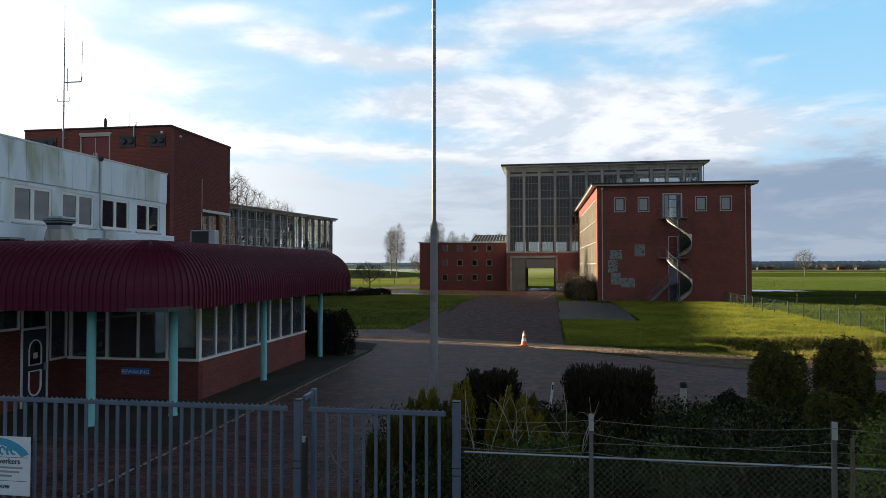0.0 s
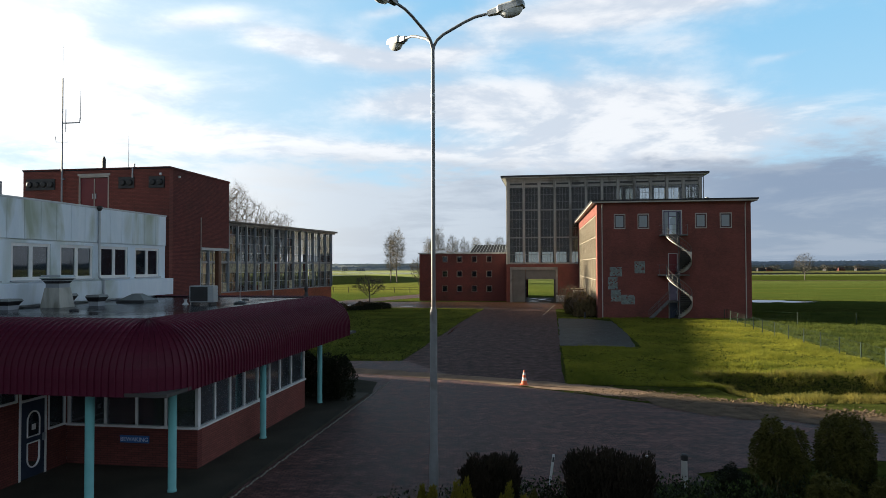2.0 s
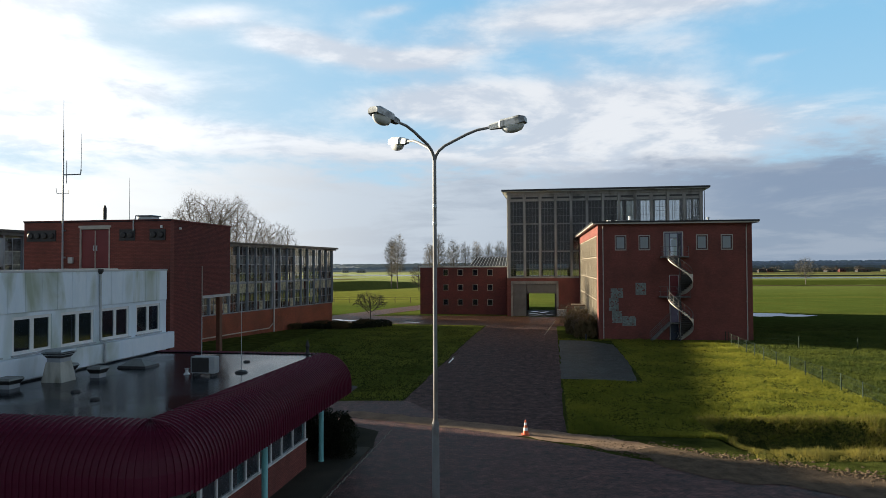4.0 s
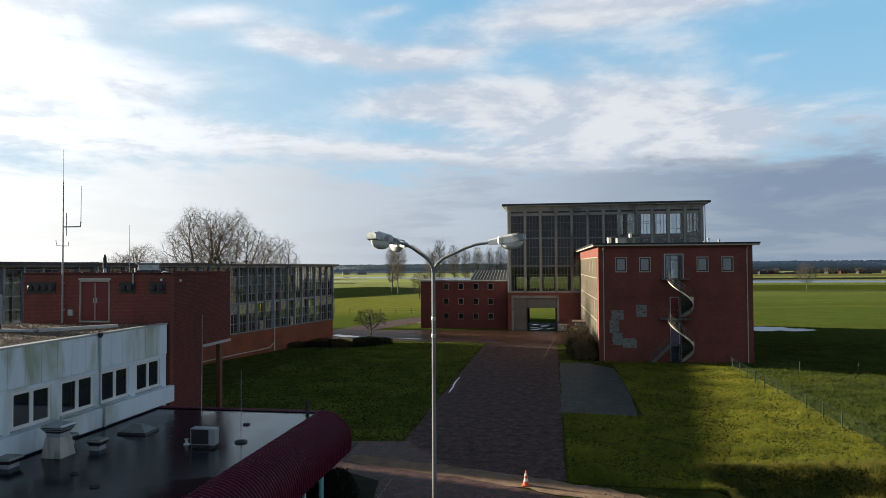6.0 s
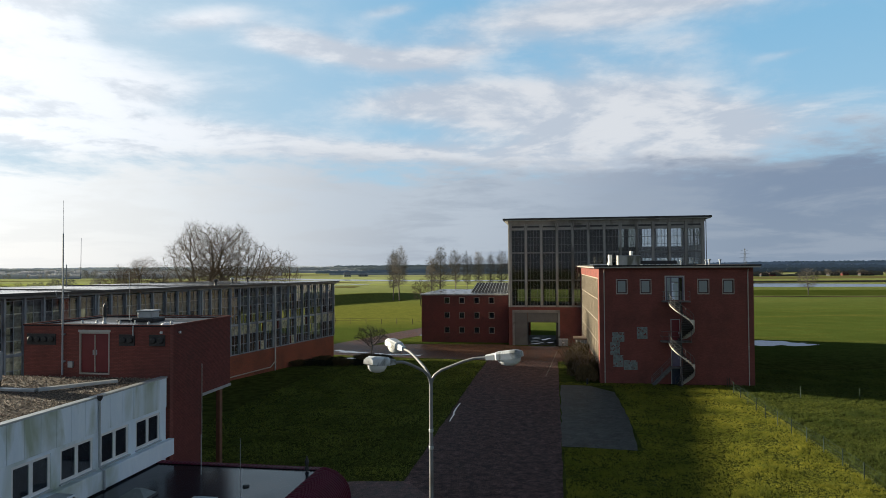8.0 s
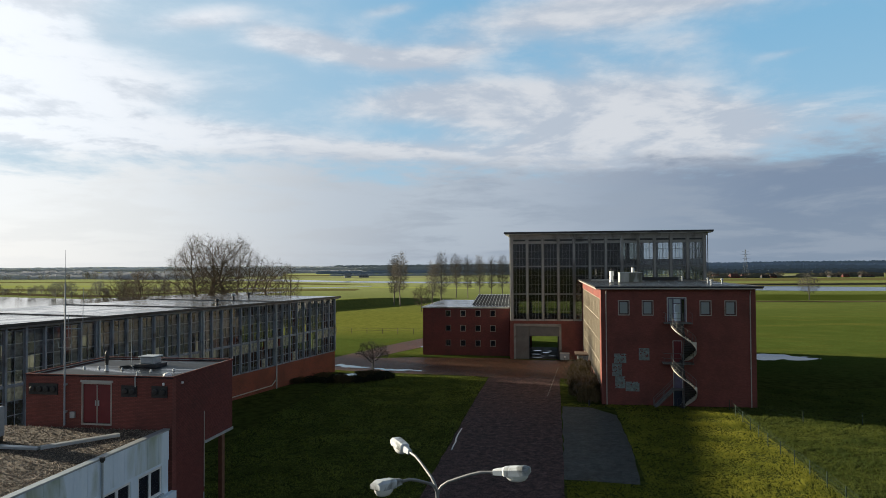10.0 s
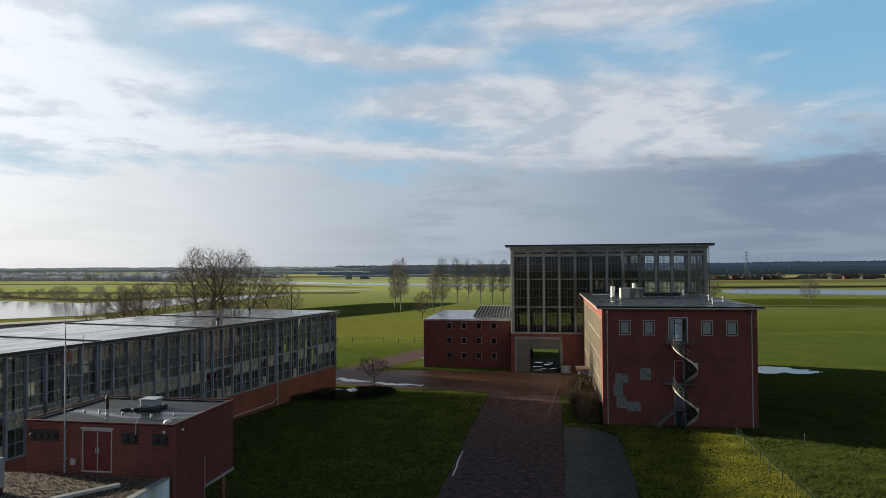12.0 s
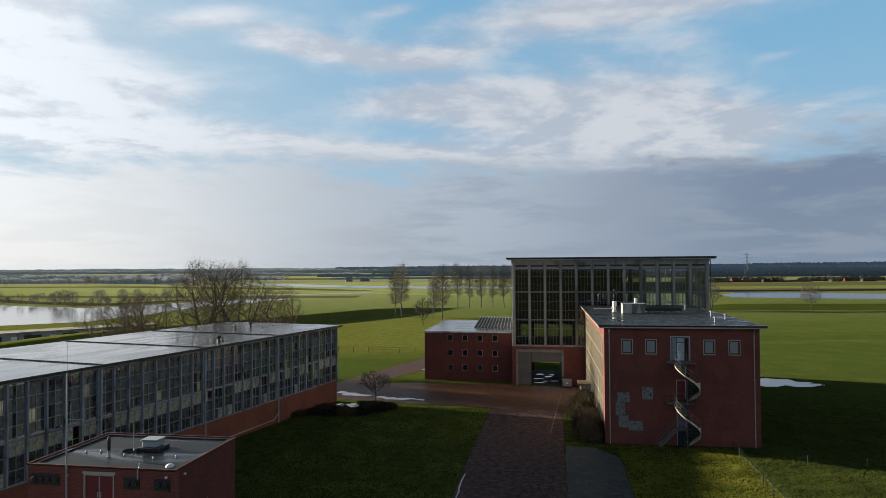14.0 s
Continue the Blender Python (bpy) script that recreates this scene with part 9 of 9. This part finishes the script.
beds = {"ivy": bmesh.new(), "weed": bmesh.new(), "conifer": bmesh.new(), "dry": bmesh.new()}
for _ in range(6500):
    x, y = rw.uniform(-1.6, 16), rw.uniform(5.5, 18)
    if not in_bed(x, y):
        continue
    near = smooth(12.5, 8.5, y) if y < 12.5 else 0.0
    kind = rw.choices(("ivy", "weed", "conifer", "dry"), (5, 2.0 + 1.5 * (x > 4), 3, 0.35))[0]
    hh = 0.30 + 0.75 * near * (0.5 + noise.noise((x * 0.7, y * 0.7, 2))) + 0.25 * rw.random() + 0.42 * smooth(11.5, 13.5, y) * smooth(17.0, 15.8, y) * (0.7 + noise.noise((x * 0.9, y * 0.9, 4)))
    for _ in range(16):
        p = Vector((x + rw.gauss(0, 0.16), y + rw.gauss(0, 0.16), 0.04 + hh * rw.random()))
        d = Vector((rw.uniform(-1, 1), rw.uniform(-1, 1), rw.uniform(0.1, 1.4))).normalized()
        leaf(beds[kind], p, d, 0.008 if kind == "dry" else 0.022, rw.uniform(0.14, 0.4) if kind == "dry" else rw.uniform(0.05, 0.12), rw)
for kind, lab in (("ivy", "dark ivy and brambles covering the bed"), ("weed", "green weeds growing through the bed"), ("conifer", "dark low ground cover in the bed"), ("dry", "dead brown stalks in the bed")):
    tagged(link("undergrowth", beds[kind], M[kind]), lab, "undergrowth", kind="stuff")
# pale bare stems behind the fence
for k, (x, y) in enumerate(((0.55, 9.7), (1.35, 10.2), (2.0, 10.3))):
    T = thing("leafless_shrub", "pale leafless stems standing behind the fence", "shrub", pose(x, y, 0), "leafless stems behind the fence")
    rnd = random.Random(60 + k)
    for _ in range(3):
        sb = bmesh.new()
        a, t = rnd.uniform(0, 6.283), rnd.uniform(0.3, 0.7)
        pts = [Vector((0.03 * math.cos(a), 0.03 * math.sin(a), 0))]
        for q in range(1, 7):
            pts.append(Vector((t * math.cos(a) * (q / 6) ** 1.3 + rnd.uniform(-.06, .06), t * math.sin(a) * (q / 6) ** 1.3 + rnd.uniform(-.06, .06), 2.1 * q / 6 * rnd.uniform(0.9, 1.05))))
        tube(sb, pts, 0.010, 5, 0.003)
        for _ in range(4):
            j = rnd.randint(2, 5)
            e = pts[j] + Vector((rnd.uniform(-.3, .3), rnd.uniform(-.3, .3), rnd.uniform(0.1, 0.4)))
            tube(sb, (pts[j], pts[j].lerp(e, 0.5) + Vector((rnd.uniform(-.05, .05), 0, 0.04)), e), 0.006, 4, 0.002)
        part("stem", sb, M["twig"], T)


# ---- grass tufts, clods ----
def tufts(name, mat, label, area, n, h, w, seed):
    rnd = random.Random(seed)
    verts, faces = [], []
    while n > 0:
        x, y = area(rnd)
        n -= 1
        z = height(x, y)
        k = 0.35 + 1.1 * max(0.0, 0.45 + noise.noise((x * 0.45, y * 0.45, 1.0)) + 0.6 * noise.noise((x * 1.7, y * 1.7, 4.0)))
        for _ in range(4):
            a = rnd.uniform(0, 6.283)
            px, py = x + rnd.gauss(0, w * 2), y + rnd.gauss(0, w * 2)
            l = h * k * rnd.uniform(0.6, 1.3)
            i = len(verts)
            verts += [(px - w * math.cos(a), py - w * math.sin(a), z), (px + w * math.cos(a), py + w * math.sin(a), z), (px + rnd.gauss(0, l * 0.5), py + rnd.gauss(0, l * 0.5), z + l)]
            faces.append((i, i + 1, i + 2))
    me = bpy.data.meshes.new(name)
    me.from_pydata(verts, [], faces)
    me.materials.append(M[mat])
    return tagged(new(name, me), label, "grass", kind="stuff")


def area_right(r):
    while True:
        u, v = r.uniform(0.9, 30), 34.0 + 43.0 * r.random() ** 1.3
        if not (0.7 < u < 6.6 and 49.6 < v < 75.6):
            p = SITE @ Vector((u, v, 0))
            if (p.y > 31.5 - 0.45 * (p.x - 5) or p.x > 14) and p.x < 24.6 + 0.15 * (p.y - 35) + 0.6:
                return p.x, p.y


def area_left(r):
    while True:
        u, v = -9.1 - 20 * r.random(), r.uniform(40.5, 95)
        p = SITE @ Vector((u, v, 0))
        if p.x > -34.6 + 0.366 * (p.y - 52.7) + 1.0:
            return p.x, p.y


def area_field(r):
    while True:
        x, y = r.uniform(24, 62), 36 + 48 * r.random() ** 1.2
        if x > 24.6 + 0.15 * (y - 35) + 0.8:
            return x, y


def area_ditch(r):
    return r.uniform(13.5, 34), r.uniform(28.5, 36.5)


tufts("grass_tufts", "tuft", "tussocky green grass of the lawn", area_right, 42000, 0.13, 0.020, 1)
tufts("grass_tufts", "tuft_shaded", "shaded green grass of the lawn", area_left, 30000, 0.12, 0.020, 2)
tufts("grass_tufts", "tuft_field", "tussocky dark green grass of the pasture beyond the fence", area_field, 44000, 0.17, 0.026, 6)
tufts("bank_grass", "bank", "rough brown-green grass on the ditch bank", area_ditch, 15000, 0.20, 0.014, 3)
cl = bmesh.new()
rc = random.Random(4)
for _ in range(5200):
    t = rc.random()
    x, y = 7.5 + 11.0 * t + rc.gauss(0, 0.7), 31.4 - 6.6 * t + rc.gauss(0, 0.55)
    s = 0.02 + 0.10 * rc.random() ** 2.5
    c = Vector((x, y, height(x, y) + s * 0.25))
    vs = [cl.verts.new(c + Vector((s * math.cos(a) * rc.uniform(0.7, 1.3), s * math.sin(a) * rc.uniform(0.7, 1.3), -s * 0.3))) for a in (0, 1.26, 2.51, 3.77, 5.03)]
    top = cl.verts.new(c + Vector((rc.uniform(-.3, .3) * s, rc.uniform(-.3, .3) * s, s * rc.uniform(0.15, 0.5))))
    for k in range(5):
        cl.faces.new((vs[k], vs[(k + 1) % 5], top))
tagged(link("mud_clods", cl, M["mud"]), "churned brown clods of earth along the road edge", "earth", kind="stuff")


# ---- single clinkers of the yard behind the gate ----
M["clinker"] = shade("single_clinker", (0.085, 0.044, 0.040), (0.150, 0.074, 0.062), 0.8, 6, 40, 0.5, random=0.5, spec=0.06)
cb = bevelled(boxes((-0.101, 0.101, -0.0485, 0.0485, -0.05, 0.006)), 0.006)
cme = bpy.data.meshes.new("clinker")
cb.to_mesh(cme), cb.free()
cme.materials.append(M["clinker"])
yard = bpy.data.objects["yard_paving"]
rk = random.Random(21)
for row in range(20):
    for col in range(15):
        u, v = -6.1 + 0.21 * col + 0.105 * (row % 2), 9.4 + 0.105 * row
        p = SITE @ Vector((u, v, 0))
        piece = shared("clinker", cme, yard, Matrix.Translation((p.x, p.y, height(p.x, p.y) + 0.024 + rk.uniform(-0.001, 0.004))) @ pose(0, 0, 0, rk.uniform(-.8, .8), rk.uniform(-.8, .8), -9 + rk.uniform(-1.2, 1.2)))
